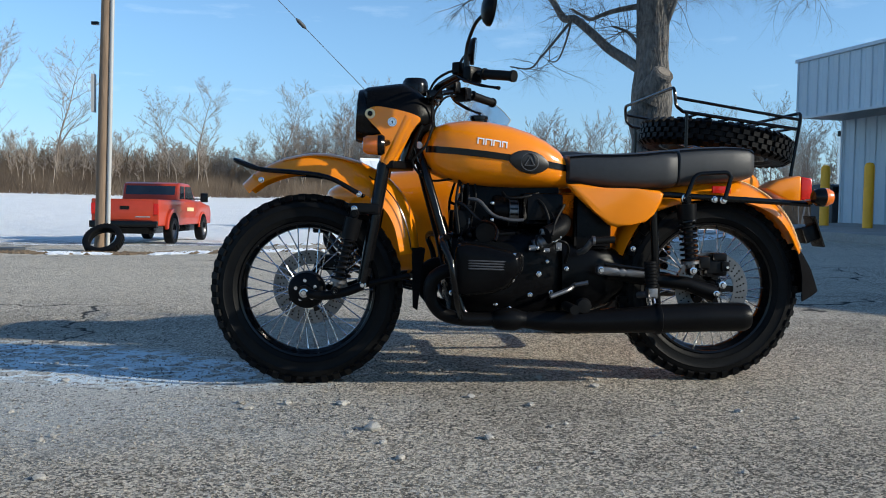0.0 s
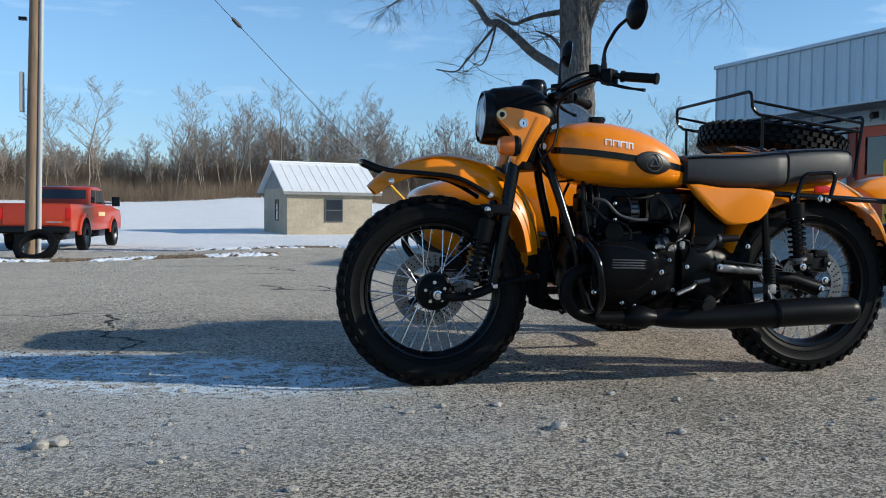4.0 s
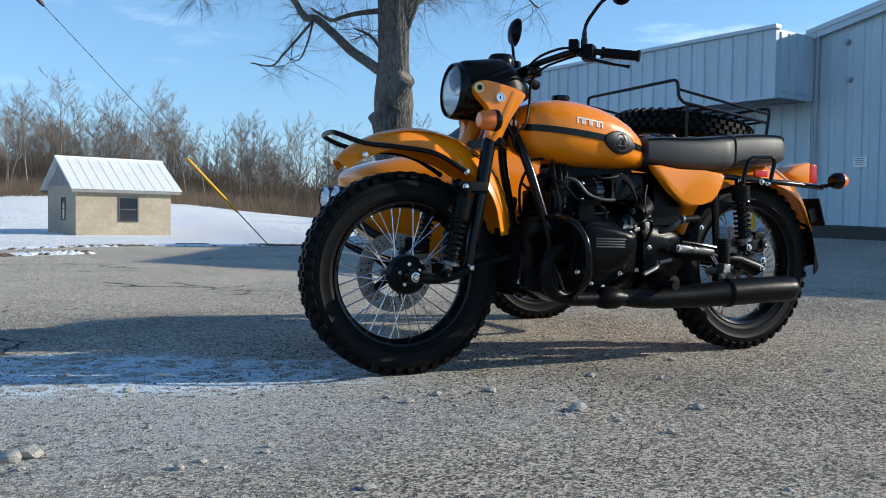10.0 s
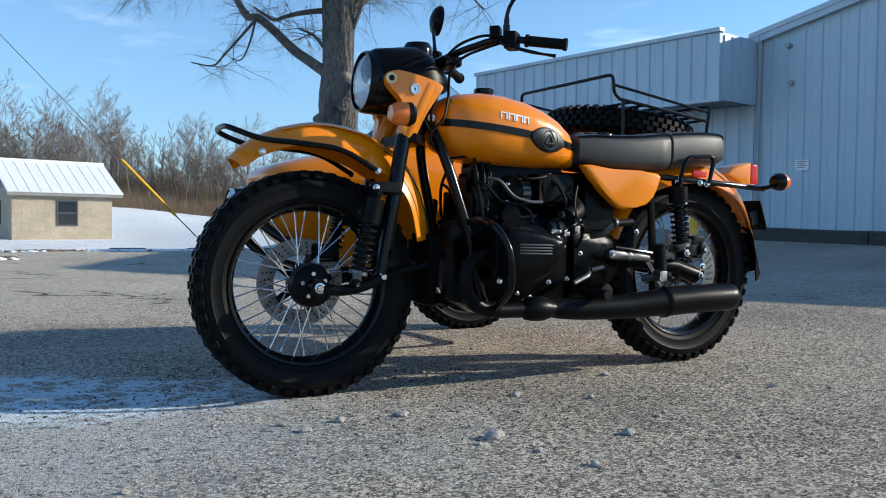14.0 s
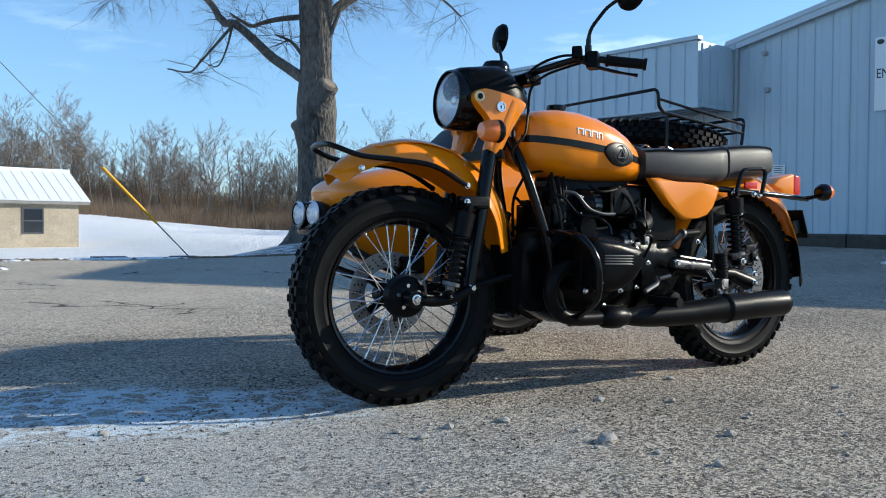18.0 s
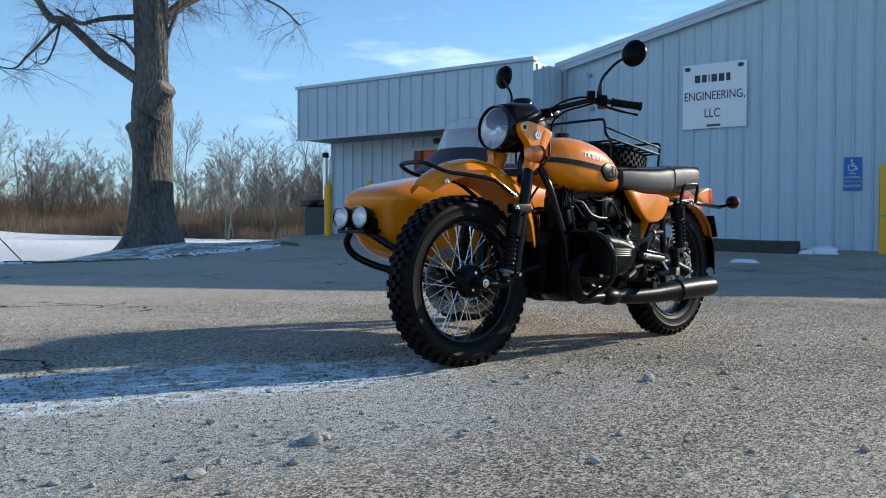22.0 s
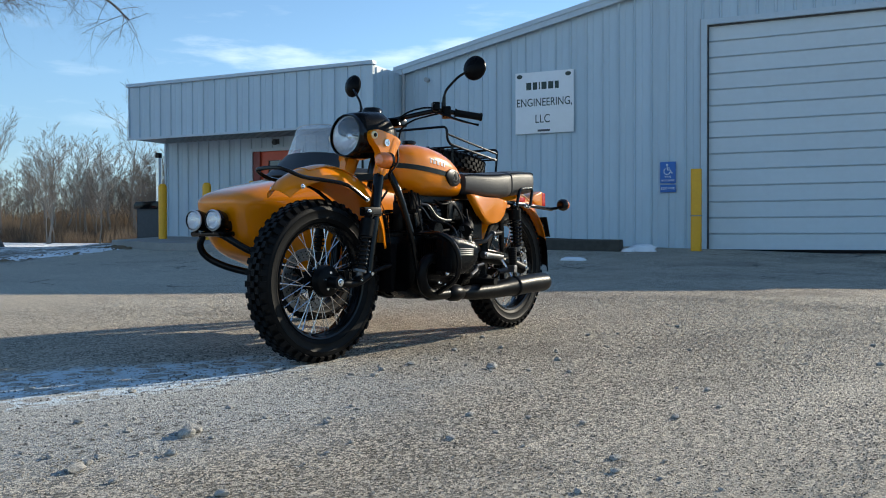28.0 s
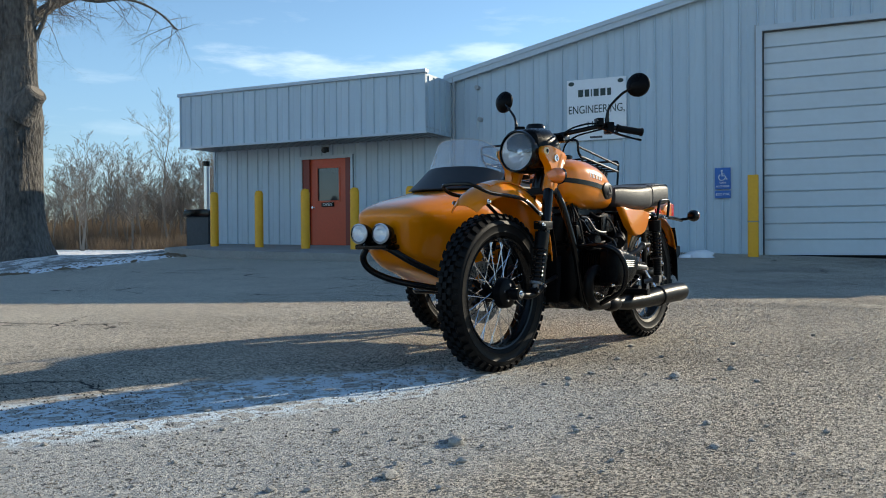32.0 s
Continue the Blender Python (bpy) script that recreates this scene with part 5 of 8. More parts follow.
def make_woods():
    rng = random.Random(11)
    kinds = [tree_lines(rng, 10.0) for _ in range(9)]
    vs, fs = [], []

    def cone(p, q, r0, r1):
        d = (q - p).normalized()
        a = d.cross(Vector((0.3, 1, 0.2))).normalized()
        b = d.cross(a)
        k = len(vs)
        for c, r in ((p, r0), (q, r1)):
            for j in range(3):
                t = 2.094 * j
                vs.append(tuple(c + (a * math.cos(t) + b * math.sin(t)) * r))
        for j in range(3):
            fs.append((k + j, k + (j + 1) % 3, k + 3 + (j + 1) % 3, k + 3 + j))
    spots = []
    for i in range(240):
        az = rng.uniform(-33, 40)
        r = rng.uniform(92, 128) - (14 * smooth01((az - 12) / 14))
        spots.append((az, r, rng.choice((5.5, 6, 6.5, 7, 7, 7.5, 8, 8.5, 9, 9.5)) * (0.60 + 0.27 * smooth01((az + 14) / 10)) * (1.0 - 0.28 * smooth01((az - 14) / 12))))
    spots += [(-26.5, 96, 13.5), (-22.9, 95, 13), (-14.8, 92, 10.5), (-9.8, 92, 10.5), (-6, 92, 9), (-3.5, 90, 9.5), (-1, 91, 9), (1.5, 90, 9.5), (4, 92, 9), (7, 92, 8.5), (-16.5, 95, 9), (10.5, 90, 9), (28.5, 62, 8.5), (33.5, 58, 8), (30.8, 70, 7.5), (32.0, 64, 6), (35, 62, 6.5), (36.5, 66, 7), (38, 60, 6), (29.5, 66, 6), (31.3, 60, 5.5), (34.2, 68, 6.5), (37.2, 58, 5), (27, 66, 6.5), (23.5, 72, 6.5), (24.5, 68, 6), (33, 72, 7), (40, 62, 6.5), (41, 66, 6), (25.5, 70, 7), (21, 80, 9), (18.5, 80, 9)]
    for i in range(45):
        spots.append((rng.uniform(23, 43), rng.uniform(56, 78), rng.uniform(4.0, 6.2)))
    # slim pole-like trees standing among the branching ones
    poles = []
    for k in range(8):
        segs, q, d = [], Vector((0, 0, -0.3)), Vector((rng.uniform(-0.08, 0.08), rng.uniform(-0.08, 0.08), 1)).normalized()
        for i in range(9):
            d = (d + Vector((rng.uniform(-1, 1), rng.uniform(-1, 1), 0)) * 0.09).normalized()
            e = q + d * 1.12
            segs.append((q, e, 0.105 * (1 - 0.095 * i), 0.105 * (1 - 0.095 * (i + 1))))
            q = e
            for _ in range(3 if i > 2 else 0):
                a = rng.uniform(0, 6.283)
                b = (Vector((math.cos(a), math.sin(a), 0)) * rng.uniform(0.5, 0.9) + Vector((0, 0, rng.uniform(0.6, 1.1)))).normalized()
                p, ln = q, rng.uniform(0.7, 1.9) * (1.1 - 0.07 * i)
                for j in range(3):
                    b = (b + Vector((rng.uniform(-1, 1), rng.uniform(-1, 1), rng.uniform(-0.4, 0.8))) * 0.3).normalized()
                    f = p + b * ln / 3
                    segs.append((p, f, 0.03 - 0.009 * j, 0.021 - 0.007 * j))
                    for _ in range(3):
                        w = (b + Vector((rng.uniform(-1, 1), rng.uniform(-1, 1), rng.uniform(-0.5, 0.8))) * 0.8).normalized()
                        segs.append((f, f + w * ln * rng.uniform(0.2, 0.45), 0.01, 0.005))
                    p = f
        poles.append(segs)
    slim = []
    for i in range(420):
        az = rng.uniform(-33, 42)
        near_end = smooth01((az - 13) / 12)
        slim.append((az, rng.uniform(88, 116) - 26 * near_end, rng.uniform(5.0, 9.0) * (0.62 + 0.38 * smooth01((az + 14) / 10)) * (1 - 0.35 * near_end), poles))
    for az, r, tall, family in [(*q, kinds) for q in spots] + slim:
        a = radians(az)
        x, y = r * math.sin(a), r * math.cos(a)
        z = height(x, y)
        s = tall / 10.0
        rot = Matrix.Rotation(rng.uniform(0, 6.28), 3, "Z") * 1.0
        o = Vector((x, y, z))
        for p, q, r0, r1 in rng.choice(family):
            cone(o + rot @ p * s, o + rot @ q * s, max(r0 * s, 0.00014 * r), max(r1 * s, 0.00008 * r))
    me = bpy.data.meshes.new("far_woods")
    me.from_pydata(vs, [], fs)
    me.materials.append(M_WOODS)
    tagged(new("far_woods", me), "line of bare grey-brown winter trees beyond the field", "woods", kind="stuff")
    vs, fs = [], []
    for i in range(105000):
        az = rng.uniform(-34, 42) if i < 70000 else rng.uniform(15, 44)
        row = rng.random()
        r = 86 + 34 * row - (26 * smooth01((az - 13) / 12))
        a = radians(az)
        x, y = r * math.sin(a), r * math.cos(a)
        z = height(x, y)
        h = (1.3 + 3.9 * row) * (1.0 if i < 70000 else 0.75) * (1 - 0.35 * smooth01((az - 16) / 8)) * rng.uniform(0.45, 1.1) * (1 + 0.35 * noise.noise((az * 0.6, row * 2, 0)))
        w = rng.uniform(0.015, 0.045) * (1.0 if i < 70000 else 0.6)
        lx, ly = rng.uniform(-0.5, 0.5) * h * (1.0 if i < 70000 else 0.7), rng.uniform(-0.3, 0.3)
        k = len(vs)
        vs += [(x - w, y, z - 0.1), (x + w, y, z - 0.1), (x + lx + w * 0.3, y + ly, z + h), (x + lx - w * 0.3, y + ly, z + h)]
        fs.append((k, k + 1, k + 2, k + 3))
    me = bpy.data.meshes.new("dry_brush")
    me.from_pydata(vs, [], fs)
    me.materials.append(M_BRUSH)
    tagged(new("dry_brush", me), "dense band of dry brown brush along the field", "brush", kind="stuff")


make_woods()

# ---- motorcycle: local x runs from front (-) to rear (+), y across, z up ----
BIKE = pose(0, 3.031, 0.0, 0, 0, 4.3)
STEER = Matrix.Translation((-0.1, 0, 0)) @ Matrix.Rotation(radians(-3.0), 4, "Z") @ Matrix.Translation((0.1, 0, 0))
FW, RW = Vector((-0.495, 0, 0.337)), Vector((1.0, 0, 0.357))


def super_y(z, zc, hy, hz, p):
    k = min(abs(z - zc) / hz, 1.0)
    return hy * (1 - k ** p) ** (1 / p)


def arch(path, widths, drops, n=11, thick=0.004, power=2.4):
    """A mudguard: an arched strip along a path in the x-z plane."""
    bm = B()
    P = curve([(x, 0, z) for x, z in path], 4)
    k = len(P)

    def pick(v, i):
        if isinstance(v, (int, float)):
            return v
        f = i / (k - 1) * (len(v) - 1)
        a = min(int(f), len(v) - 2)
        return v[a] + (v[a + 1] - v[a]) * (f - a)
    rows = []
    for i in range(k):
        d = (P[min(i + 1, k - 1)] - P[max(i - 1, 0)]).normalized()
        nrm = Vector((-d.z, 0, d.x))
        if nrm.z < 0 and abs(d.x) > 0.2:
            nrm = -nrm
        hy, dr = pick(widths, i), pick(drops, i)
        row = []
        for j in range(n):
            s = -1 + 2 * j / (n - 1)
            ss = math.copysign(abs(s) ** 0.8, s)
            row.append(bm.verts.new(P[i] + Vector((0, ss * hy, 0)) - nrm * dr * abs(ss) ** power))
        rows.append(row)
    for a, c in zip(rows, rows[1:]):
        for j in range(n - 1):
            bm.faces.new((a[j], a[j + 1], c[j + 1], c[j]))
    bmesh.ops.recalc_face_normals(bm, faces=bm.faces)
    bmesh.ops.solidify(bm, geom=bm.faces[:], thickness=thick)
    return bm


def make_wheel(parent, centre, name="wheel", hub_side=-1, disc=True, spokes=True, gear=False):
    w = part(name, B(), M_RUBBER, parent, "spoked wheel with knobbly tyre")
    w.matrix_basis = Matrix.Translation(centre)
    bm = B()
    prof = [(0.246, -0.036), (0.258, -0.047), (0.264, -0.049), (0.266, -0.0525), (0.269, -0.0515), (0.285, -0.056), (0.296, -0.0565), (0.299, -0.059), (0.302, -0.0565), (0.31, -0.056), (0.323, -0.048), (0.330, -0.028), (0.332, 0), (0.330, 0.028), (0.323, 0.048), (0.31, 0.056), (0.302, 0.0565), (0.299, 0.059), (0.296, 0.0565), (0.285, 0.056), (0.269, 0.0515), (0.266, 0.0525), (0.264, 0.049), (0.258, 0.047), (0.246, 0.036)]
    lathe(bm, prof, 72, "y")
    part("tyre", bm, M_RUBBER, w, sharp=50)
    bm = B()
    n = 46
    for k in range(n):
        a = 2 * math.pi * k / n
        for off, y0, y1, r0, r1, hw in ((0, -0.010, 0.010, 0.328, 0.346, 0.0145), (0.5, -0.033, -0.0135, 0.326, 0.345, 0.0145), (0.5, 0.0135, 0.033, 0.326, 0.345, 0.0145)):
            box(bm, r0, r1, y0, y1, -hw, hw, 0, Matrix.Rotation(a + off * 2 * math.pi / n, 4, "Y"))
        for s in (-1, 1):
            m = Matrix.Rotation(a, 4, "Y") @ Matrix.Translation((0.327, s * 0.044, 0)) @ Matrix.Rotation(s * radians(-36), 4, "Z")
            box(bm, -0.012, 0.0165, -0.0105, 0.0115, -0.0115, 0.0115, 0, m)
    tagged(part("tread", bm, M_RUBBER, w, "square tread blocks", smooth=False), kind="stuff")
    bm = B()
    lathe(bm, [(0.250, -0.038), (0.246, -0.043), (0.238, -0.040), (0.233, -0.026), (0.226, -0.018), (0.222, 0), (0.226, 0.018), (0.233, 0.026), (0.238, 0.040), (0.246, 0.043), (0.250, 0.038)], 72, "y")
    part("rim", bm, M_BLACK, w, "black rim")
    bm = B()
    lathe(bm, [(0.0, -0.045), (0.03, -0.045), (0.042, -0.035), (0.045, -0.03), (0.025, -0.018), (0.025, 0.018), (0.045, 0.03), (0.048, 0.045), (0.0, 0.045)], 32, "y")
    part("hub", bm, M_ENGINE, w)
    if hub_side:
        bm = B()
        h = hub_side
        lathe(bm, [(0.0, h * 0.098), (0.018, h * 0.098), (0.022, h * 0.088), (0.054, h * 0.084), (0.064, h * 0.076), (0.069, h * 0.045), (0.0, h * 0.045)], 32, "y")
        cover = part("hub_cover", bm, M_MATT, w)
        for k in range(5):
            a = 2 * math.pi * k / 5 + 0.4
            bm = B()
            lathe(bm, [(0, h * 0.091), (0.0065, h * 0.091), (0.0075, h * 0.086), (0.0075, h * 0.082)], 8, "y", (0.036 * math.cos(a), 0, 0.036 * math.sin(a)))
            part("bolt", bm, M_STEEL, cover)
    if spokes:
        first = None
        for k in range(36):
            a = 2 * math.pi * k / 36
            s = 1 if k % 2 else -1
            lead = radians(34) * (1 if (k // 2) % 2 else -1)
            if k < 4:
                bm = B()
                p = Vector((0.044 * math.cos(lead), s * 0.034, 0.044 * math.sin(lead)))
                q = Vector((0.224, s * 0.008, 0))
                tube(bm, [p, q], 0.0023, 5)
                tube(bm, [q - (q - p).normalized() * 0.018, q], 0.0036, 6)
                o = part("spoke", bm, M_STEEL, w)
                first = (first or []) + [o]
                o.matrix_basis = Matrix.Rotation(a, 4, "Y")
            else:
                share(first[k % 4], Matrix.Rotation(a, 4, "Y"), w)
    if disc:
        s = -hub_side if hub_side else -1
        bm = B()
        lathe(bm, [(0.085, s * 0.060), (0.138, s * 0.060), (0.138, s * 0.065), (0.085, s * 0.065), (0.085, s * 0.060)], 56, "y")
        d = part("brake_disc", bm, M_DISC, w, "drilled steel brake disc")
        bm = B()
        for k in range(30):
            a = 2 * math.pi * k / 30
            for r in (0.100, 0.112, 0.124):
                aa = a + r * 3
                lathe(bm, [(0.0, s * 0.0656), (0.0036, s * 0.0656), (0.0036, s * 0.0594), (0.0, s * 0.0594)], 6, "y", (r * math.cos(aa), 0, r * math.sin(aa)))
        tagged(part("drill_holes", bm, M_BLACK, d, smooth=False), kind="stuff")
        bm = B()
        for k in range(5):
            a = 2 * math.pi * k / 5
            box(bm, 0.035, 0.092, s * 0.052, s * 0.061, -0.012, 0.012, 0, Matrix.Rotation(a, 4, "Y"))
        part("disc_carrier", bm, M_BLACK, w)
    return w


def coil(bm, p, q, r, wire, turns, n=12):
    p, q = Vector(p), Vector(q)
    d = (q - p)
    ax = d.normalized()
    a = ax.cross(Vector((0, 1, 0))).normalized()
    b = ax.cross(a)
    pts = [p + d * (i / (turns * n)) + (a * math.cos(2 * math.pi * i / n) + b * math.sin(2 * math.pi * i / n)) * r for i in range(turns * n + 1)]
    return tube(bm, pts, wire, 6)


def make_shock(parent, top, bot, r=0.028, cover=0.35):
    top, bot = Vector(top), Vector(bot)
    s = part("shock_absorber", B(), M_BLACK, parent, "black coil-over shock absorber")
    d = bot - top
    bm = B()
    tube(bm, [top, top + d * 0.06, top + d * 0.061, top + d * cover], [r * 0.55, r * 0.55, r * 1.15, r * 1.1], 16)
    part("shroud", bm, M_MATT, s)
    bm = B()
    coil(bm, top + d * cover, top + d * 0.88, r * 0.95, r * 0.17, 8)
    part("spring", bm, M_BLACK, s)
    bm = B()
    tube(bm, [top + d * cover, top + d * 0.86], r * 0.55, 12)
    part("damper", bm, M_MATT, s)
    bm = B()
    tube(bm, [top + d * 0.86, top + d * 0.90, top + d * 0.901, top + d * 0.97], [r * 1.05, r * 1.05, r * 0.6, r * 0.5], 14)
    part("spring_seat", bm, M_ALU, s)
    for c in (top, bot):
        bm = B()
        lathe(bm, [(0, -0.018), (0.013, -0.018), (0.016, -0.012), (0.016, 0.012), (0.013, 0.018), (0, 0.018)], 14, "y", c)
        lathe(bm, [(0, -0.026), (0.008, -0.026), (0.008, -0.016)], 8, "y", c)
        part("eye", bm, M_MATT, s)
    return s


def bolt(parent, x, y, z, r=0.008, side=-1, name="bolt"):
    bm = B()
    lathe(bm, [(0, side * 0.008), (r * 0.8, side * 0.008), (r, side * 0.005), (r, 0), (r * 1.5, -side * 0.001), (r * 1.5, -side * 0.003)], 10, "y", (x, y, z))
    return part(name, bm, M_STEEL, parent)


def make_front(b):
    make_wheel(b, FW, "front_wheel", -1, True)
    # mudguard with rail
    path = [(-0.735, 0.715), (-0.68, 0.765), (-0.59, 0.808), (-0.49, 0.828), (-0.40, 0.824), (-0.30, 0.800), (-0.21, 0.750), (-0.145, 0.68), (-0.107, 0.592), (-0.09, 0.478)]
    bm = arch(path, [0.07, 0.085, 0.092, 0.095, 0.095, 0.095, 0.092, 0.09], [0.045, 0.055, 0.065, 0.08, 0.095, 0.10, 0.09, 0.08, 0.07], n=15)
    f = part("front_mudguard", bm, M_ORANGE, b, "orange steel front mudguard")
    path2 = [(x * 0.985 - 0.006, z + 0.0035) for x, z in path[2:6]]
    bm = arch(path2, 0.05, 0.012, n=7, thick=0.003)
    part("stiffening_panel", bm, M_ORANGE, f)
    for s in (-1, 1):
        bm = B()
        tube(bm, curve([(-0.275, s * 0.0885, 0.748), (-0.215, s * 0.0885, 0.706), (-0.165, s * 0.088, 0.64), (-0.135, s * 0.087, 0.563), (-0.12, s * 0.086, 0.487)], 5), 0.0022, 5)
        part("pinstripe", bm, M_BLACK, f)
    rail = [(-0.305, -0.116, 0.683), (-0.42, -0.112, 0.742), (-0.55, -0.105, 0.758), (-0.66, -0.10, 0.766), (-0.735, -0.085, 0.79), (-0.755, -0.05, 0.80)]
    bm = B()
    tube(bm, curve(rail + [(x, -y, z) for x, y, z in rail[::-1]], 4), 0.0085, 8)
    part("mudguard_rail", bm, M_BLACK, b, "black tubular rail round the mudguard")
    for s in (-1, 1):
        bolt(b, -0.655, s * 0.094, 0.728, 0.007, s)
        bolt(b, -0.308, s * 0.122, 0.684, 0.007, s)
        # leading-link fork
        bm = B()
        tube(bm, [(-0.212, s * 0.106, 0.805), (-0.222, s * 0.108, 0.785), (-0.291, s * 0.108, 0.36)], [0.023, 0.024, 0.021], 14)
        part("fork_leg", bm, M_BLACK, b, "black fork leg")
        bm = B()
        tube(bm, [(-0.138, s * 0.099, 0.957), (-0.21, s * 0.103, 0.80), (-0.216, s * 0.104, 0.788)], [0.034, 0.031, 0.027], 18)
        part("fork_cover", bm, M_ORANGE, b, "orange fork cover")
        bm = B()
        tube(bm, curve([(-0.495, s * 0.13, 0.333), (-0.43, s * 0.135, 0.325), (-0.36, s * 0.13, 0.335), (-0.29, s * 0.115, 0.36)], 5), [0.017] * 16, 10)
        tube(bm, [(-0.291, s * 0.098, 0.36), (-0.20, s * 0.098, 0.382), (-0.125, s * 0.085, 0.395)], 0.011, 8)
        lathe(bm, [(0, s * 0.10), (0.026, s * 0.10), (0.026, s * 0.142), (0, s * 0.142)], 16, "y", (-0.495, 0, 0.333))
        part("leading_link", bm, M_MATT, b)
        for x, z, y, r in ((-0.495, 0.333, 0.146, 0.011), (-0.291, 0.362, 0.128, 0.009), (-0.385, 0.342, 0.158, 0.007), (-0.322, 0.632, 0.147, 0.0075)):
            bolt(b, x, s * y, z, r, s)
        make_shock(b, (-0.320, s * 0.14, 0.615), (-0.384, s * 0.14, 0.345), 0.027, 0.33)
        bm = B()
        box(bm, -0.345, -0.235, s * 0.125 - 0.016, s * 0.125 + 0.018, 0.612, 0.652, 0.008)
        part("shock_bracket", bm, M_MATT, b)
    bm = B()
    tube(bm, [(-0.125, -0.085, 0.395), (-0.125, 0.085, 0.395)], 0.012, 8)
    part("link_brace", bm, M_BLACK, b)
    bm = B()
    prism(bm, [(-0.118, 0.495), (-0.07, 0.49), (-0.085, 0.36), (-0.095, 0.27), (-0.112, 0.28)], "y", -0.085, 0.085, 0.008)
    part("mud_flap", bm, M_FLAP, b, "black rubber flap under the mudguard")
    # brake caliper
    bm = B()
    box(bm, -0.46, -0.37, 0.045, 0.085, 0.40, 0.46, 0.012)
    part("brake_caliper", bm, M_MATT, b)
    # headlamp
    h = part("headlamp", B(), M_BLACK, b, "round chrome-lit headlamp in black bucket")
    h.matrix_basis = Matrix.Translation((-0.288, 0, 0.968)) @ Matrix.Rotation(radians(3), 4, "Y")
    bm = B()
    lathe(bm, [(0.088, -0.03), (0.094, -0.018), (0.098, -0.012), (0.099, 0.03), (0.098, 0.075), (0.085, 0.12), (0.05, 0.15), (0.0, 0.16)], 36, "x")
    part("bucket", bm, M_BLACK, h)
    bm = B()
    lathe(bm, [(0.0885, -0.034), (0.093, -0.034), (0.097, -0.024), (0.0985, -0.008), (0.0985, -0.004), (0.0875, -0.029)], 40, "x")
    part("bezel", bm, M_BLACK, h)
    bm = B()
    lathe(bm, [(0.086, -0.022), (0.080, -0.010), (0.068, 0.008), (0.052, 0.024), (0.034, 0.036), (0.016, 0.043), (0.0, 0.044)], 22, "x")
    facet = random.Random(8)
    for v in bm.verts:
        if 0.02 < math.hypot(v.co.y, v.co.z) < 0.083:
            v.co.x += facet.uniform(-0.0035, 0.0035)
    part("reflector", bm, M_CHROME, h, smooth=False)
    bm = B()
    lathe(bm, [(0.016, -0.006), (0.018, 0.0), (0.014, 0.036)], 16, "x")
    lathe(bm, [(0.0, -0.012), (0.013, -0.008), (0.016, -0.006)], 16, "x")
    part("bulb_shield", bm, M_STEEL, h)
    bm = B()
    lathe(bm, [(0.0, -0.048), (0.04, -0.044), (0.07, -0.036), (0.087, -0.024), (0.087, -0.021), (0.07, -0.032), (0.04, -0.040), (0.0, -0.044)], 36, "x")
    part("lens", bm, M_GLASS, h).visible_shadow = False
    # cowl over the headlamp
    bm = B()
    rings = []
    for x, z0, z1, hy in ((-0.300, 1.02, 1.064, 0.064), (-0.285, 0.99, 1.072, 0.098), (-0.24, 0.975, 1.078, 0.109), (-0.19, 0.968, 1.085, 0.112), (-0.155, 0.96, 1.089, 0.112), (-0.12, 0.952, 1.074, 0.110), (-0.075, 0.95, 1.04, 0.09), (-0.045, 0.965, 1.01, 0.06)):
        ring = []
        for j in range(17):
            t = math.pi * j / 16
            ring.append((x, -hy * math.copysign(abs(math.cos(t)) ** 0.7, math.cos(t)), z0 + (z1 - z0) * math.sin(t) ** 0.75))
        ring += [(x, hy * 0.9, z0 - 0.012), (x, -hy * 0.9, z0 - 0.012)]
        rings.append(ring)
    loft(bm, rings)
    part("headlamp_cowl", bm, M_PLASTIC, b, "black cowl over the headlamp")
    bm = B()
    lathe(bm, [(0.0, 0.030), (0.038, 0.028), (0.046, 0.016), (0.048, 0.0), (0.048, -0.03)], 24, "z", (-0.115, 0.03, 1.085))
    part("speedometer", bm, M_BLACK, b)
    for s in (-1, 1):
        bm = B()
        prism(bm, [(x, z) for x, _, z in curve([(-0.285, 0, 0.972), (-0.272, 0, 0.988), (-0.24, 0, 0.992), (-0.178, 0, 0.982), (-0.115, 0, 0.966), (-0.094, 0, 0.95), (-0.112, 0, 0.925), (-0.15, 0, 0.868), (-0.185, 0, 0.805), (-0.198, 0, 0.795), (-0.225, 0, 0.795), (-0.234, 0, 0.805), (-0.226, 0, 0.85), (-0.226, 0, 0.882), (-0.242, 0, 0.91), (-0.268, 0, 0.935), (-0.283, 0, 0.953)], 3)], "y", s * 0.092, s * 0.130, 0.006)
        part("headlamp_ear", bm, M_ORANGE, b, "orange headlamp bracket")
        bm = B()
        lathe(bm, [(0.0, s * 0.004), (0.0095, s * 0.004), (0.0095, s * 0.006), (0.014, s * 0.0065), (0.017, s * 0.005), (0.018, 0.0)], 22, "y", (-0.272, s * 0.130, 0.966))
        w = part("bolt_washer", bm, M_CREAM, b, "pale ring washer")
        bm = B()
        lathe(bm, [(0.0, s * 0.011), (0.006, s * 0.0105), (0.009, s * 0.008), (0.0092, s * 0.003)], 14, "y", (-0.272, s * 0.130, 0.966))
        part("bracket_bolt", bm, M_BLACK, w)
        bm = B()
        lathe(bm, [(0.0, s * 0.004), (0.011, s * 0.004), (0.0125, s * 0.007), (0.016, s * 0.007), (0.0175, 0.0)], 24, "y", (-0.194, s * 0.130, 0.938))
        w = part("ignition_lock" if s < 0 else "ear_cap", bm, M_STEEL, b)
        bm = B()
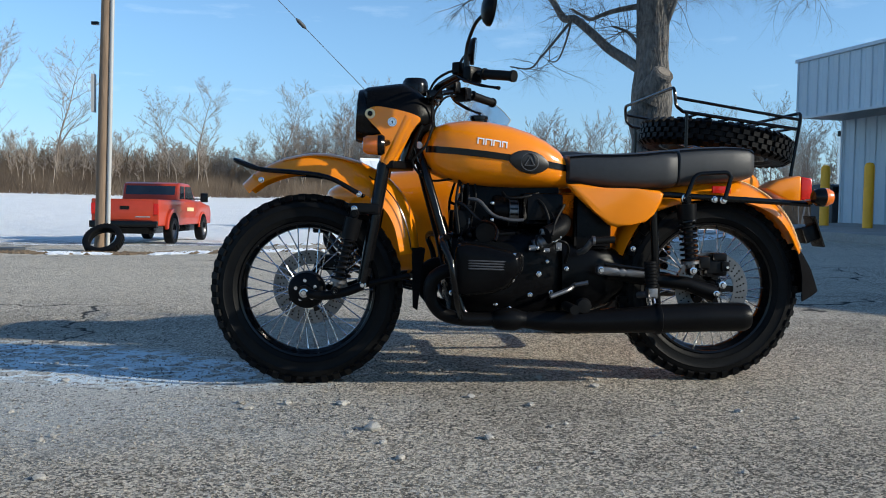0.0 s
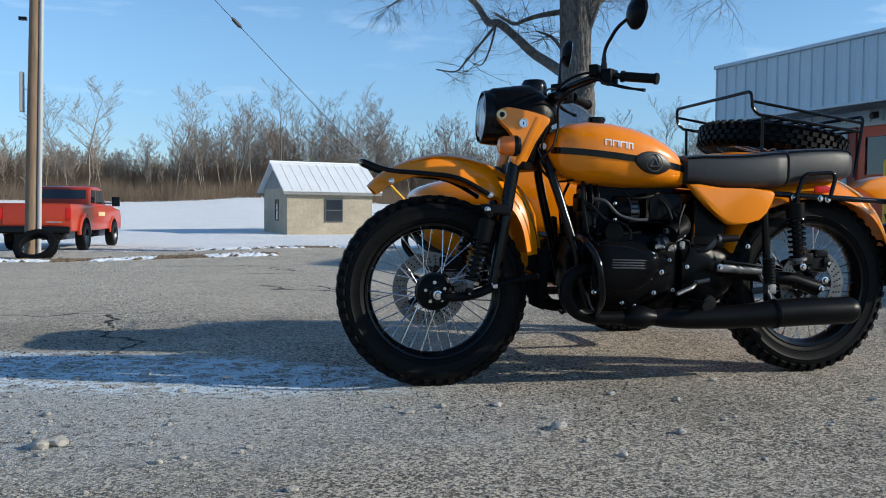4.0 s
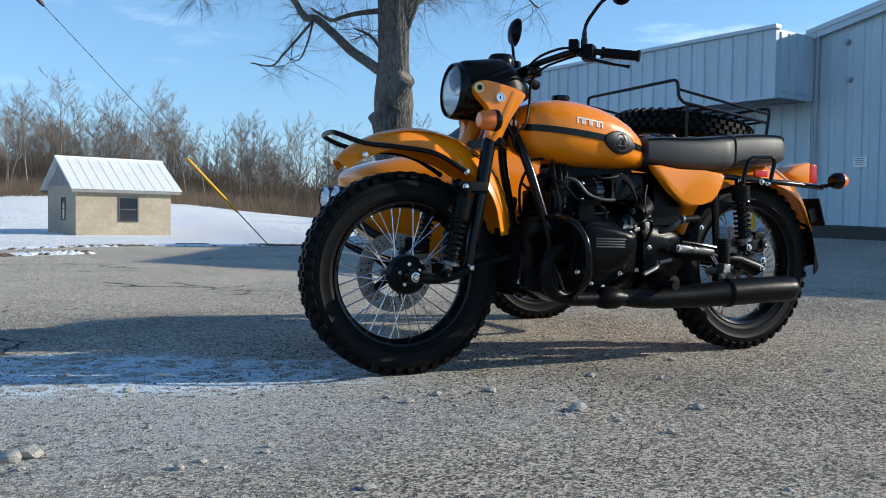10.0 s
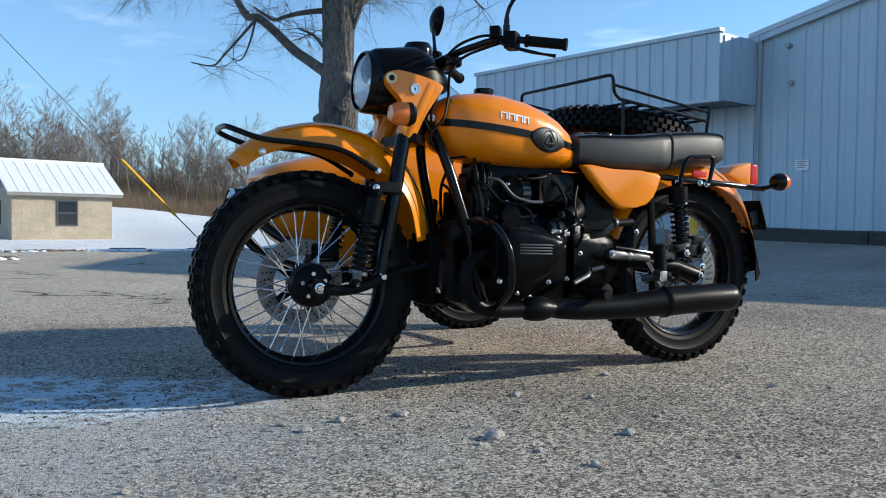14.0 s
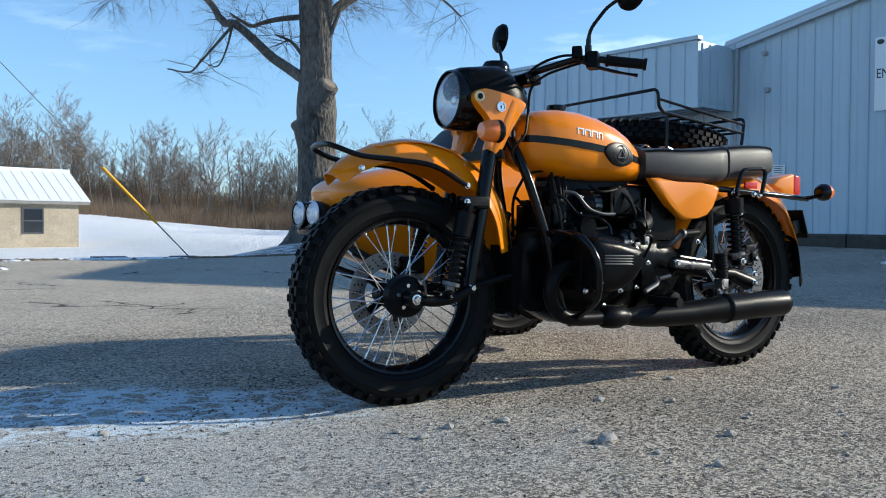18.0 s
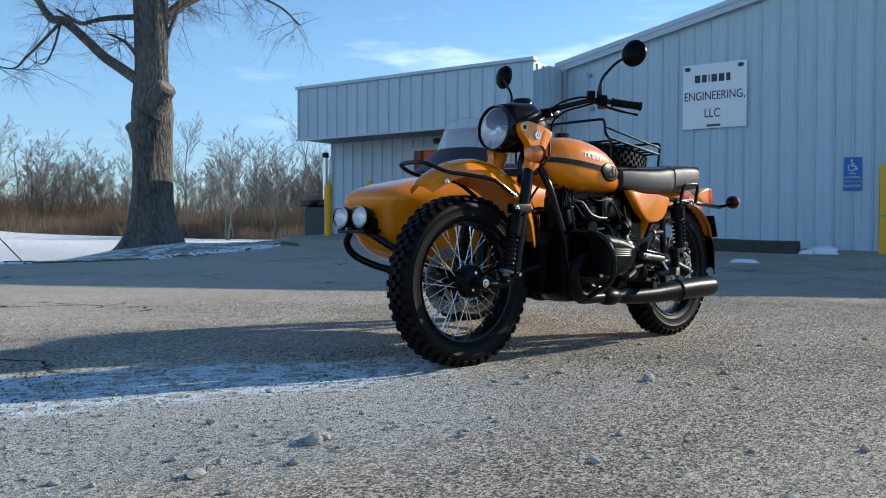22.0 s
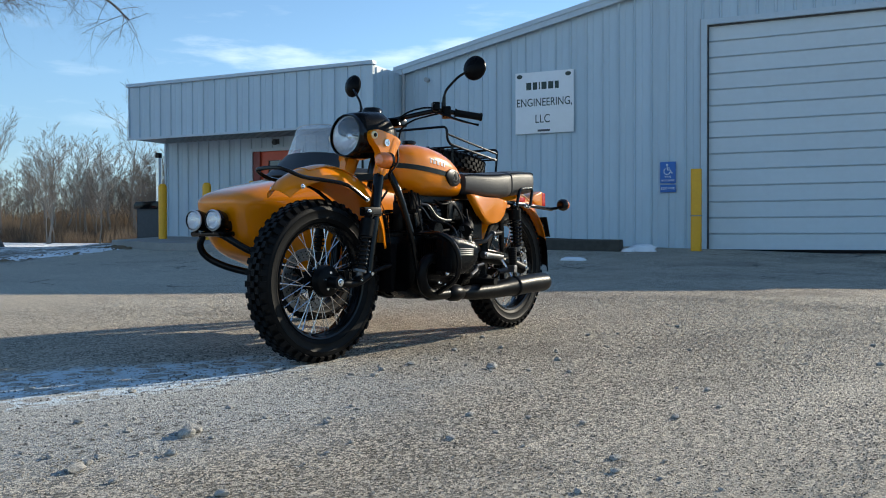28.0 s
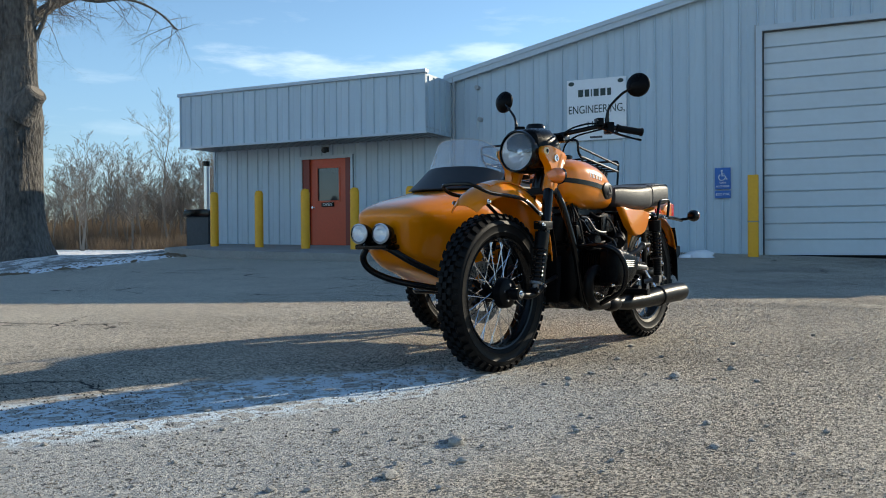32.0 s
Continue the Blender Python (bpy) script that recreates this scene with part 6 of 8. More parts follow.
        box(bm, -0.1955, -0.1925, s * 0.134 - 0.0008, s * 0.134 + 0.0008, 0.932, 0.943)
        lathe(bm, [(0.0, s * 0.0048), (0.003, s * 0.0048), (0.003, 0)], 8, "y", (-0.194, s * 0.130, 0.938))
        part("keyhole", bm, M_BLACK, w)
        if s > 0:
            continue
        # front indicators
        i = part("front_indicator", B(), M_AMBER, b, "amber round indicator on black stalk")
        i.matrix_basis = Matrix.Translation((-0.258, s * 0.175, 0.854))
        bm = B()
        lathe(bm, [(0, -0.038), (0.024, -0.034), (0.033, -0.02), (0.035, 0.012), (0.035, 0.02)], 22, "x")
        part("lens", bm, M_AMBER, i)
        bm = B()
        lathe(bm, [(0.036, 0.016), (0.037, 0.03), (0.03, 0.04), (0.0, 0.044)], 22, "x")
        tube(bm, [(0.03, 0, 0), (0.045, -s * 0.03, 0.01), (0.055, -s * 0.08, 0.015)], 0.011, 8)
        part("housing", bm, M_BLACK, i)


def make_bars(b):
    bm = B()
    half = [(-0.045, 0.0, 1.062), (-0.045, -0.06, 1.062), (-0.03, -0.12, 1.072), (0.035, -0.215, 1.096), (0.07, -0.25, 1.098), (0.112, -0.275, 1.09), (0.20, -0.355, 1.073)]
    right = [(x, -y, z) for x, y, z in half[1:]]
    tube(bm, bend(right[::-1] + half, 0.04), 0.011, 10)
    part("handlebar", bm, M_BLACK, b, "black handlebar")
    for s in (-1, 1):
        bm = B()
        d = Vector((0.105, s * 0.095, -0.02)).normalized()
        g0 = Vector((0.112, s * 0.275, 1.09))
        tube(bm, [g0, g0 + d * 0.008, g0 + d * 0.0085, g0 + d * 0.118, g0 + d * 0.119, g0 + d * 0.128], [0.02, 0.02, 0.0165, 0.0165, 0.02, 0.019], 16)
        part("grip", bm, M_RUBBER, b, "black rubber grip")
        bm = B()
        c = Vector((0.075, s * 0.255, 1.092))
        m = Matrix.Translation(c) @ Matrix.Rotation(s * radians(-43), 4, "Z") @ Matrix.Rotation(0, 4, "X")
        box(bm, -0.02, 0.02, -0.03, 0.03, -0.03, 0.024, 0.008, Matrix.Translation(c) @ Matrix.Rotation(s * radians(46), 4, "Z"))
        part("switch_box", bm, M_PLASTIC, b)
        bm = B()
        box(bm, -0.016, 0.016, -0.026, 0.026, -0.012, 0.03, 0.006, Matrix.Translation((0.035, s * 0.225, 1.104)) @ Matrix.Rotation(s * radians(40), 4, "Z"))
        part("brake_reservoir", bm, M_PLASTIC, b)
        bm = B()
        tube(bm, curve([(0.03, s * 0.245, 1.085), (0.05, s * 0.285, 1.066), (0.10, s * 0.335, 1.044), (0.155, s * 0.378, 1.03)], 5), [0.008] * 11 + [0.007, 0.006, 0.006, 0.007, 0.009], 8, flat=0.7)
        part("lever", bm, M_BLACK, b)
        mir = part("mirror", B(), M_BLACK, b, "round black mirror on a bent stalk")
        bm = B()
        tube(bm, bend([(0.055, s * 0.255, 1.09), (0.052, s * 0.262, 1.18), (0.075, s * 0.325, 1.245), (0.10, s * 0.36, 1.268)], 0.03), [0.0085, 0.0085] + [0.006] * 10, 8)
        lathe(bm, [(0, 0), (0.011, 0), (0.011, 0.03), (0.0, 0.03)], 10, "z", (0.055, s * 0.256, 1.105))
        part("stalk", bm, M_BLACK, mir)
        bm = B()
        lathe(bm, [(0.0, -0.03), (0.02, -0.028), (0.045, -0.018), (0.056, -0.004), (0.056, 0.006), (0.05, 0.008), (0.0, 0.008)], 30, "x")
        hd = part("mirror_head", bm, M_PLASTIC, mir)
        hd.matrix_basis = Matrix.Translation((0.122, s * 0.382, 1.283)) @ Matrix.Rotation(radians(-8 * s), 4, "Z") @ Matrix.Rotation(radians(6), 4, "Y")
        bm = B()
        lathe(bm, [(0.0, 0.009), (0.05, 0.009), (0.051, 0.0085)], 30, "x")
        gl = part("mirror_glass", bm, M_MIRROR, mir)
        gl.matrix_basis = hd.matrix_basis.copy()
    bm = B()
    box(bm, -0.075, -0.015, -0.10, 0.10, 1.025, 1.06, 0.01)
    part("fork_yoke", bm, M_BLACK, b)
    bm = B()
    tube(bm, [(-0.05, 0, 1.04), (-0.068, 0, 1.0), (-0.07, 0, 0.995), (-0.135, 0, 0.815), (-0.14, 0, 0.80), (-0.145, 0, 0.785)], [0.02, 0.02, 0.033, 0.033, 0.026, 0.026], 18)
    part("steering_neck", bm, M_BLACK, b, "black steering neck")
    bm = B()
    prism(bm, [(-0.235, -0.125), (-0.19, -0.135), (-0.12, -0.05), (-0.115, 0.05), (-0.19, 0.135), (-0.235, 0.125), (-0.20, 0.0)], "z", 0.775, 0.805, 0.006)
    part("lower_yoke", bm, M_MATT, b)
    bm = B()
    lathe(bm, [(0.0, -0.012), (0.007, -0.012), (0.0075, -0.006), (0.012, -0.005), (0.0135, 0.0)], 18, "y", (-0.098, -0.046, 0.865))
    part("steering_damper_bolt", bm, M_WHITE, b)
    runs = [
        [(0.03, -0.225, 1.107), (0.0, -0.185, 1.108), (-0.04, -0.13, 1.09), (-0.062, -0.085, 1.06), (-0.068, -0.06, 1.03)],
        [(0.045, -0.235, 1.083), (0.01, -0.195, 1.070), (-0.03, -0.14, 1.05), (-0.055, -0.095, 1.01), (-0.05, -0.07, 0.93)],
        [(0.04, 0.225, 1.107), (0.0, 0.185, 1.108), (-0.04, 0.13, 1.09), (-0.06, 0.07, 1.03)],
        [(0.045, 0.235, 1.083), (0.0, 0.18, 1.065), (-0.04, 0.1, 1.0), (-0.04, 0.05, 0.93)],
    ]
    runs += [
        [(-0.068, -0.06, 1.03), (-0.085, -0.075, 0.95), (-0.11, -0.07, 0.86), (-0.07, -0.055, 0.79), (0.02, -0.05, 0.76)],
        [(-0.05, -0.07, 0.93), (-0.075, -0.09, 0.86), (-0.12, -0.085, 0.80), (-0.06, -0.07, 0.74), (0.05, -0.05, 0.75)],
    ]
    for r in runs:
        bm = B()
        tube(bm, curve(r, 6), 0.0045, 6)
        part("control_cable", bm, M_RUBBER, b)


TANK = [(-0.092, 0.03, 0.835, 0.885), (-0.08, 0.065, 0.80, 0.908), (-0.05, 0.103, 0.765, 0.932), (0.0, 0.128, 0.743, 0.95), (0.07, 0.146, 0.726, 0.96), (0.15, 0.153, 0.719, 0.957), (0.23, 0.152, 0.717, 0.943), (0.30, 0.143, 0.716, 0.922), (0.36, 0.128, 0.717, 0.894), (0.41, 0.108, 0.720, 0.86), (0.445, 0.082, 0.722, 0.82), (0.462, 0.045, 0.735, 0.785)]


def tank_side(x, z, p=2.7):
    for a, c in zip(TANK, TANK[1:]):
        if a[0] <= x <= c[0]:
            f = (x - a[0]) / (c[0] - a[0])
            hy, z0, z1 = [a[i] + (c[i] - a[i]) * f for i in (1, 2, 3)]
            return super_y(z, (z0 + z1) / 2, hy, (z1 - z0) / 2, p)
    return 0.05


def make_tank(b):
    t = part("fuel_tank", B(), M_ORANGE, b, "orange teardrop fuel tank")
    bm = B()
    cols = list(zip(*TANK))
    xs = []
    for a, c in zip(TANK, TANK[1:]):
        for k in range(3):
            f = k / 3
            xs.append([a[i] + (c[i] - a[i]) * f for i in range(4)])
    xs.append(list(TANK[-1]))
    loft(bm, [oval(x, 0, (z0 + z1) / 2, hy, (z1 - z0) / 2, 2.7, 36) for x, hy, z0, z1 in xs])
    part("tank_shell", bm, M_ORANGE, t, sharp=60)
    for s in (-1, 1):
        bm = B()
        rows = []
        n = 30
        for i in range(n + 1):
            x = -0.078 + (0.452 + 0.078) * i / n
            zc = 0.850 - 0.117 * (x + 0.078) + 0.006 * math.sin(math.pi * i / n)
            row = []
            for dz, o in ((0.0125, -0.002), (0.011, 0.004), (-0.011, 0.004), (-0.0125, -0.002)):
                z = zc + dz
                row.append((x, s * (tank_side(x, z) + o), z))
            rows.append(row)
        loft(bm, rows)
        part("side_stripe", bm, M_BLACK, t, "black stripe along the tank")
        bm = B()
        rows = []
        m = 26
        for ring, o in ((1.0, -0.004), (0.97, 0.009), (0.85, 0.012), (0.0, 0.013)):
            row = []
            for j in range(m):
                a = 2 * math.pi * j / m
                dx = 0.076 * ring * math.cos(a)
                dz = 0.041 * ring * math.sin(a) * (1 - 0.25 * abs(math.cos(a)) ** 3)
                x, z = 0.285 + dx, 0.808 + dz - dx * 0.12
                row.append((x, s * (tank_side(x, z) + o), z))
            rows.append(row)
        loft(bm, rows, caps=False)
        bmesh.ops.remove_doubles(bm, verts=bm.verts, dist=1e-5)
        e = part("tank_badge", bm, M_BADGE, t, "dark oval badge")
        bm = B()
        cy = s * (tank_side(0.285, 0.808) + 0.014)
        tube(bm, [(0.285 + 0.031 * math.cos(q), cy, 0.808 + 0.031 * math.sin(q)) for q in [2 * math.pi * k / 28 for k in range(28)]], 0.0022, 5, closed=True)
        for q in (0, 1, 2):
            aa = radians(90 + 120 * q)
            tube(bm, [(0.285 + 0.02 * math.cos(aa), cy, 0.805 + 0.02 * math.sin(aa)), (0.285 + 0.02 * math.cos(aa + 2.09), cy, 0.805 + 0.02 * math.sin(aa + 2.09))], 0.0026, 5)
        part("badge_relief", bm, M_GREY, e)
        # the brand's lettering as slanted bars
        x = 0.098
        bars = B()
        for w in (0.024, 0.024, 0.027, 0.019):
            for dx, ww, lo, hi in ((0, 0.0042, 0, 0.023), (w - 0.0042, 0.0042, 0, 0.023), (0.003, w - 0.006, 0.0185, 0.023)):
                pts = []
                for px, pz in ((x + dx, lo), (x + dx + ww, lo), (x + dx + ww + 0.002, hi), (x + dx + 0.002, hi)):
                    zz = 0.868 + pz - (px - 0.098) * 0.13
                    pts.append((px, zz))
                vs = [bars.verts.new((px, s * (tank_side(px, zz) + 0.0022), zz)) for px, zz in pts]
                v2 = [bars.verts.new((px, s * (tank_side(px, zz) - 0.002), zz)) for px, zz in pts]
                bars.faces.new(vs)
                for k in range(4):
                    bars.faces.new((vs[k], vs[(k + 1) % 4], v2[(k + 1) % 4], v2[k]))
            x += w + 0.004
        part("lettering_bars", bars, M_WHITE, t, "pale raised lettering bars", smooth=False)
    bm = B()
    lathe(bm, [(0.036, -0.02), (0.036, 0.0), (0.030, 0.004), (0.030, 0.012), (0.034, 0.014), (0.034, 0.024), (0.03, 0.028), (0, 0.029)], 28, "z", (0.122, 0, 0.953))
    part("filler_cap", bm, M_BLACK, t, "black filler cap")


def make_seat(b):
    s = part("seat", B(), M_VINYL, b, "dark grey two-part vinyl seat")
    for nm, secs in (("rider_seat", ((0.428, 0.085, 0.745, 0.825), (0.44, 0.115, 0.735, 0.842), (0.50, 0.128, 0.725, 0.848), (0.60, 0.145, 0.718, 0.850), (0.70, 0.153, 0.718, 0.856), (0.78, 0.153, 0.722, 0.866), (0.825, 0.150, 0.728, 0.868), (0.829, 0.145, 0.732, 0.862))),
                     ("pillion_seat", ((0.831, 0.145, 0.734, 0.864), (0.836, 0.151, 0.730, 0.872), (0.92, 0.150, 0.742, 0.880), (1.03, 0.142, 0.752, 0.886), (1.10, 0.128, 0.760, 0.884), (1.128, 0.112, 0.770, 0.872), (1.138, 0.09, 0.785, 0.855)))):
        bm = B()
        loft(bm, [oval(x, 0, (z0 + z1) / 2, hy, (z1 - z0) / 2, 4.2, 32) for x, hy, z0, z1 in secs])
        part(nm, bm, M_VINYL, s, sharp=50)
        bm = B()
        for q in (-1, 1):
            bm = B()
            tube(bm, curve([(x, q * hy * 0.93, z1 - 0.012) for x, hy, z0, z1 in secs[1:-1]], 4), 0.0035, 6)
            part("piping", bm, M_BLACK, s)
    for q in (-1, 1):
        bm = B()
        prism(bm, [(0.425, 0.732), (0.47, 0.735), (0.56, 0.722), (0.68, 0.722), (0.762, 0.716), (0.778, 0.704), (0.768, 0.672), (0.745, 0.63), (0.715, 0.603), (0.66, 0.592), (0.61, 0.583), (0.578, 0.590), (0.52, 0.64), (0.46, 0.69)], "y", q * 0.118, q * 0.158, 0.014)
        part("side_cover", bm, M_ORANGE, b, "orange side cover")


def make_rear(b):
    make_wheel(b, RW, "rear_wheel", 0, True)
    path = [(0.625, 0.485), (0.645, 0.55), (0.685, 0.63), (0.745, 0.695), (0.83, 0.745), (0.93, 0.772), (1.03, 0.778), (1.12, 0.762), (1.20, 0.722), (1.27, 0.665), (1.32, 0.595), (1.358, 0.505)]
    f = part("rear_mudguard", arch(path, [0.07, 0.085, 0.098, 0.10, 0.098, 0.09, 0.085], [0.03, 0.04, 0.075, 0.09, 0.08, 0.05, 0.035], n=15), M_ORANGE, b, "orange rear mudguard with pinstripes")
    for y in (-0.052, -0.044, 0.044, 0.052):
        bm = B()
        tube(bm, curve([(1.0, y, 0.771), (1.10, y, 0.761), (1.19, y, 0.722), (1.262, y, 0.666), (1.31, y, 0.60), (1.35, y, 0.508)], 5), 0.0022, 5)
        part("pinstripe", bm, M_CREAM, f)
    bm = arch([(1.346, 0.53), (1.38, 0.49), (1.418, 0.43), (1.448, 0.352)], 0.086, [0.04, 0.06, 0.085, 0.11], n=13, thick=0.005, power=1.6)
    part("rear_mud_flap", bm, M_FLAP, b, "black rubber mud flap")
    bm = B()
    box(bm, -0.006, 0.0, -0.045, 0.045, -0.062, 0.062, 0.002, Matrix.Translation((1.428, 0.0, 0.577)) @ Matrix.Rotation(radians(-20), 4, "Y"))
    box(bm, -0.06, -0.005, -0.03, 0.03, -0.03, 0.03, 0.004, Matrix.Translation((1.428, 0.0, 0.577)) @ Matrix.Rotation(radians(-20), 4, "Y"))
    part("plate_holder", bm, M_PLASTIC, b, "black plate holder")
    # tail lamp housing
    bm = B()
    prism(bm, [(1.205, 0.735), (1.255, 0.765), (1.335, 0.785), (1.345, 0.782), (1.345, 0.69), (1.30, 0.685)], "y", -0.05, 0.05, 0.01)
    part("tail_housing", bm, M_ORANGE, b, "orange tail lamp housing")
    bm = B()
    prism(bm, [(1.345, 0.782), (1.388, 0.776), (1.39, 0.70), (1.345, 0.692)], "y", -0.046, 0.046, 0.006)
    part("tail_lamp", bm, M_RED, b, "red tail lamp")
    bm = B()
    prism(bm, [(0.975, 0.712), (1.045, 0.712), (1.045, 0.738), (0.975, 0.738)], "y", -0.106, -0.098, 0.002)
    part("side_reflector", bm, M_RED, b, "red side reflector")
    for s in (-1, 1):
        bm = B()
        tube(bm, bend([(0.62, s * 0.13, 0.60), (0.76, s * 0.135, 0.705), (0.87, s * 0.145, 0.698), (1.10, s * 0.142, 0.688), (1.345, s * 0.11, 0.678)], 0.04), 0.011, 10)
        part("rear_frame_rail", bm, M_BLACK, b)
        bm = B()
        tube(bm, bend([(0.855, s * 0.165, 0.692), (0.888, s * 0.165, 0.778), (1.005, s * 0.165, 0.786), (1.02, s * 0.165, 0.77), (0.998, s * 0.165, 0.688)], 0.025), 0.008, 10)
        part("grab_handle", bm, M_BLACK, b, "black tubular grab handle")
        for x, z, r in ((0.858, 0.69, 0.011), (0.965, 0.688, 0.008), (0.998, 0.686, 0.009)):
            bolt(b, x, s * 0.155, z, r, s)
        make_shock(b, (0.862, s * 0.145, 0.685), (0.886, s * 0.145, 0.428), 0.031, 0.28)
        bm = B()
        tube(bm, [(0.592, s * 0.10, 0.42), (0.74, s * 0.115, 0.395), (0.88, s * 0.12, 0.38), (0.985, s * 0.115, 0.345)], [0.03, 0.026, 0.026, 0.032], 14)
        part("swingarm", bm, M_MATT, b)
        bm = B()
        tube(bm, [(0.745, s * 0.13, 0.685), (0.76, s * 0.13, 0.46), (0.775, s * 0.12, 0.27)], 0.014, 10)
        part("rear_down_tube", bm, M_BLACK, b)
        if s < 0:
            i = part("rear_indicator", B(), M_AMBER, b, "amber rear indicator in black housing")
            i.matrix_basis = Matrix.Translation((1.355, s * 0.18, 0.703))
            bm = B()
            lathe(bm, [(0.034, 0.0), (0.033, 0.018), (0.026, 0.034), (0, 0.04)], 22, "x")
            part("lens", bm, M_AMBER, i)
            bm = B()
            lathe(bm, [(0.0, -0.036), (0.022, -0.033), (0.033, -0.018), (0.035, 0.004)], 22, "x")
            tube(bm, [(-0.01, 0, -0.01), (-0.02, -s * 0.04, -0.02), (-0.02, -s * 0.10, -0.022)], 0.0085, 8)
            part("housing", bm, M_BLACK, i)
        # pillion pegs
        bm = B()
        tube(bm, [(0.715, s * 0.225, 0.375), (0.708, s * 0.225, 0.465)], 0.021, 14)
        for k in range(7):
            lathe(bm, [(0.021, -0.003), (0.024, 0), (0.021, 0.003)], 14, "z", (0.714 - 0.0009 * k, s * 0.225, 0.387 + k * 0.0118))
        part("pillion_peg", bm, M_RUBBER, b, "folded black rubber foot peg")
        bm = B()
        box(bm, 0.70, 0.735, s * 0.22 - 0.02, s * 0.22 + 0.02, 0.335, 0.372, 0.006)
        tube(bm, [(0.717, s * 0.21, 0.35), (0.69, s * 0.16, 0.34)], 0.012, 8)
        part("peg_bracket", bm, M_ALU, b)
    # brake caliper, hub hardware and linkage on the near side
    bm = B()
    box(bm, 0.955, 1.045, -0.10, -0.05, 0.405, 0.47, 0.012)
    box(bm, 0.93, 0.975, -0.11, -0.08, 0.43, 0.48, 0.008)
    box(bm, 0.985, 1.04, -0.105, -0.07, 0.462, 0.492, 0.006)
    box(bm, 1.02, 1.05, -0.108, -0.07, 0.425, 0.46, 0.005)
    part("rear_caliper", bm, M_MATT, b)
    bm = B()
    loft(bm, [oval(x, -0.15, z, 0.016, h, 4, 16) for x, z, h in ((0.537, 0.428, 0.010), (0.545, 0.428, 0.018), (0.61, 0.422, 0.016), (0.613, 0.422, 0.012), (0.62, 0.421, 0.012), (0.623, 0.421, 0.016), (0.635, 0.42, 0.016), (0.638, 0.42, 0.012), (0.645, 0.419, 0.012), (0.648, 0.419, 0.015), (0.68, 0.416, 0.014), (0.72, 0.412, 0.012))])
    part("brake_linkage", bm, M_ALU, b)
    bm = B()
    tube(bm, curve([(0.56, -0.165, 0.452), (0.66, -0.16, 0.44), (0.74, -0.15, 0.43)], 4), 0.006, 8)
    part("brake_rod", bm, M_BLACK, b)
    bm = B()
    tube(bm, [(0.875, -0.13, 0.372), (0.88, -0.13, 0.371), (0.985, -0.13, 0.352), (0.99, -0.13, 0.351)], [0.008, 0.013, 0.013, 0.008], 12)
    part("brake_linkage", bm, M_ALU, b)
    for x, y, z, r in ((0.55, -0.166, 0.428, 0.011), (1.04, -0.105, 0.44, 0.009), (1.02, -0.12, 0.375, 0.012), (0.985, -0.15, 0.345, 0.010), (0.885, -0.178, 0.43, 0.011), (0.67, -0.15, 0.505, 0.008)):
        bolt(b, x, y, z, r * 0.8)
    bm = B()
    lathe(bm, [(0, 0.13), (0.06, 0.13), (0.085, 0.11), (0.095, 0.07), (0.06, 0.04), (0, 0.04)], 26, "y", RW)
    part("final_drive", bm, M_ENGINE, b)


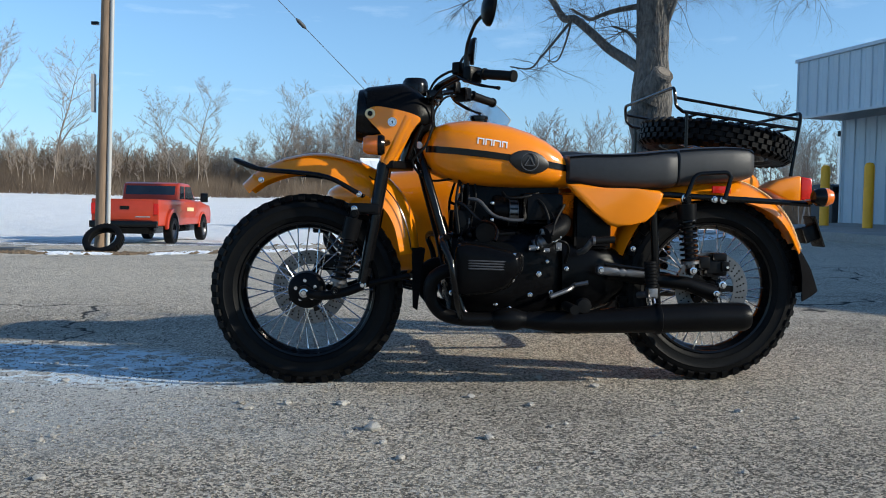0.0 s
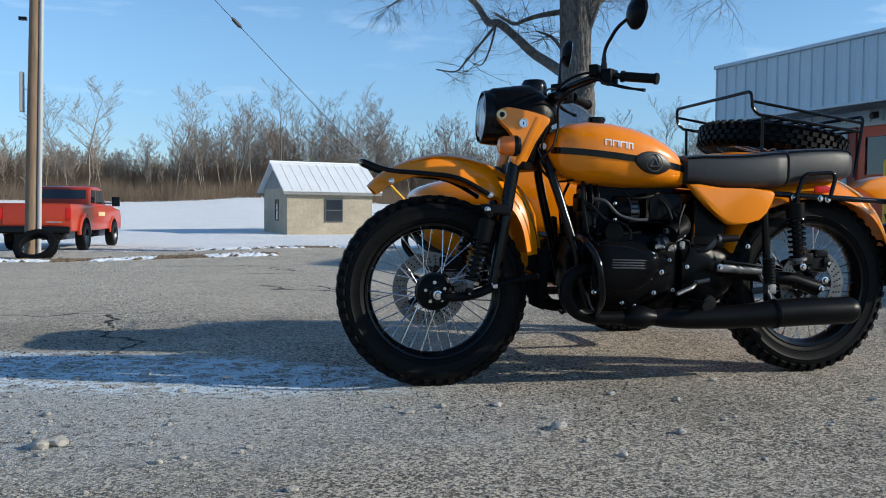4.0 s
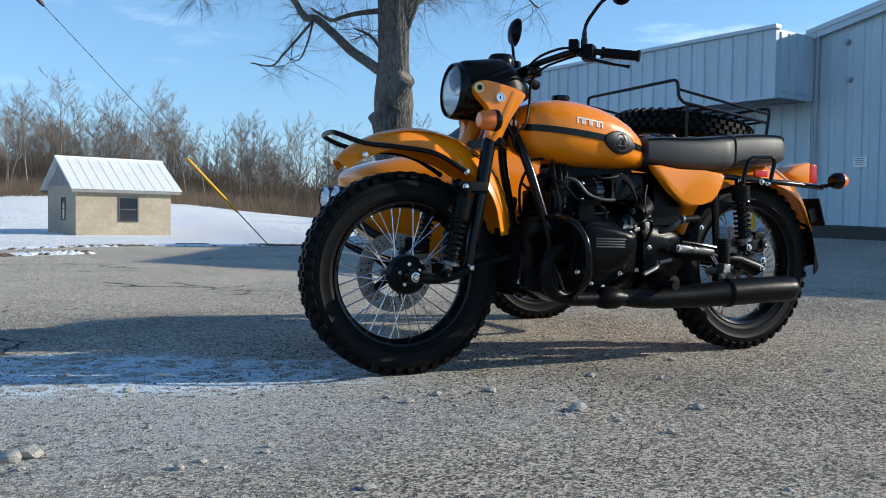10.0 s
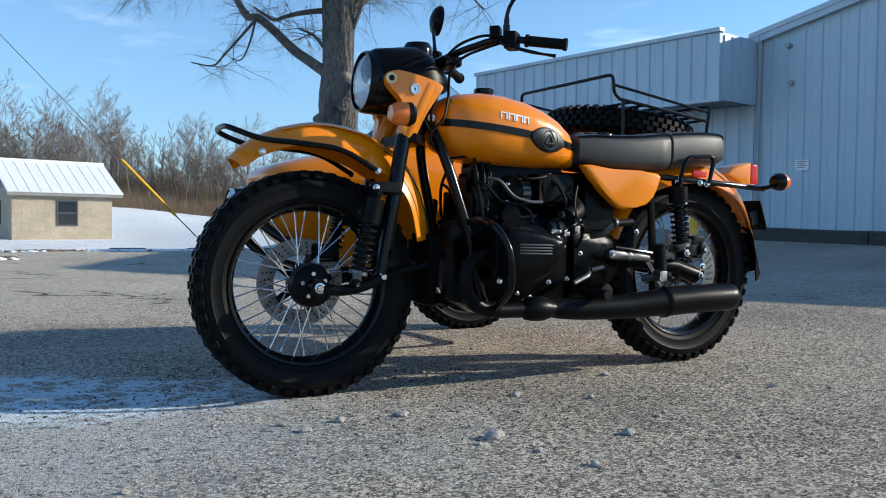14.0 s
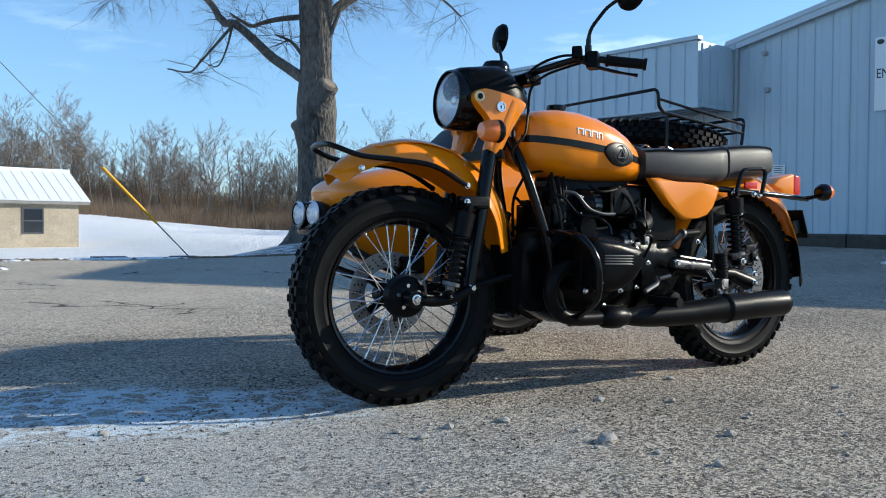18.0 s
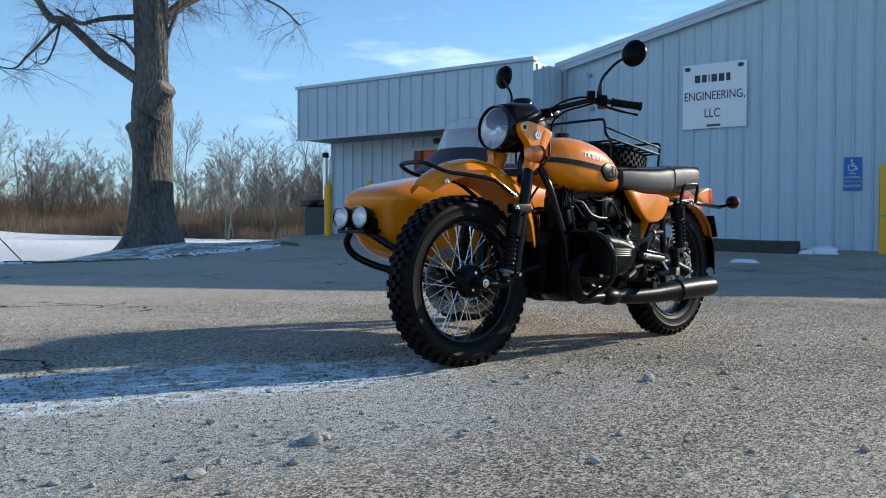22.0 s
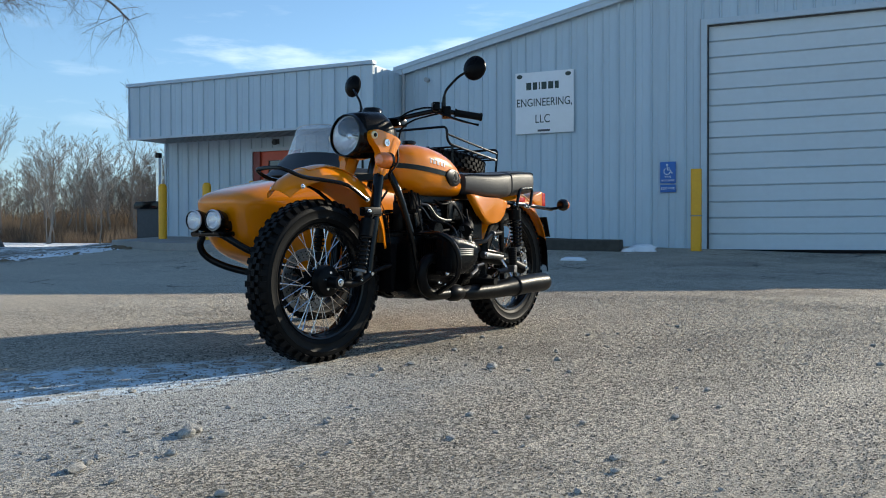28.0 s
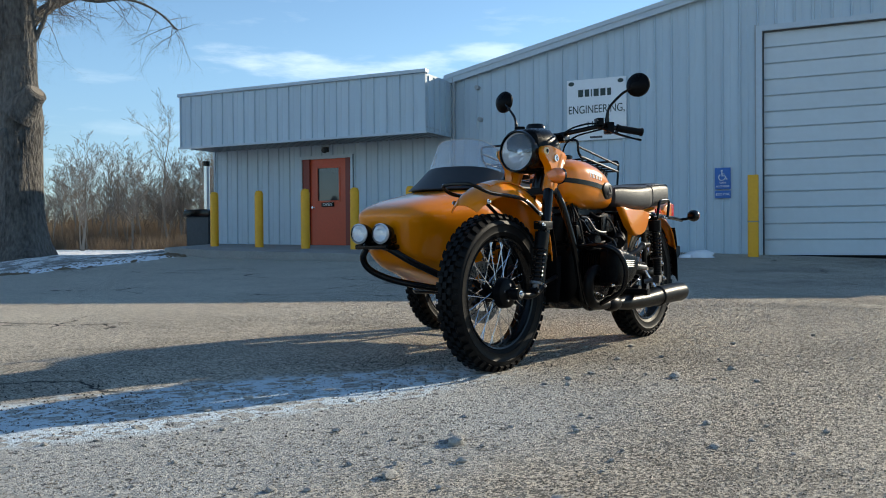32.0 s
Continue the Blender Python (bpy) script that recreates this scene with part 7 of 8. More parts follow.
def make_engine(b):
    e = part("engine", B(), M_ENGINE, b, "black flat-twin engine with bright fittings")
    bm = B()
    loft(bm, [oval(x, 0, zc, hy, hz, 3.4, 28) for x, hy, zc, hz in ((0.0, 0.075, 0.42, 0.10), (0.02, 0.115, 0.41, 0.145), (0.10, 0.135, 0.40, 0.175), (0.28, 0.135, 0.40, 0.178), (0.36, 0.12, 0.41, 0.17), (0.42, 0.10, 0.41, 0.15))])
    part("crankcase", bm, M_ENGINE, e)
    bm = B()
    loft(bm, [oval(x, 0, zc, hy, hz, 3.2, 24) for x, hy, zc, hz in ((0.42, 0.12, 0.40, 0.15), (0.52, 0.12, 0.40, 0.14), (0.60, 0.10, 0.40, 0.115), (0.66, 0.07, 0.41, 0.08))])
    part("gearbox", bm, M_ENGINE, e)
    for s in (-1, 1):
        bm = B()
        lathe(bm, [(0.0, s * 0.12), (0.082, s * 0.12), (0.082, s * 0.25), (0.0, s * 0.25)], 30, "y", (0.16, 0, 0.425))
        part("cylinder", bm, M_ENGINE, e)
        for k in range(9):
            y = s * (0.132 + k * 0.0125)
            bm = B()
            prism(bm, [(0.135 + 0.108 * math.copysign(abs(math.cos(a)) ** 0.6, math.cos(a)), 0.435 + 0.092 * math.copysign(abs(math.sin(a)) ** 0.6, math.sin(a))) for a in [2 * math.pi * j / 24 for j in range(24)]], "y", y - 0.0018, y + 0.0018)
            part("cooling_fin", bm, M_ENGINE, e)
        out = [(-0.006, 0.365), (0.0, 0.50), (0.02, 0.527), (0.09, 0.523), (0.16, 0.509), (0.218, 0.493), (0.234, 0.480), (0.236, 0.432), (0.212, 0.402), (0.186, 0.372), (0.12, 0.347), (0.02, 0.343)]
        ring = [(p.x, p.z) for p in curve([(x, 0, z) for x, z in out + out[:1]], 3)[:-1]]
        cx, cz = 0.115, 0.437
        bm = B()
        loft(bm, [[(cx + dx + (x - cx) * kx, s * y, cz + dz + (z - cz) * kz) for x, z in ring] for y, kx, kz, dx, dz in ((0.235, 1.0, 1.0, 0.02, 0), (0.275, 1.0, 1.0, 0.012, 0), (0.277, 0.975, 0.97, 0.012, 0), (0.312, 0.95, 0.94, 0.004, 0), (0.330, 0.90, 0.86, 0, 0), (0.338, 0.80, 0.72, 0, 0), (0.340, 0.5, 0.4, 0, 0))])
        cov = part("rocker_cover", bm, M_ENGINE, e, "black ribbed rocker cover", sharp=35)
        for k in range(4):
            bm = B()
            z = 0.438 + k * 0.0088
            tube(bm, [(0.052, s * 0.3375, z + 0.002), (0.06, s * 0.3405, z + 0.002), (0.15, s * 0.3405, z), (0.196, s * 0.334, z - 0.001), (0.215, s * 0.322, z - 0.001)], 0.003, 6)
            part("rib", bm, M_RIB, cov)
        for x, z, y in ((0.05, 0.497, 0.326), (0.208, 0.484, 0.318), (0.187, 0.404, 0.318), (0.205, 0.402, 0.305), (-0.0, 0.356, 0.31)):
            bolt(cov, x, s * y, z, 0.006, s)
        # exhaust header and pipe
        bm = B()
        tube(bm, curve([(0.075, s * 0.215, 0.41), (0.0, s * 0.22, 0.425), (-0.055, s * 0.22, 0.395), (-0.062, s * 0.215, 0.33), (-0.02, s * 0.21, 0.275), (0.06, s * 0.205, 0.256), (0.20, s * 0.2, 0.255)], 6), 0.024, 14)
        part("exhaust_header", bm, M_MATT, b, "black exhaust header pipe")
        bm = B()
        tube(bm, [(0.155, s * 0.2, 0.255), (0.17, s * 0.2, 0.255), (0.20, s * 0.2, 0.255), (0.235, s * 0.2, 0.254), (0.255, s * 0.2, 0.253), (0.275, s * 0.2, 0.252)], [0.026, 0.036, 0.04, 0.04, 0.032, 0.028], 16)
        part("exhaust_joint", bm, M_MATT, b)
        # intake: throttle body, hoses
        q = Matrix.Translation((0.30, s * 0.195, 0.53)) @ Matrix.Rotation(radians(-20), 4, "Y")
        bm = B()
        lathe(bm, [(0.0, -0.05), (0.02, -0.05), (0.02, -0.03), (0.031, -0.03), (0.031, -0.024), (0.024, -0.022), (0.024, 0.03), (0.03, 0.032), (0.03, 0.045), (0.0, 0.045)], 18, "x")
        bmesh.ops.transform(bm, matrix=q, verts=bm.verts)
        tb = part("throttle_body", bm, M_ALU, e, "bright aluminium throttle body")
        tb.matrix_basis = Matrix.Translation((0.055, -s * 0.06, 0))
        bm = B()
        lathe(bm, [(0.0, s * 0.036), (0.019, s * 0.034), (0.021, s * 0.03), (0.021, s * 0.012), (0.0, s * 0.012)], 16, "y", (0.322, s * 0.197, 0.545))
        part("throttle_pulley", bm, M_STEEL, tb)
        for dx, dz, w, h in ((0.245, 0.505, 0.026, 0.02), (0.285, 0.562, 0.03, 0.022), (0.338, 0.510, 0.022, 0.03), (0.295, 0.497, 0.024, 0.016)):
            bm = B()
            box(bm, dx - w / 2, dx + w / 2, s * 0.222 - 0.012, s * 0.222 + 0.01, dz - h / 2, dz + h / 2, 0.004)
            part("throttle_fitting", bm, M_ALU, tb)
        for pts, r in (([(0.30, 0.218, 0.555), (0.318, 0.228, 0.575), (0.325, 0.222, 0.60), (0.315, 0.20, 0.63)], 0.0045), ([(0.335, 0.225, 0.53), (0.362, 0.228, 0.525), (0.378, 0.21, 0.50), (0.375, 0.18, 0.45)], 0.005), ([(0.26, 0.228, 0.512), (0.255, 0.232, 0.53), (0.27, 0.226, 0.552), (0.30, 0.22, 0.56)], 0.0035), ([(0.33, 0.228, 0.555), (0.35, 0.232, 0.58), (0.345, 0.2, 0.62), (0.335, 0.15, 0.64)], 0.0035)):
            bm = B()
            tube(bm, curve([(x, s * y, z) for x, y, z in pts], 4), r, 6)
            part("fuel_line", bm, M_RUBBER, tb)
        for x, y, z in ((0.262, 0.236, 0.505), (0.315, 0.236, 0.53), (0.342, 0.236, 0.545), (0.288, 0.232, 0.57), (0.335, 0.234, 0.505)):
            bolt(tb, x, s * y, z, 0.004, s)
        bm = B()
        tube(bm, curve([(0.345, s * 0.175, 0.55), (0.40, s * 0.15, 0.575), (0.42, s * 0.10, 0.60)], 5), 0.032, 14)
        part("intake_hose", bm, M_RUBBER, e)
        bm = B()
        box(bm, 0.025, 0.085, s * 0.08 - 0.028, s * 0.08 + 0.022, 0.545, 0.635, 0.008)
        box(bm, 0.045, 0.088, s * 0.08 - 0.02, s * 0.08 + 0.024, 0.635, 0.652, 0.004)
        ib = part("ignition_box", bm, M_PLASTIC, e)
        bm = B()
        box(bm, 0.066, 0.084, s * 0.105 - 0.003, s * 0.105 + 0.002, 0.565, 0.605, 0.001)
        part("label_plate", bm, M_GREY, ib)
        for x, z in ((0.045, 0.53), (0.10, 0.525), (0.125, 0.56), (0.075, 0.548)):
            bm = B()
            lathe(bm, [(0, s * 0.02), (0.007, s * 0.018), (0.011, s * 0.008), (0.011, 0), (0, 0)], 12, "y", (x, s * 0.15, z))
            tube(bm, curve([(x, s * 0.155, z), (x + 0.006, s * 0.13, z + 0.03), (x + 0.02, s * 0.05, z + 0.05)], 4), 0.004, 6)
            part("hose_union", bm, M_MATT, e)
        bm = B()
        tube(bm, bend([(0.03, s * 0.12, 0.665), (0.055, s * 0.13, 0.655), (0.112, s * 0.135, 0.598), (0.155, s * 0.19, 0.590), (0.165, s * 0.235, 0.56), (0.152, s * 0.255, 0.53)], 0.02), 0.0055, 8)
        part("plug_lead", bm, M_BLACK, e)
        bm = B()
        tube(bm, curve([(0.42, s * 0.13, 0.66), (0.38, s * 0.17, 0.60), (0.36, s * 0.21, 0.55)], 5), 0.005, 6)
        part("hose", bm, M_RUBBER, e)
        bm = B()
        tube(bm, curve([(0.05, s * 0.06, 0.76), (0.03, s * 0.12, 0.66), (0.04, s * 0.14, 0.55)], 5), 0.0055, 6)
        part("hose", bm, M_RUBBER, e)
        # crash bar and frame tubes
        bm = B()
        tube(bm, curve([(0.0, s * 0.13, 0.535), (-0.03, s * 0.24, 0.54), (-0.035, s * 0.335, 0.52), (-0.012, s * 0.37, 0.465), (0.0, s * 0.375, 0.40), (0.015, s * 0.345, 0.33), (0.035, s * 0.25, 0.275), (0.06, s * 0.16, 0.235)], 6), 0.0115, 10)
        part("crash_bar", bm, M_BLACK, b, "black crash bar round the cylinder")
        bm = B()
        tube(bm, bend([(-0.105, s * 0.03, 0.86), (-0.07, s * 0.085, 0.74), (0.0, s * 0.12, 0.50), (0.03, s * 0.125, 0.36), (0.07, s * 0.125, 0.235), (0.62, s * 0.125, 0.235), (0.775, s * 0.12, 0.27)], 0.06), 0.0165, 12)
        part("frame_tube", bm, M_BLACK, b, "black frame tube")
        # rider peg, kick lever
        bm = B()
        tube(bm, [(0.425, s * 0.16, 0.30), (0.425, s * 0.30, 0.30)], 0.017, 12)
        part("rider_peg", bm, M_RUBBER, b)
        for x, z, r in ((0.30, 0.335, 0.012), (0.175, 0.30, 0.010), (0.225, 0.288, 0.009), (0.33, 0.41, 0.013), (0.375, 0.345, 0.010), (0.36, 0.455, 0.009), (0.43, 0.43, 0.011)):
            bolt(e, x, s * 0.142, z, r * 0.5, s)
    bm = B()
    lathe(bm, [(0, -0.075), (0.03, -0.075), (0.034, -0.068), (0.056, -0.064), (0.06, -0.056), (0.06, -0.012), (0.052, -0.010), (0.052, 0.03), (0.058, 0.032), (0.058, 0.07), (0, 0.07)], 28, "x", (0.235, -0.035, 0.632))
    alt = part("alternator", bm, M_ENGINE, e, "black alternator with bright slotted drum")
    bm = B()
    lathe(bm, [(0.053, -0.008), (0.056, -0.006), (0.056, 0.026), (0.053, 0.028)], 28, "x", (0.235, -0.035, 0.632))
    part("stator_ring", bm, M_ALU, alt)
    for k in range(18):
        bm = B()
        box(bm, -0.004, 0.024, -0.0035, 0.0035, 0.054, 0.060, 0.0, Matrix.Translation((0.235, -0.035, 0.632)) @ Matrix.Rotation(2 * math.pi * k / 18, 4, "X"))
        part("slot", bm, M_BLACK, alt, smooth=False)
    for x, z, q in ((0.165, 0.66, 0.0045), (0.165, 0.60, 0.0045), (0.30, 0.66, 0.005)):
        bolt(alt, x, -0.09, z, q)
    bm = B()
    tube(bm, bend([(0.075, -0.11, 0.675), (0.11, -0.125, 0.672), (0.16, -0.135, 0.615), (0.225, -0.14, 0.600), (0.27, -0.14, 0.602)], 0.025), 0.0065, 10)
    part("breather_pipe", bm, M_RIB, e, "bent dark steel breather pipe")
    for pts, q in (([(0.30, -0.10, 0.69), (0.34, -0.13, 0.66), (0.36, -0.15, 0.60), (0.35, -0.16, 0.56)], 0.006), ([(0.20, -0.09, 0.70), (0.22, -0.12, 0.68), (0.28, -0.12, 0.685), (0.33, -0.10, 0.70)], 0.005), ([(0.05, -0.10, 0.55), (0.10, -0.13, 0.57), (0.17, -0.14, 0.55), (0.24, -0.15, 0.555)], 0.006)):
        bm = B()
        tube(bm, curve(pts, 5), q, 8)
        part("hose", bm, M_RUBBER, e)
    bm = B()
    box(bm, 0.27, 0.42, -0.12, 0.12, 0.585, 0.70, 0.018)
    part("air_box", bm, M_PLASTIC, e)
    bm = B()
    box(bm, 0.045, 0.12, -0.045, 0.045, 0.50, 0.70, 0.02)
    box(bm, 0.0, 0.11, -0.07, 0.07, 0.51, 0.55, 0.012)
    wb = part("front_cover", bm, M_PLASTIC, e)
    for y in (-0.045, -0.06):
        for k in range(3):
            bm = B()
            tube(bm, curve([(0.05 + 0.025 * k, y, 0.76), (0.055 + 0.025 * k, y - 0.02, 0.67), (0.04 + 0.025 * k, y - 0.015, 0.58), (0.05 + 0.025 * k, y - 0.03, 0.50)], 4), 0.004 + 0.001 * (k % 2), 6)
            part("wiring_loom", bm, M_RUBBER, wb)
    bm = B()
    box(bm, 0.06, 0.42, -0.05, 0.05, 0.56, 0.735, 0.02)
    part("top_cover", bm, M_PLASTIC, e)
    bm = B()
    lathe(bm, [(0, -0.17), (0.035, -0.17), (0.038, -0.16), (0.038, -0.10)], 20, "y", (0.13, 0, 0.555))
    part("oil_filler", bm, M_ENGINE, e)
    bm = B()
    box(bm, 0.46, 0.60, -0.11, 0.11, 0.50, 0.71, 0.012)
    part("battery_box", bm, M_PLASTIC, b)
    bm = B()
    tube(bm, bend([(0.47, -0.15, 0.49), (0.478, -0.21, 0.50), (0.495, -0.235, 0.535)], 0.02), 0.011, 10)
    tube(bm, [(0.495, -0.235, 0.535), (0.505, -0.235, 0.535)], 0.017, 12)
    part("kick_arm", bm, M_ALU, b, "bright kick-start arm")
    bm = B()
    tube(bm, [(0.505, -0.235, 0.535), (0.575, -0.235, 0.54)], 0.0125, 12)
    bm2 = bm
    part("kick_rubber", bm2, M_RUBBER, b)
    bm = B()
    tube(bm, bend([(0.46, -0.15, 0.375), (0.43, -0.19, 0.36), (0.36, -0.20, 0.335)], 0.02), 0.0085, 8)
    tube(bm, [(0.455, -0.17, 0.375), (0.50, -0.18, 0.385)], 0.008, 8)
    part("gear_pedal", bm, M_ALU, b)
    bm = B()
    lathe(bm, [(0, -0.02), (0.025, -0.016), (0.03, 0), (0.025, 0.016), (0, 0.02)], 18, "y", (0.475, -0.215, 0.305))
    tube(bm, [(0.475, -0.2, 0.305), (0.475, -0.14, 0.31)], 0.012, 8)
    part("heel_pad", bm, M_RUBBER, b)
    # muffler on the near side, twin on the far side joined
    bm = B()
    tube(bm, [(0.26, -0.2, 0.252), (0.32, -0.2, 0.25), (0.40, -0.202, 0.248), (0.55, -0.205, 0.250), (0.70, -0.208, 0.258), (0.735, -0.21, 0.260)], [0.027, 0.034, 0.038, 0.042, 0.047, 0.05], 26)
    part("silencer_pipe", bm, M_MATT, b, "tapering matt black exhaust pipe")
    bm = B()
    tube(bm, [(0.728, -0.21, 0.260), (0.738, -0.21, 0.2605), (0.748, -0.21, 0.261), (0.752, -0.21, 0.261), (0.90, -0.212, 0.268), (1.04, -0.212, 0.270), (1.062, -0.212, 0.271), (1.076, -0.212, 0.2715), (1.0765, -0.212, 0.2715), (1.06, -0.212, 0.271)], [0.048, 0.0555, 0.0555, 0.051, 0.0515, 0.052, 0.05, 0.043, 0.03, 0.026], 30)
    part("silencer", bm, M_MATT, b, "matt black silencer")
    bm = B()
    tube(bm, [(0.735, -0.21, 0.30), (0.735, -0.17, 0.36), (0.72, -0.15, 0.40)], 0.007, 8)
    part("silencer_hanger", bm, M_STEEL, b)


def make_motorcycle():
    b = thing("motorcycle", "orange and black retro motorcycle parked on the asphalt", "motorcycle", BIKE)
    make_front(b)
    make_bars(b)
    for o in b.children:
        o.matrix_basis = STEER @ o.matrix_basis
    make_tank(b)
    make_seat(b)
    make_rear(b)
    make_engine(b)
    return b


make_motorcycle()


# ---- sidecar ----
SIDE = 0.72


def make_sidecar():
    c = thing("sidecar", "orange sidecar with windscreen and twin lamps bolted beside the motorcycle", "sidecar", BIKE)
    secs = [(-0.465, 0.08, 0.52, 0.66), (-0.455, 0.135, 0.475, 0.70), (-0.43, 0.175, 0.445, 0.726), (-0.37, 0.215, 0.41, 0.750), (-0.26, 0.250, 0.375, 0.778), (-0.12, 0.280, 0.34, 0.806), (0.05, 0.313, 0.305, 0.838), (0.25, 0.316, 0.30, 0.855), (0.50, 0.316, 0.30, 0.862), (0.74, 0.314, 0.33, 0.88), (0.90, 0.312, 0.44, 0.885), (1.02, 0.308, 0.56, 0.885), (1.14, 0.302, 0.64, 0.883), (1.30, 0.285, 0.69, 0.862), (1.40, 0.25, 0.72, 0.825), (1.45, 0.19, 0.74, 0.79)]
    bm = B()
    P = [curve([(s[0], s[k], 0) for s in secs], 3) for k in (1, 2, 3)]
    loft(bm, [oval(P[0][i].x, SIDE, (P[1][i].y + P[2][i].y) / 2, P[0][i].y, (P[2][i].y - P[1][i].y) / 2, 4.0, 40) for i in range(len(P[0]))])
    for v in bm.verts:
        bow = smooth01((0.15 - v.co.x) / 0.5)
        low = min(max((0.70 - v.co.z) / 0.3, 0.0), 1.0)
        v.co.y = SIDE + (v.co.y - SIDE) * (1 - 0.34 * bow * low)
        v.co.x += 0.09 * bow * low
    part("body", bm, M_ORANGE, c, "orange boat-shaped body", sharp=60)
    # cockpit cover and rim
    bm = B()
    loft(bm, [[(x, SIDE - hy * math.cos(math.pi * j / 16), z + h * math.sin(math.pi * j / 16)) for j in range(17)] for x, hy, z, h in ((0.02, 0.10, 0.83, 0.012), (0.08, 0.22, 0.832, 0.03), (0.20, 0.262, 0.838, 0.055), (0.40, 0.268, 0.845, 0.06), (0.60, 0.262, 0.852, 0.055), (0.75, 0.22, 0.86, 0.04), (0.80, 0.12, 0.868, 0.02))], closed=False, caps=False)
    bmesh.ops.solidify(bm, geom=bm.faces[:], thickness=0.008)
    part("cockpit_cover", bm, M_VINYL, c, "black fabric cockpit cover")
    bm = B()
    tube(bm, [(0.40 + 0.40 * math.copysign(abs(math.cos(a)) ** 0.7, math.cos(a)), SIDE + 0.275 * math.copysign(abs(math.sin(a)) ** 0.7, math.sin(a)), 0.852 + 0.012 * math.cos(a)) for a in [2 * math.pi * k / 40 for k in range(40)]], 0.012, 8, closed=True)
    part("cockpit_rim", bm, M_RUBBER, c)
    # windscreen: curved sheet leaning back
    bm = B()
    rows = []
    for i in range(9):
        f = i / 8
        row = []
        for j in range(21):
            s = -1 + 2 * j / 20
            hy = 0.275 - 0.035 * f ** 2
            x = 0.10 + 0.13 * s * s + 0.09 * f
            zt = 0.855 + (0.265 - 0.10 * abs(s) ** 4) * f
            row.append(bm.verts.new((x, SIDE + s * hy, zt)))
        rows.append(row)
    for a, q in zip(rows, rows[1:]):
        for j in range(20):
            bm.faces.new((a[j], a[j + 1], q[j + 1], q[j]))
    bmesh.ops.recalc_face_normals(bm, faces=bm.faces)
    bmesh.ops.solidify(bm, geom=bm.faces[:], thickness=0.004)
    screen = part("windscreen", bm, M_SCREEN, c, "curved clear windscreen")
    screen.visible_shadow = False
    # thin pale tube paints the bright glint along the clear sheet's edge
    edge = [(0.10 + 0.13 * q * q + 0.09 * f, SIDE + q * (0.275 - 0.035 * f * f), 0.855 + (0.265 - 0.10 * abs(q) ** 4) * f) for q, f in [(-1, k / 8) for k in range(3, 8)] + [(-1 + k / 12, 1.0) for k in range(25)] + [(1, k / 8) for k in range(7, 2, -1)]]
    bm = B()
    tube(bm, edge, 0.0022, 6)
    part("screen_edge", bm, M_CONDUIT, screen, "pale line standing in for the glint along the clear edge")
    bm = B()
    rows = []
    for i in range(5):
        f = -0.06 + 0.48 * i / 4
        out = (1 - i / 4) ** 1.2
        row = []
        for j in range(21):
            s = -1 + 2 * j / 20
            row.append(bm.verts.new((0.088 + 0.13 * s * s + 0.09 * f - 0.13 * out * (1 - 0.5 * s * s), SIDE + s * (0.279 - 0.035 * f * f + 0.02 * out), 0.855 + (0.265 - 0.10 * abs(s) ** 4) * f)))
        rows.append(row)
    for a, q in zip(rows, rows[1:]):
        for j in range(20):
            bm.faces.new((a[j], a[j + 1], q[j + 1], q[j]))
    bmesh.ops.recalc_face_normals(bm, faces=bm.faces)
    bmesh.ops.solidify(bm, geom=bm.faces[:], thickness=0.006)
    part("screen_apron", bm, M_VINYL, c, "black apron at the foot of the windscreen")
    # nose bumper and lamps
    bm = B()
    tube(bm, curve([(0.02, SIDE - 0.28, 0.30), (-0.14, SIDE - 0.275, 0.335), (-0.28, SIDE - 0.23, 0.40), (-0.39, SIDE - 0.15, 0.465), (-0.455, SIDE - 0.075, 0.525), (-0.46, SIDE - 0.03, 0.54)], 6), 0.017, 12)
    part("nose_bar", bm, M_BLACK, c, "black tubular nose bar")
    bm = B()
    tube(bm, curve([(-0.46, SIDE + 0.07, 0.54), (-0.46, SIDE + 0.10, 0.48), (-0.42, SIDE + 0.085, 0.42), (-0.34, SIDE + 0.01, 0.37), (-0.23, SIDE - 0.11, 0.335), (-0.06, SIDE - 0.24, 0.30)], 6), 0.017, 12)
    part("skid_bar", bm, M_BLACK, c)
    bm = B()
    box(bm, -0.515, -0.42, SIDE - 0.105, SIDE + 0.105, 0.525, 0.55, 0.008)
    box(bm, -0.48, -0.42, SIDE - 0.09, SIDE + 0.09, 0.55, 0.60, 0.012)
    part("lamp_bracket", bm, M_BLACK, c)
    for y in (SIDE - 0.065, SIDE + 0.073):
        l = part("driving_lamp", B(), M_BLACK, c, "small round driving lamp with clear lens")
        l.matrix_basis = Matrix.Translation((-0.505, y, 0.602)) @ Matrix.Rotation(radians(4), 4, "Z")
        bm = B()
        lathe(bm, [(0.044, -0.022), (0.049, -0.012), (0.05, 0.01), (0.04, 0.045), (0.0, 0.055)], 26, "x")
        tube(bm, [(0, 0, -0.045), (0, 0, -0.065)], 0.012, 8)
        part("housing", bm, M_BLACK, l)
        bm = B()
        lathe(bm, [(0.045, -0.024), (0.050, -0.018), (0.049, -0.01), (0.040, -0.02)], 28, "x")
        part("bezel", bm, M_CHROME, l)
        bm = B()
        lathe(bm, [(0.043, -0.016), (0.036, -0.002), (0.025, 0.010), (0.012, 0.017), (0.0, 0.018)], 16, "x")
        facet = random.Random(4)
        for v in bm.verts:
            if 0.01 < math.hypot(v.co.y, v.co.z) < 0.04:
                v.co.x += facet.uniform(-0.003, 0.003)
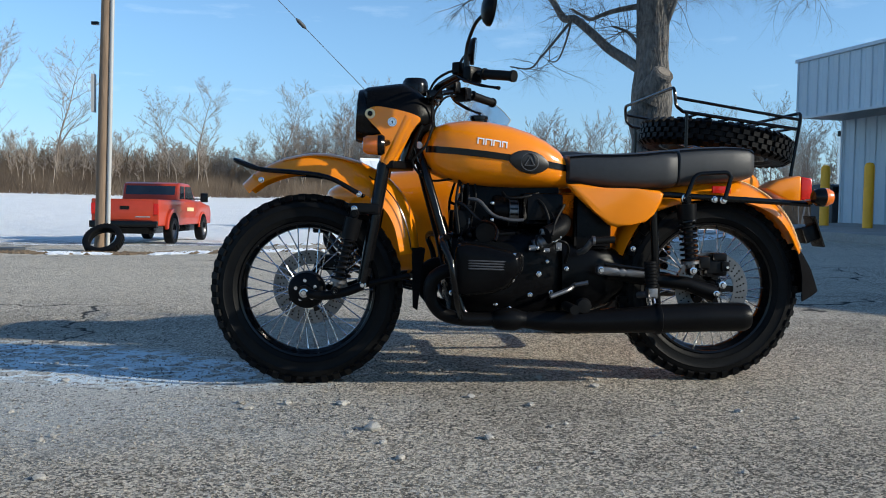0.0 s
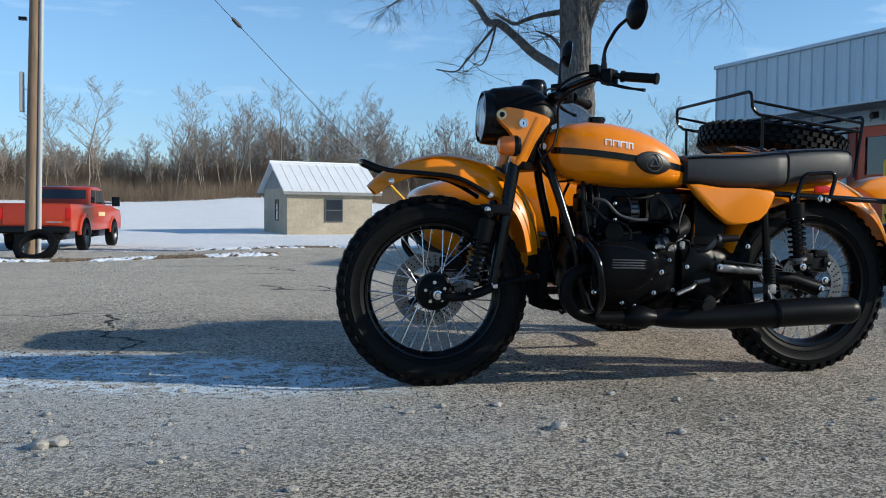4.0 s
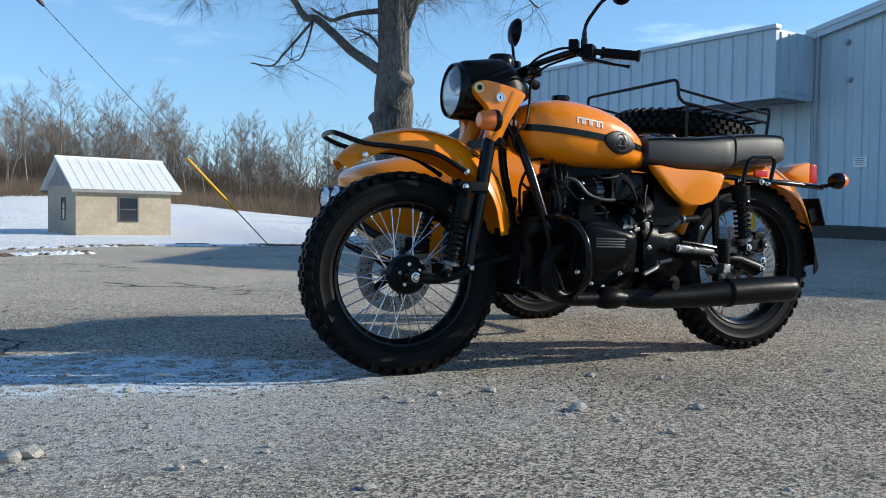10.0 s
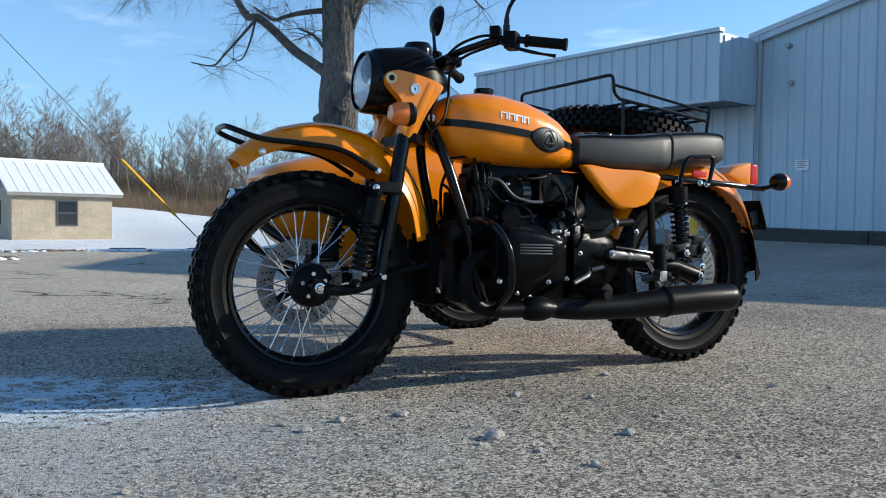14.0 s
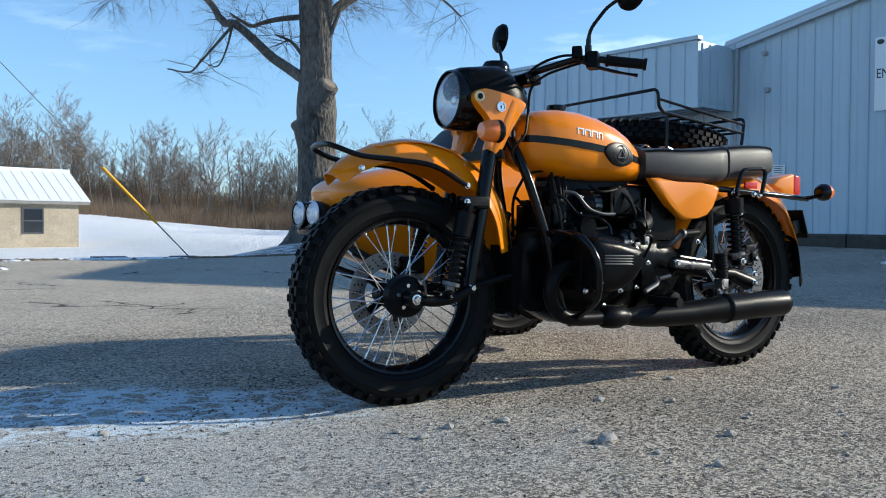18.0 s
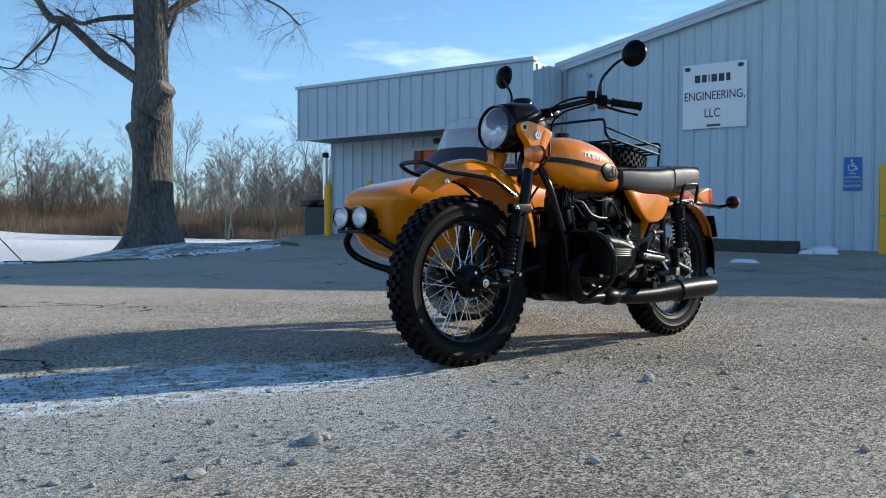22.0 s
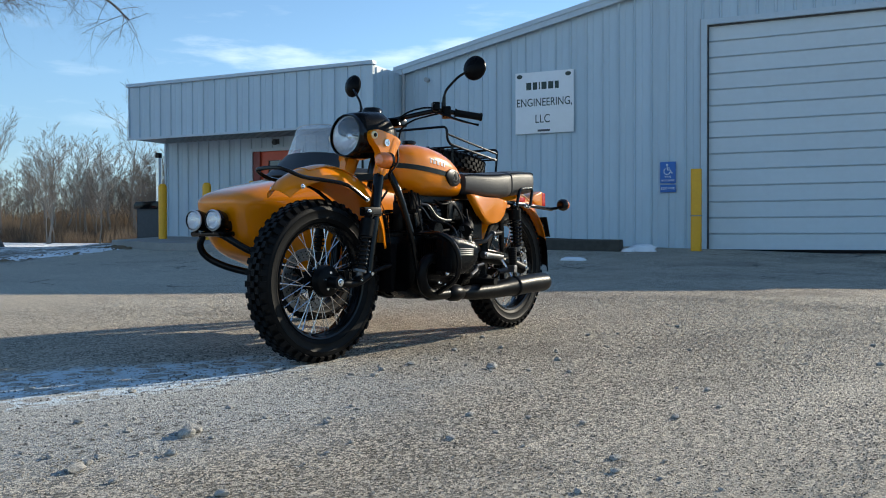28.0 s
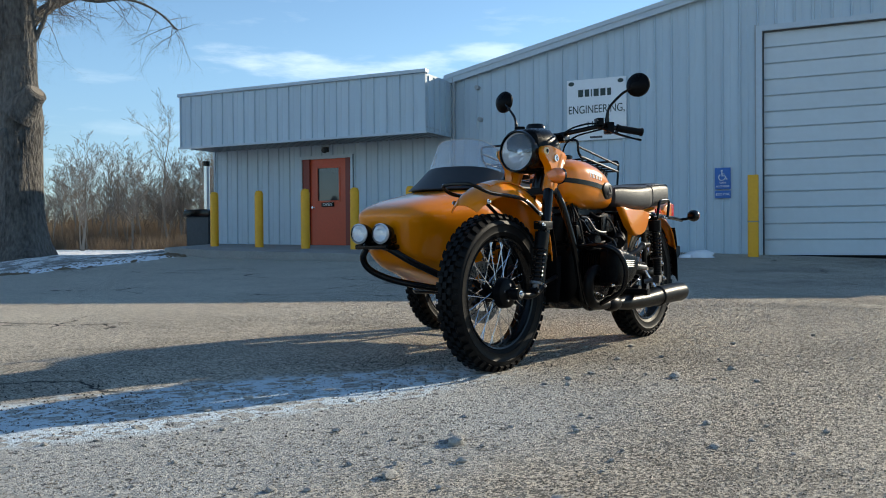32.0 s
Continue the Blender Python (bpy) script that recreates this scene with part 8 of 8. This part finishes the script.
        part("reflector", bm, M_CHROME, l, smooth=False)
        bm = B()
        lathe(bm, [(0.0, -0.028), (0.025, -0.026), (0.043, -0.018), (0.043, -0.016), (0.025, -0.023), (0.0, -0.025)], 26, "x")
        part("lens", bm, M_GLASS, l).visible_shadow = False
    # chassis tubes to the motorcycle
    for a, q in (((0.06, 0.13, 0.25), (0.05, SIDE - 0.1, 0.28)), ((0.62, 0.13, 0.25), (0.64, SIDE + 0.05, 0.28)), ((0.0, 0.12, 0.60), (0.12, SIDE - 0.30, 0.33)), ((0.72, 0.13, 0.62), (0.72, SIDE - 0.30, 0.33))):
        bm = B()
        tube(bm, [a, q], 0.016, 10)
        part("connecting_strut", bm, M_BLACK, c)
    bm = B()
    tube(bm, bend([(0.1, SIDE - 0.22, 0.29), (1.1, SIDE - 0.22, 0.29), (1.1, SIDE + 0.25, 0.29), (0.1, SIDE + 0.25, 0.29), (0.1, SIDE - 0.22, 0.291)], 0.08), 0.018, 10)
    part("chassis_frame", bm, M_BLACK, c)
    # wheel and its mudguard
    wc = Vector((0.79, SIDE + 0.53, 0.345))
    make_wheel(c, wc, "sidecar_wheel", 0, True)
    bm = B()
    tube(bm, [(0.79, SIDE + 0.30, 0.30), (0.79, SIDE + 0.50, 0.335)], 0.022, 10)
    part("wheel_arm", bm, M_BLACK, c)
    bm = arch([(0.30, 0.42), (0.33, 0.56), (0.42, 0.67), (0.56, 0.745), (0.70, 0.765), (0.84, 0.745), (0.98, 0.67), (1.07, 0.56), (1.10, 0.42)], 0.095, 0.07, n=11)
    o = part("wheel_mudguard", bm, M_ORANGE, c)
    o.location.y = SIDE + 0.53
    o.location.x = 0.09
    # luggage rack over the boot
    y0, y1 = SIDE - 0.32, SIDE + 0.38
    bm = B()
    tube(bm, bend([(1.045, y0, 1.065), (1.010, y0, 1.09), (1.003, y0, 1.168), (1.003, y1, 1.168), (1.010, y1, 1.09), (1.045, y1, 1.065)], 0.03), 0.0075, 8)
    part("rack_front_hoop", bm, M_BLACK, c, "black tubular luggage rack")
    bm = B()
    tube(bm, bend([(1.525, y0, 0.80), (1.565, y0, 1.075), (1.565, y1, 1.075), (1.525, y1, 0.80)], 0.03), 0.0075, 8)
    part("rack_rear_hoop", bm, M_BLACK, c)
    for y in (y0, y1):
        bm = B()
        tube(bm, [(1.040, y, 1.067), (1.550, y, 1.005)], 0.0075, 8)
        part("rack_lower_rail", bm, M_BLACK, c)
        bm = B()
        tube(bm, [(1.007, y, 1.125), (1.562, y, 1.045)], 0.0065, 8)
        part("rack_upper_rail", bm, M_BLACK, c)
        bm = B()
        tube(bm, [(1.060, y, 1.062), (1.060, y, 0.88)], 0.0075, 8)
        part("rack_leg", bm, M_BLACK, c)
    for k in range(7):
        x = 1.11 + k * 0.07
        bm = B()
        tube(bm, [(x, y0, 1.0585 - (x - 1.11) * 0.1216), (x, y1, 1.0585 - (x - 1.11) * 0.1216)], 0.006, 8)
        part("rack_slat", bm, M_BLACK, c)
    # boot lid edge
    bm = B()
    loft(bm, [oval(x, SIDE, z, hy, 0.012, 4, 24) for x, hy, z in ((0.92, 0.22, 0.893), (0.97, 0.26, 0.898), (1.14, 0.262, 0.897), (1.30, 0.245, 0.874), (1.40, 0.2, 0.845))])
    part("boot_lid", bm, M_ORANGE, c, "orange boot lid")
    return c


make_sidecar()


def make_spare():
    s = thing("spare_wheel", "spare wheel with knobbly tyre lying on the sidecar boot", "wheel", BIKE @ Matrix.Translation((1.325, SIDE + 0.03, 0.965)) @ Matrix.Rotation(radians(8.5), 4, "Y") @ Matrix.Rotation(radians(90), 4, "X"))
    make_wheel(s, (0, 0, 0), "wheel", 0, False, spokes=True)


make_spare()

# ---- loose stones on the lot ----
def make_stones():
    rng = random.Random(3)
    kinds = []
    for k in range(8):
        bm = B()
        bmesh.ops.create_icosphere(bm, subdivisions=2, radius=1)
        off = Vector((k * 7.3, k * 3.1, 0))
        for v in bm.verts:
            v.co = v.co * (1 + 0.45 * noise.noise(v.co * 1.3 + off)) * 1.0
            v.co.z *= 0.7
        kinds.append(bm)
    spots = [(-1.63, 2.28, 0.026), (-1.59, 2.31, 0.028), (-1.99, 2.19, 0.02), (-0.21, 2.30, 0.022), (-0.62, 2.55, 0.014), (0.12, 2.2, 0.016), (-0.33, 2.62, 0.015)]
    for k in range(330):
        spots.append((rng.triangular(-4.6, 1.9, -2.7), 0.9 + 2.6 * rng.random() ** 0.8, rng.choice((0.004, 0.005, 0.006, 0.007, 0.008, 0.010, 0.013))))
    made = []
    for bm in kinds:
        made.append(link("pebble", bm, M_STONE, sharp=25))
    for o in made:
        bpy.data.objects.remove(o)
    meshes = [m for m in bpy.data.meshes if m.name.startswith("pebble")]
    for x, y, r in spots:
        o = new("pebble", rng.choice(meshes))
        o.matrix_world = Matrix.Translation((x, y, height(x, y) + r * 0.3)) @ Matrix.Rotation(rng.uniform(0, 6.28), 4, "Z") @ Matrix.Diagonal((r * rng.uniform(0.8, 1.3), r, r * rng.uniform(0.7, 1), 1))
        tagged(o, "small pale loose stone lying on the asphalt", "stone", "stones on the lot")
    # fine grit
    vs, fs = [], []
    dark_vs, dark_fs = [], []
    for k in range(120000):
        x, y = rng.uniform(-4.5, 3.5), 0.7 + 4.2 * rng.random() ** 1.3
        r = rng.choice((0.002, 0.0025, 0.003, 0.003, 0.004, 0.0045))
        ice = math.hypot((-0.955 * (x + 1.95) + 0.297 * (y - 3.5)) * 0.6, (0.297 * (x + 1.95) + 0.955 * (y - 3.5)) * 1.5)
        if ice < 1.0 and rng.random() < 0.8:
            continue
        z = height(x, y) + r * 0.15
        a = rng.uniform(0, 6.28)
        c, s = math.cos(a), math.sin(a)
        i = len(vs)
        for px, py, pz in ((1, 0, 0), (-0.6, 0.8, 0), (-0.5, -0.9, 0), (0.1, 0.05, rng.uniform(0.4, 0.75))):
            vs.append((x + r * (px * c - py * s), y + r * (px * s + py * c), z + r * pz))
        fs += [(i, i + 1, i + 3), (i + 1, i + 2, i + 3), (i + 2, i, i + 3)]
    for k in range(3000):
        u, w = rng.uniform(-2.3, 2.6), rng.gauss(0.12, 0.42)
        x, y = -1.95 - 0.955 * u + 0.297 * w, 3.5 + 0.297 * u + 0.955 * w
        r = rng.choice((0.003, 0.0035, 0.004, 0.0055))
        z = height(x, y)
        i = len(dark_vs)
        for j in range(5):
            a = 1.2566 * j + rng.uniform(-0.3, 0.3)
            dark_vs.append((x + r * math.cos(a), y + r * math.sin(a), z - 0.002))
        dark_vs.append((x, y, z + r * rng.uniform(0.5, 0.9)))
        dark_fs += [(i + j, i + (j + 1) % 5, i + 5) for j in range(5)]
    me = bpy.data.meshes.new("dark_grit")
    me.from_pydata(dark_vs, [], dark_fs)
    me.materials.append(M_DARKCHIP)
    tagged(new("dark_grit", me), "dark loose chips frozen into the ice film", "grit", kind="stuff")
    me = bpy.data.meshes.new("grit")
    me.from_pydata(vs, [], fs)
    me.materials.append(M_GRIT)
    tagged(new("grit", me), "fine loose grit scattered on the asphalt", "grit", kind="stuff")


make_stones()


# ---- ploughed ridges of soil and snow along the lot's edges ----
def make_ridges():
    rng = random.Random(21)
    soil, snow = ([], []), ([], [])

    def clod(mesh, x, y, z, r, flat):
        vs, fs = mesh
        i = len(vs)
        turn = rng.uniform(0, 6.28)
        for ring, h in ((1.0, 0.0), (0.75, 0.6)):
            for j in range(6):
                a = turn + 1.0472 * j
                k = r * ring * rng.uniform(0.75, 1.2)
                vs.append((x + 1.3 * k * math.cos(a), y + k * math.sin(a), z - 0.01 + r * h * flat))
        vs.append((x, y, z + r * flat * rng.uniform(0.8, 1.1)))
        for j in range(6):
            q = (j + 1) % 6
            fs.append((i + j, i + q, i + 6 + q, i + 6 + j))
            fs.append((i + 6 + j, i + 6 + q, i + 12))

    for k in range(2600):
        x = rng.uniform(-9.5, -1.6)
        y = 13.35 + 0.1 * x + rng.gauss(0, 0.2)
        patch = noise.noise((x * 1.1, y * 0.6, 4))
        if patch > 0.05 and rng.random() < 0.85:
            clod(snow, x, y, height(x, y), rng.uniform(0.03, 0.075), 0.5)
        else:
            clod(soil, x, y, height(x, y), rng.uniform(0.02, 0.055), 0.7)
    for k in range(2600):
        x = rng.uniform(-3.2, 8.0)
        y = 16.5 + 0.13 * x + 0.5 * noise.noise((x * 0.8, 0, 2)) + rng.gauss(0, 0.22)
        patch = noise.noise((x * 0.9, y * 0.6, 7))
        clod(snow if patch > -0.05 and rng.random() < 0.8 else soil, x, y, height(x, y), rng.uniform(0.03, 0.07), 0.55)
    for name, mesh, m, label, cat in (("soil_clods", soil, M_SOIL, "ridge of brown soil and dead grass clods along the lot", "soil"), ("snow_clods", snow, M_SNOW, "broken crusts of old snow along the lot's edge", "snow")):
        me = bpy.data.meshes.new(name)
        me.from_pydata(mesh[0], [], mesh[1])
        me.materials.append(m)
        tagged(new(name, me), label, cat, kind="stuff")


make_ridges()
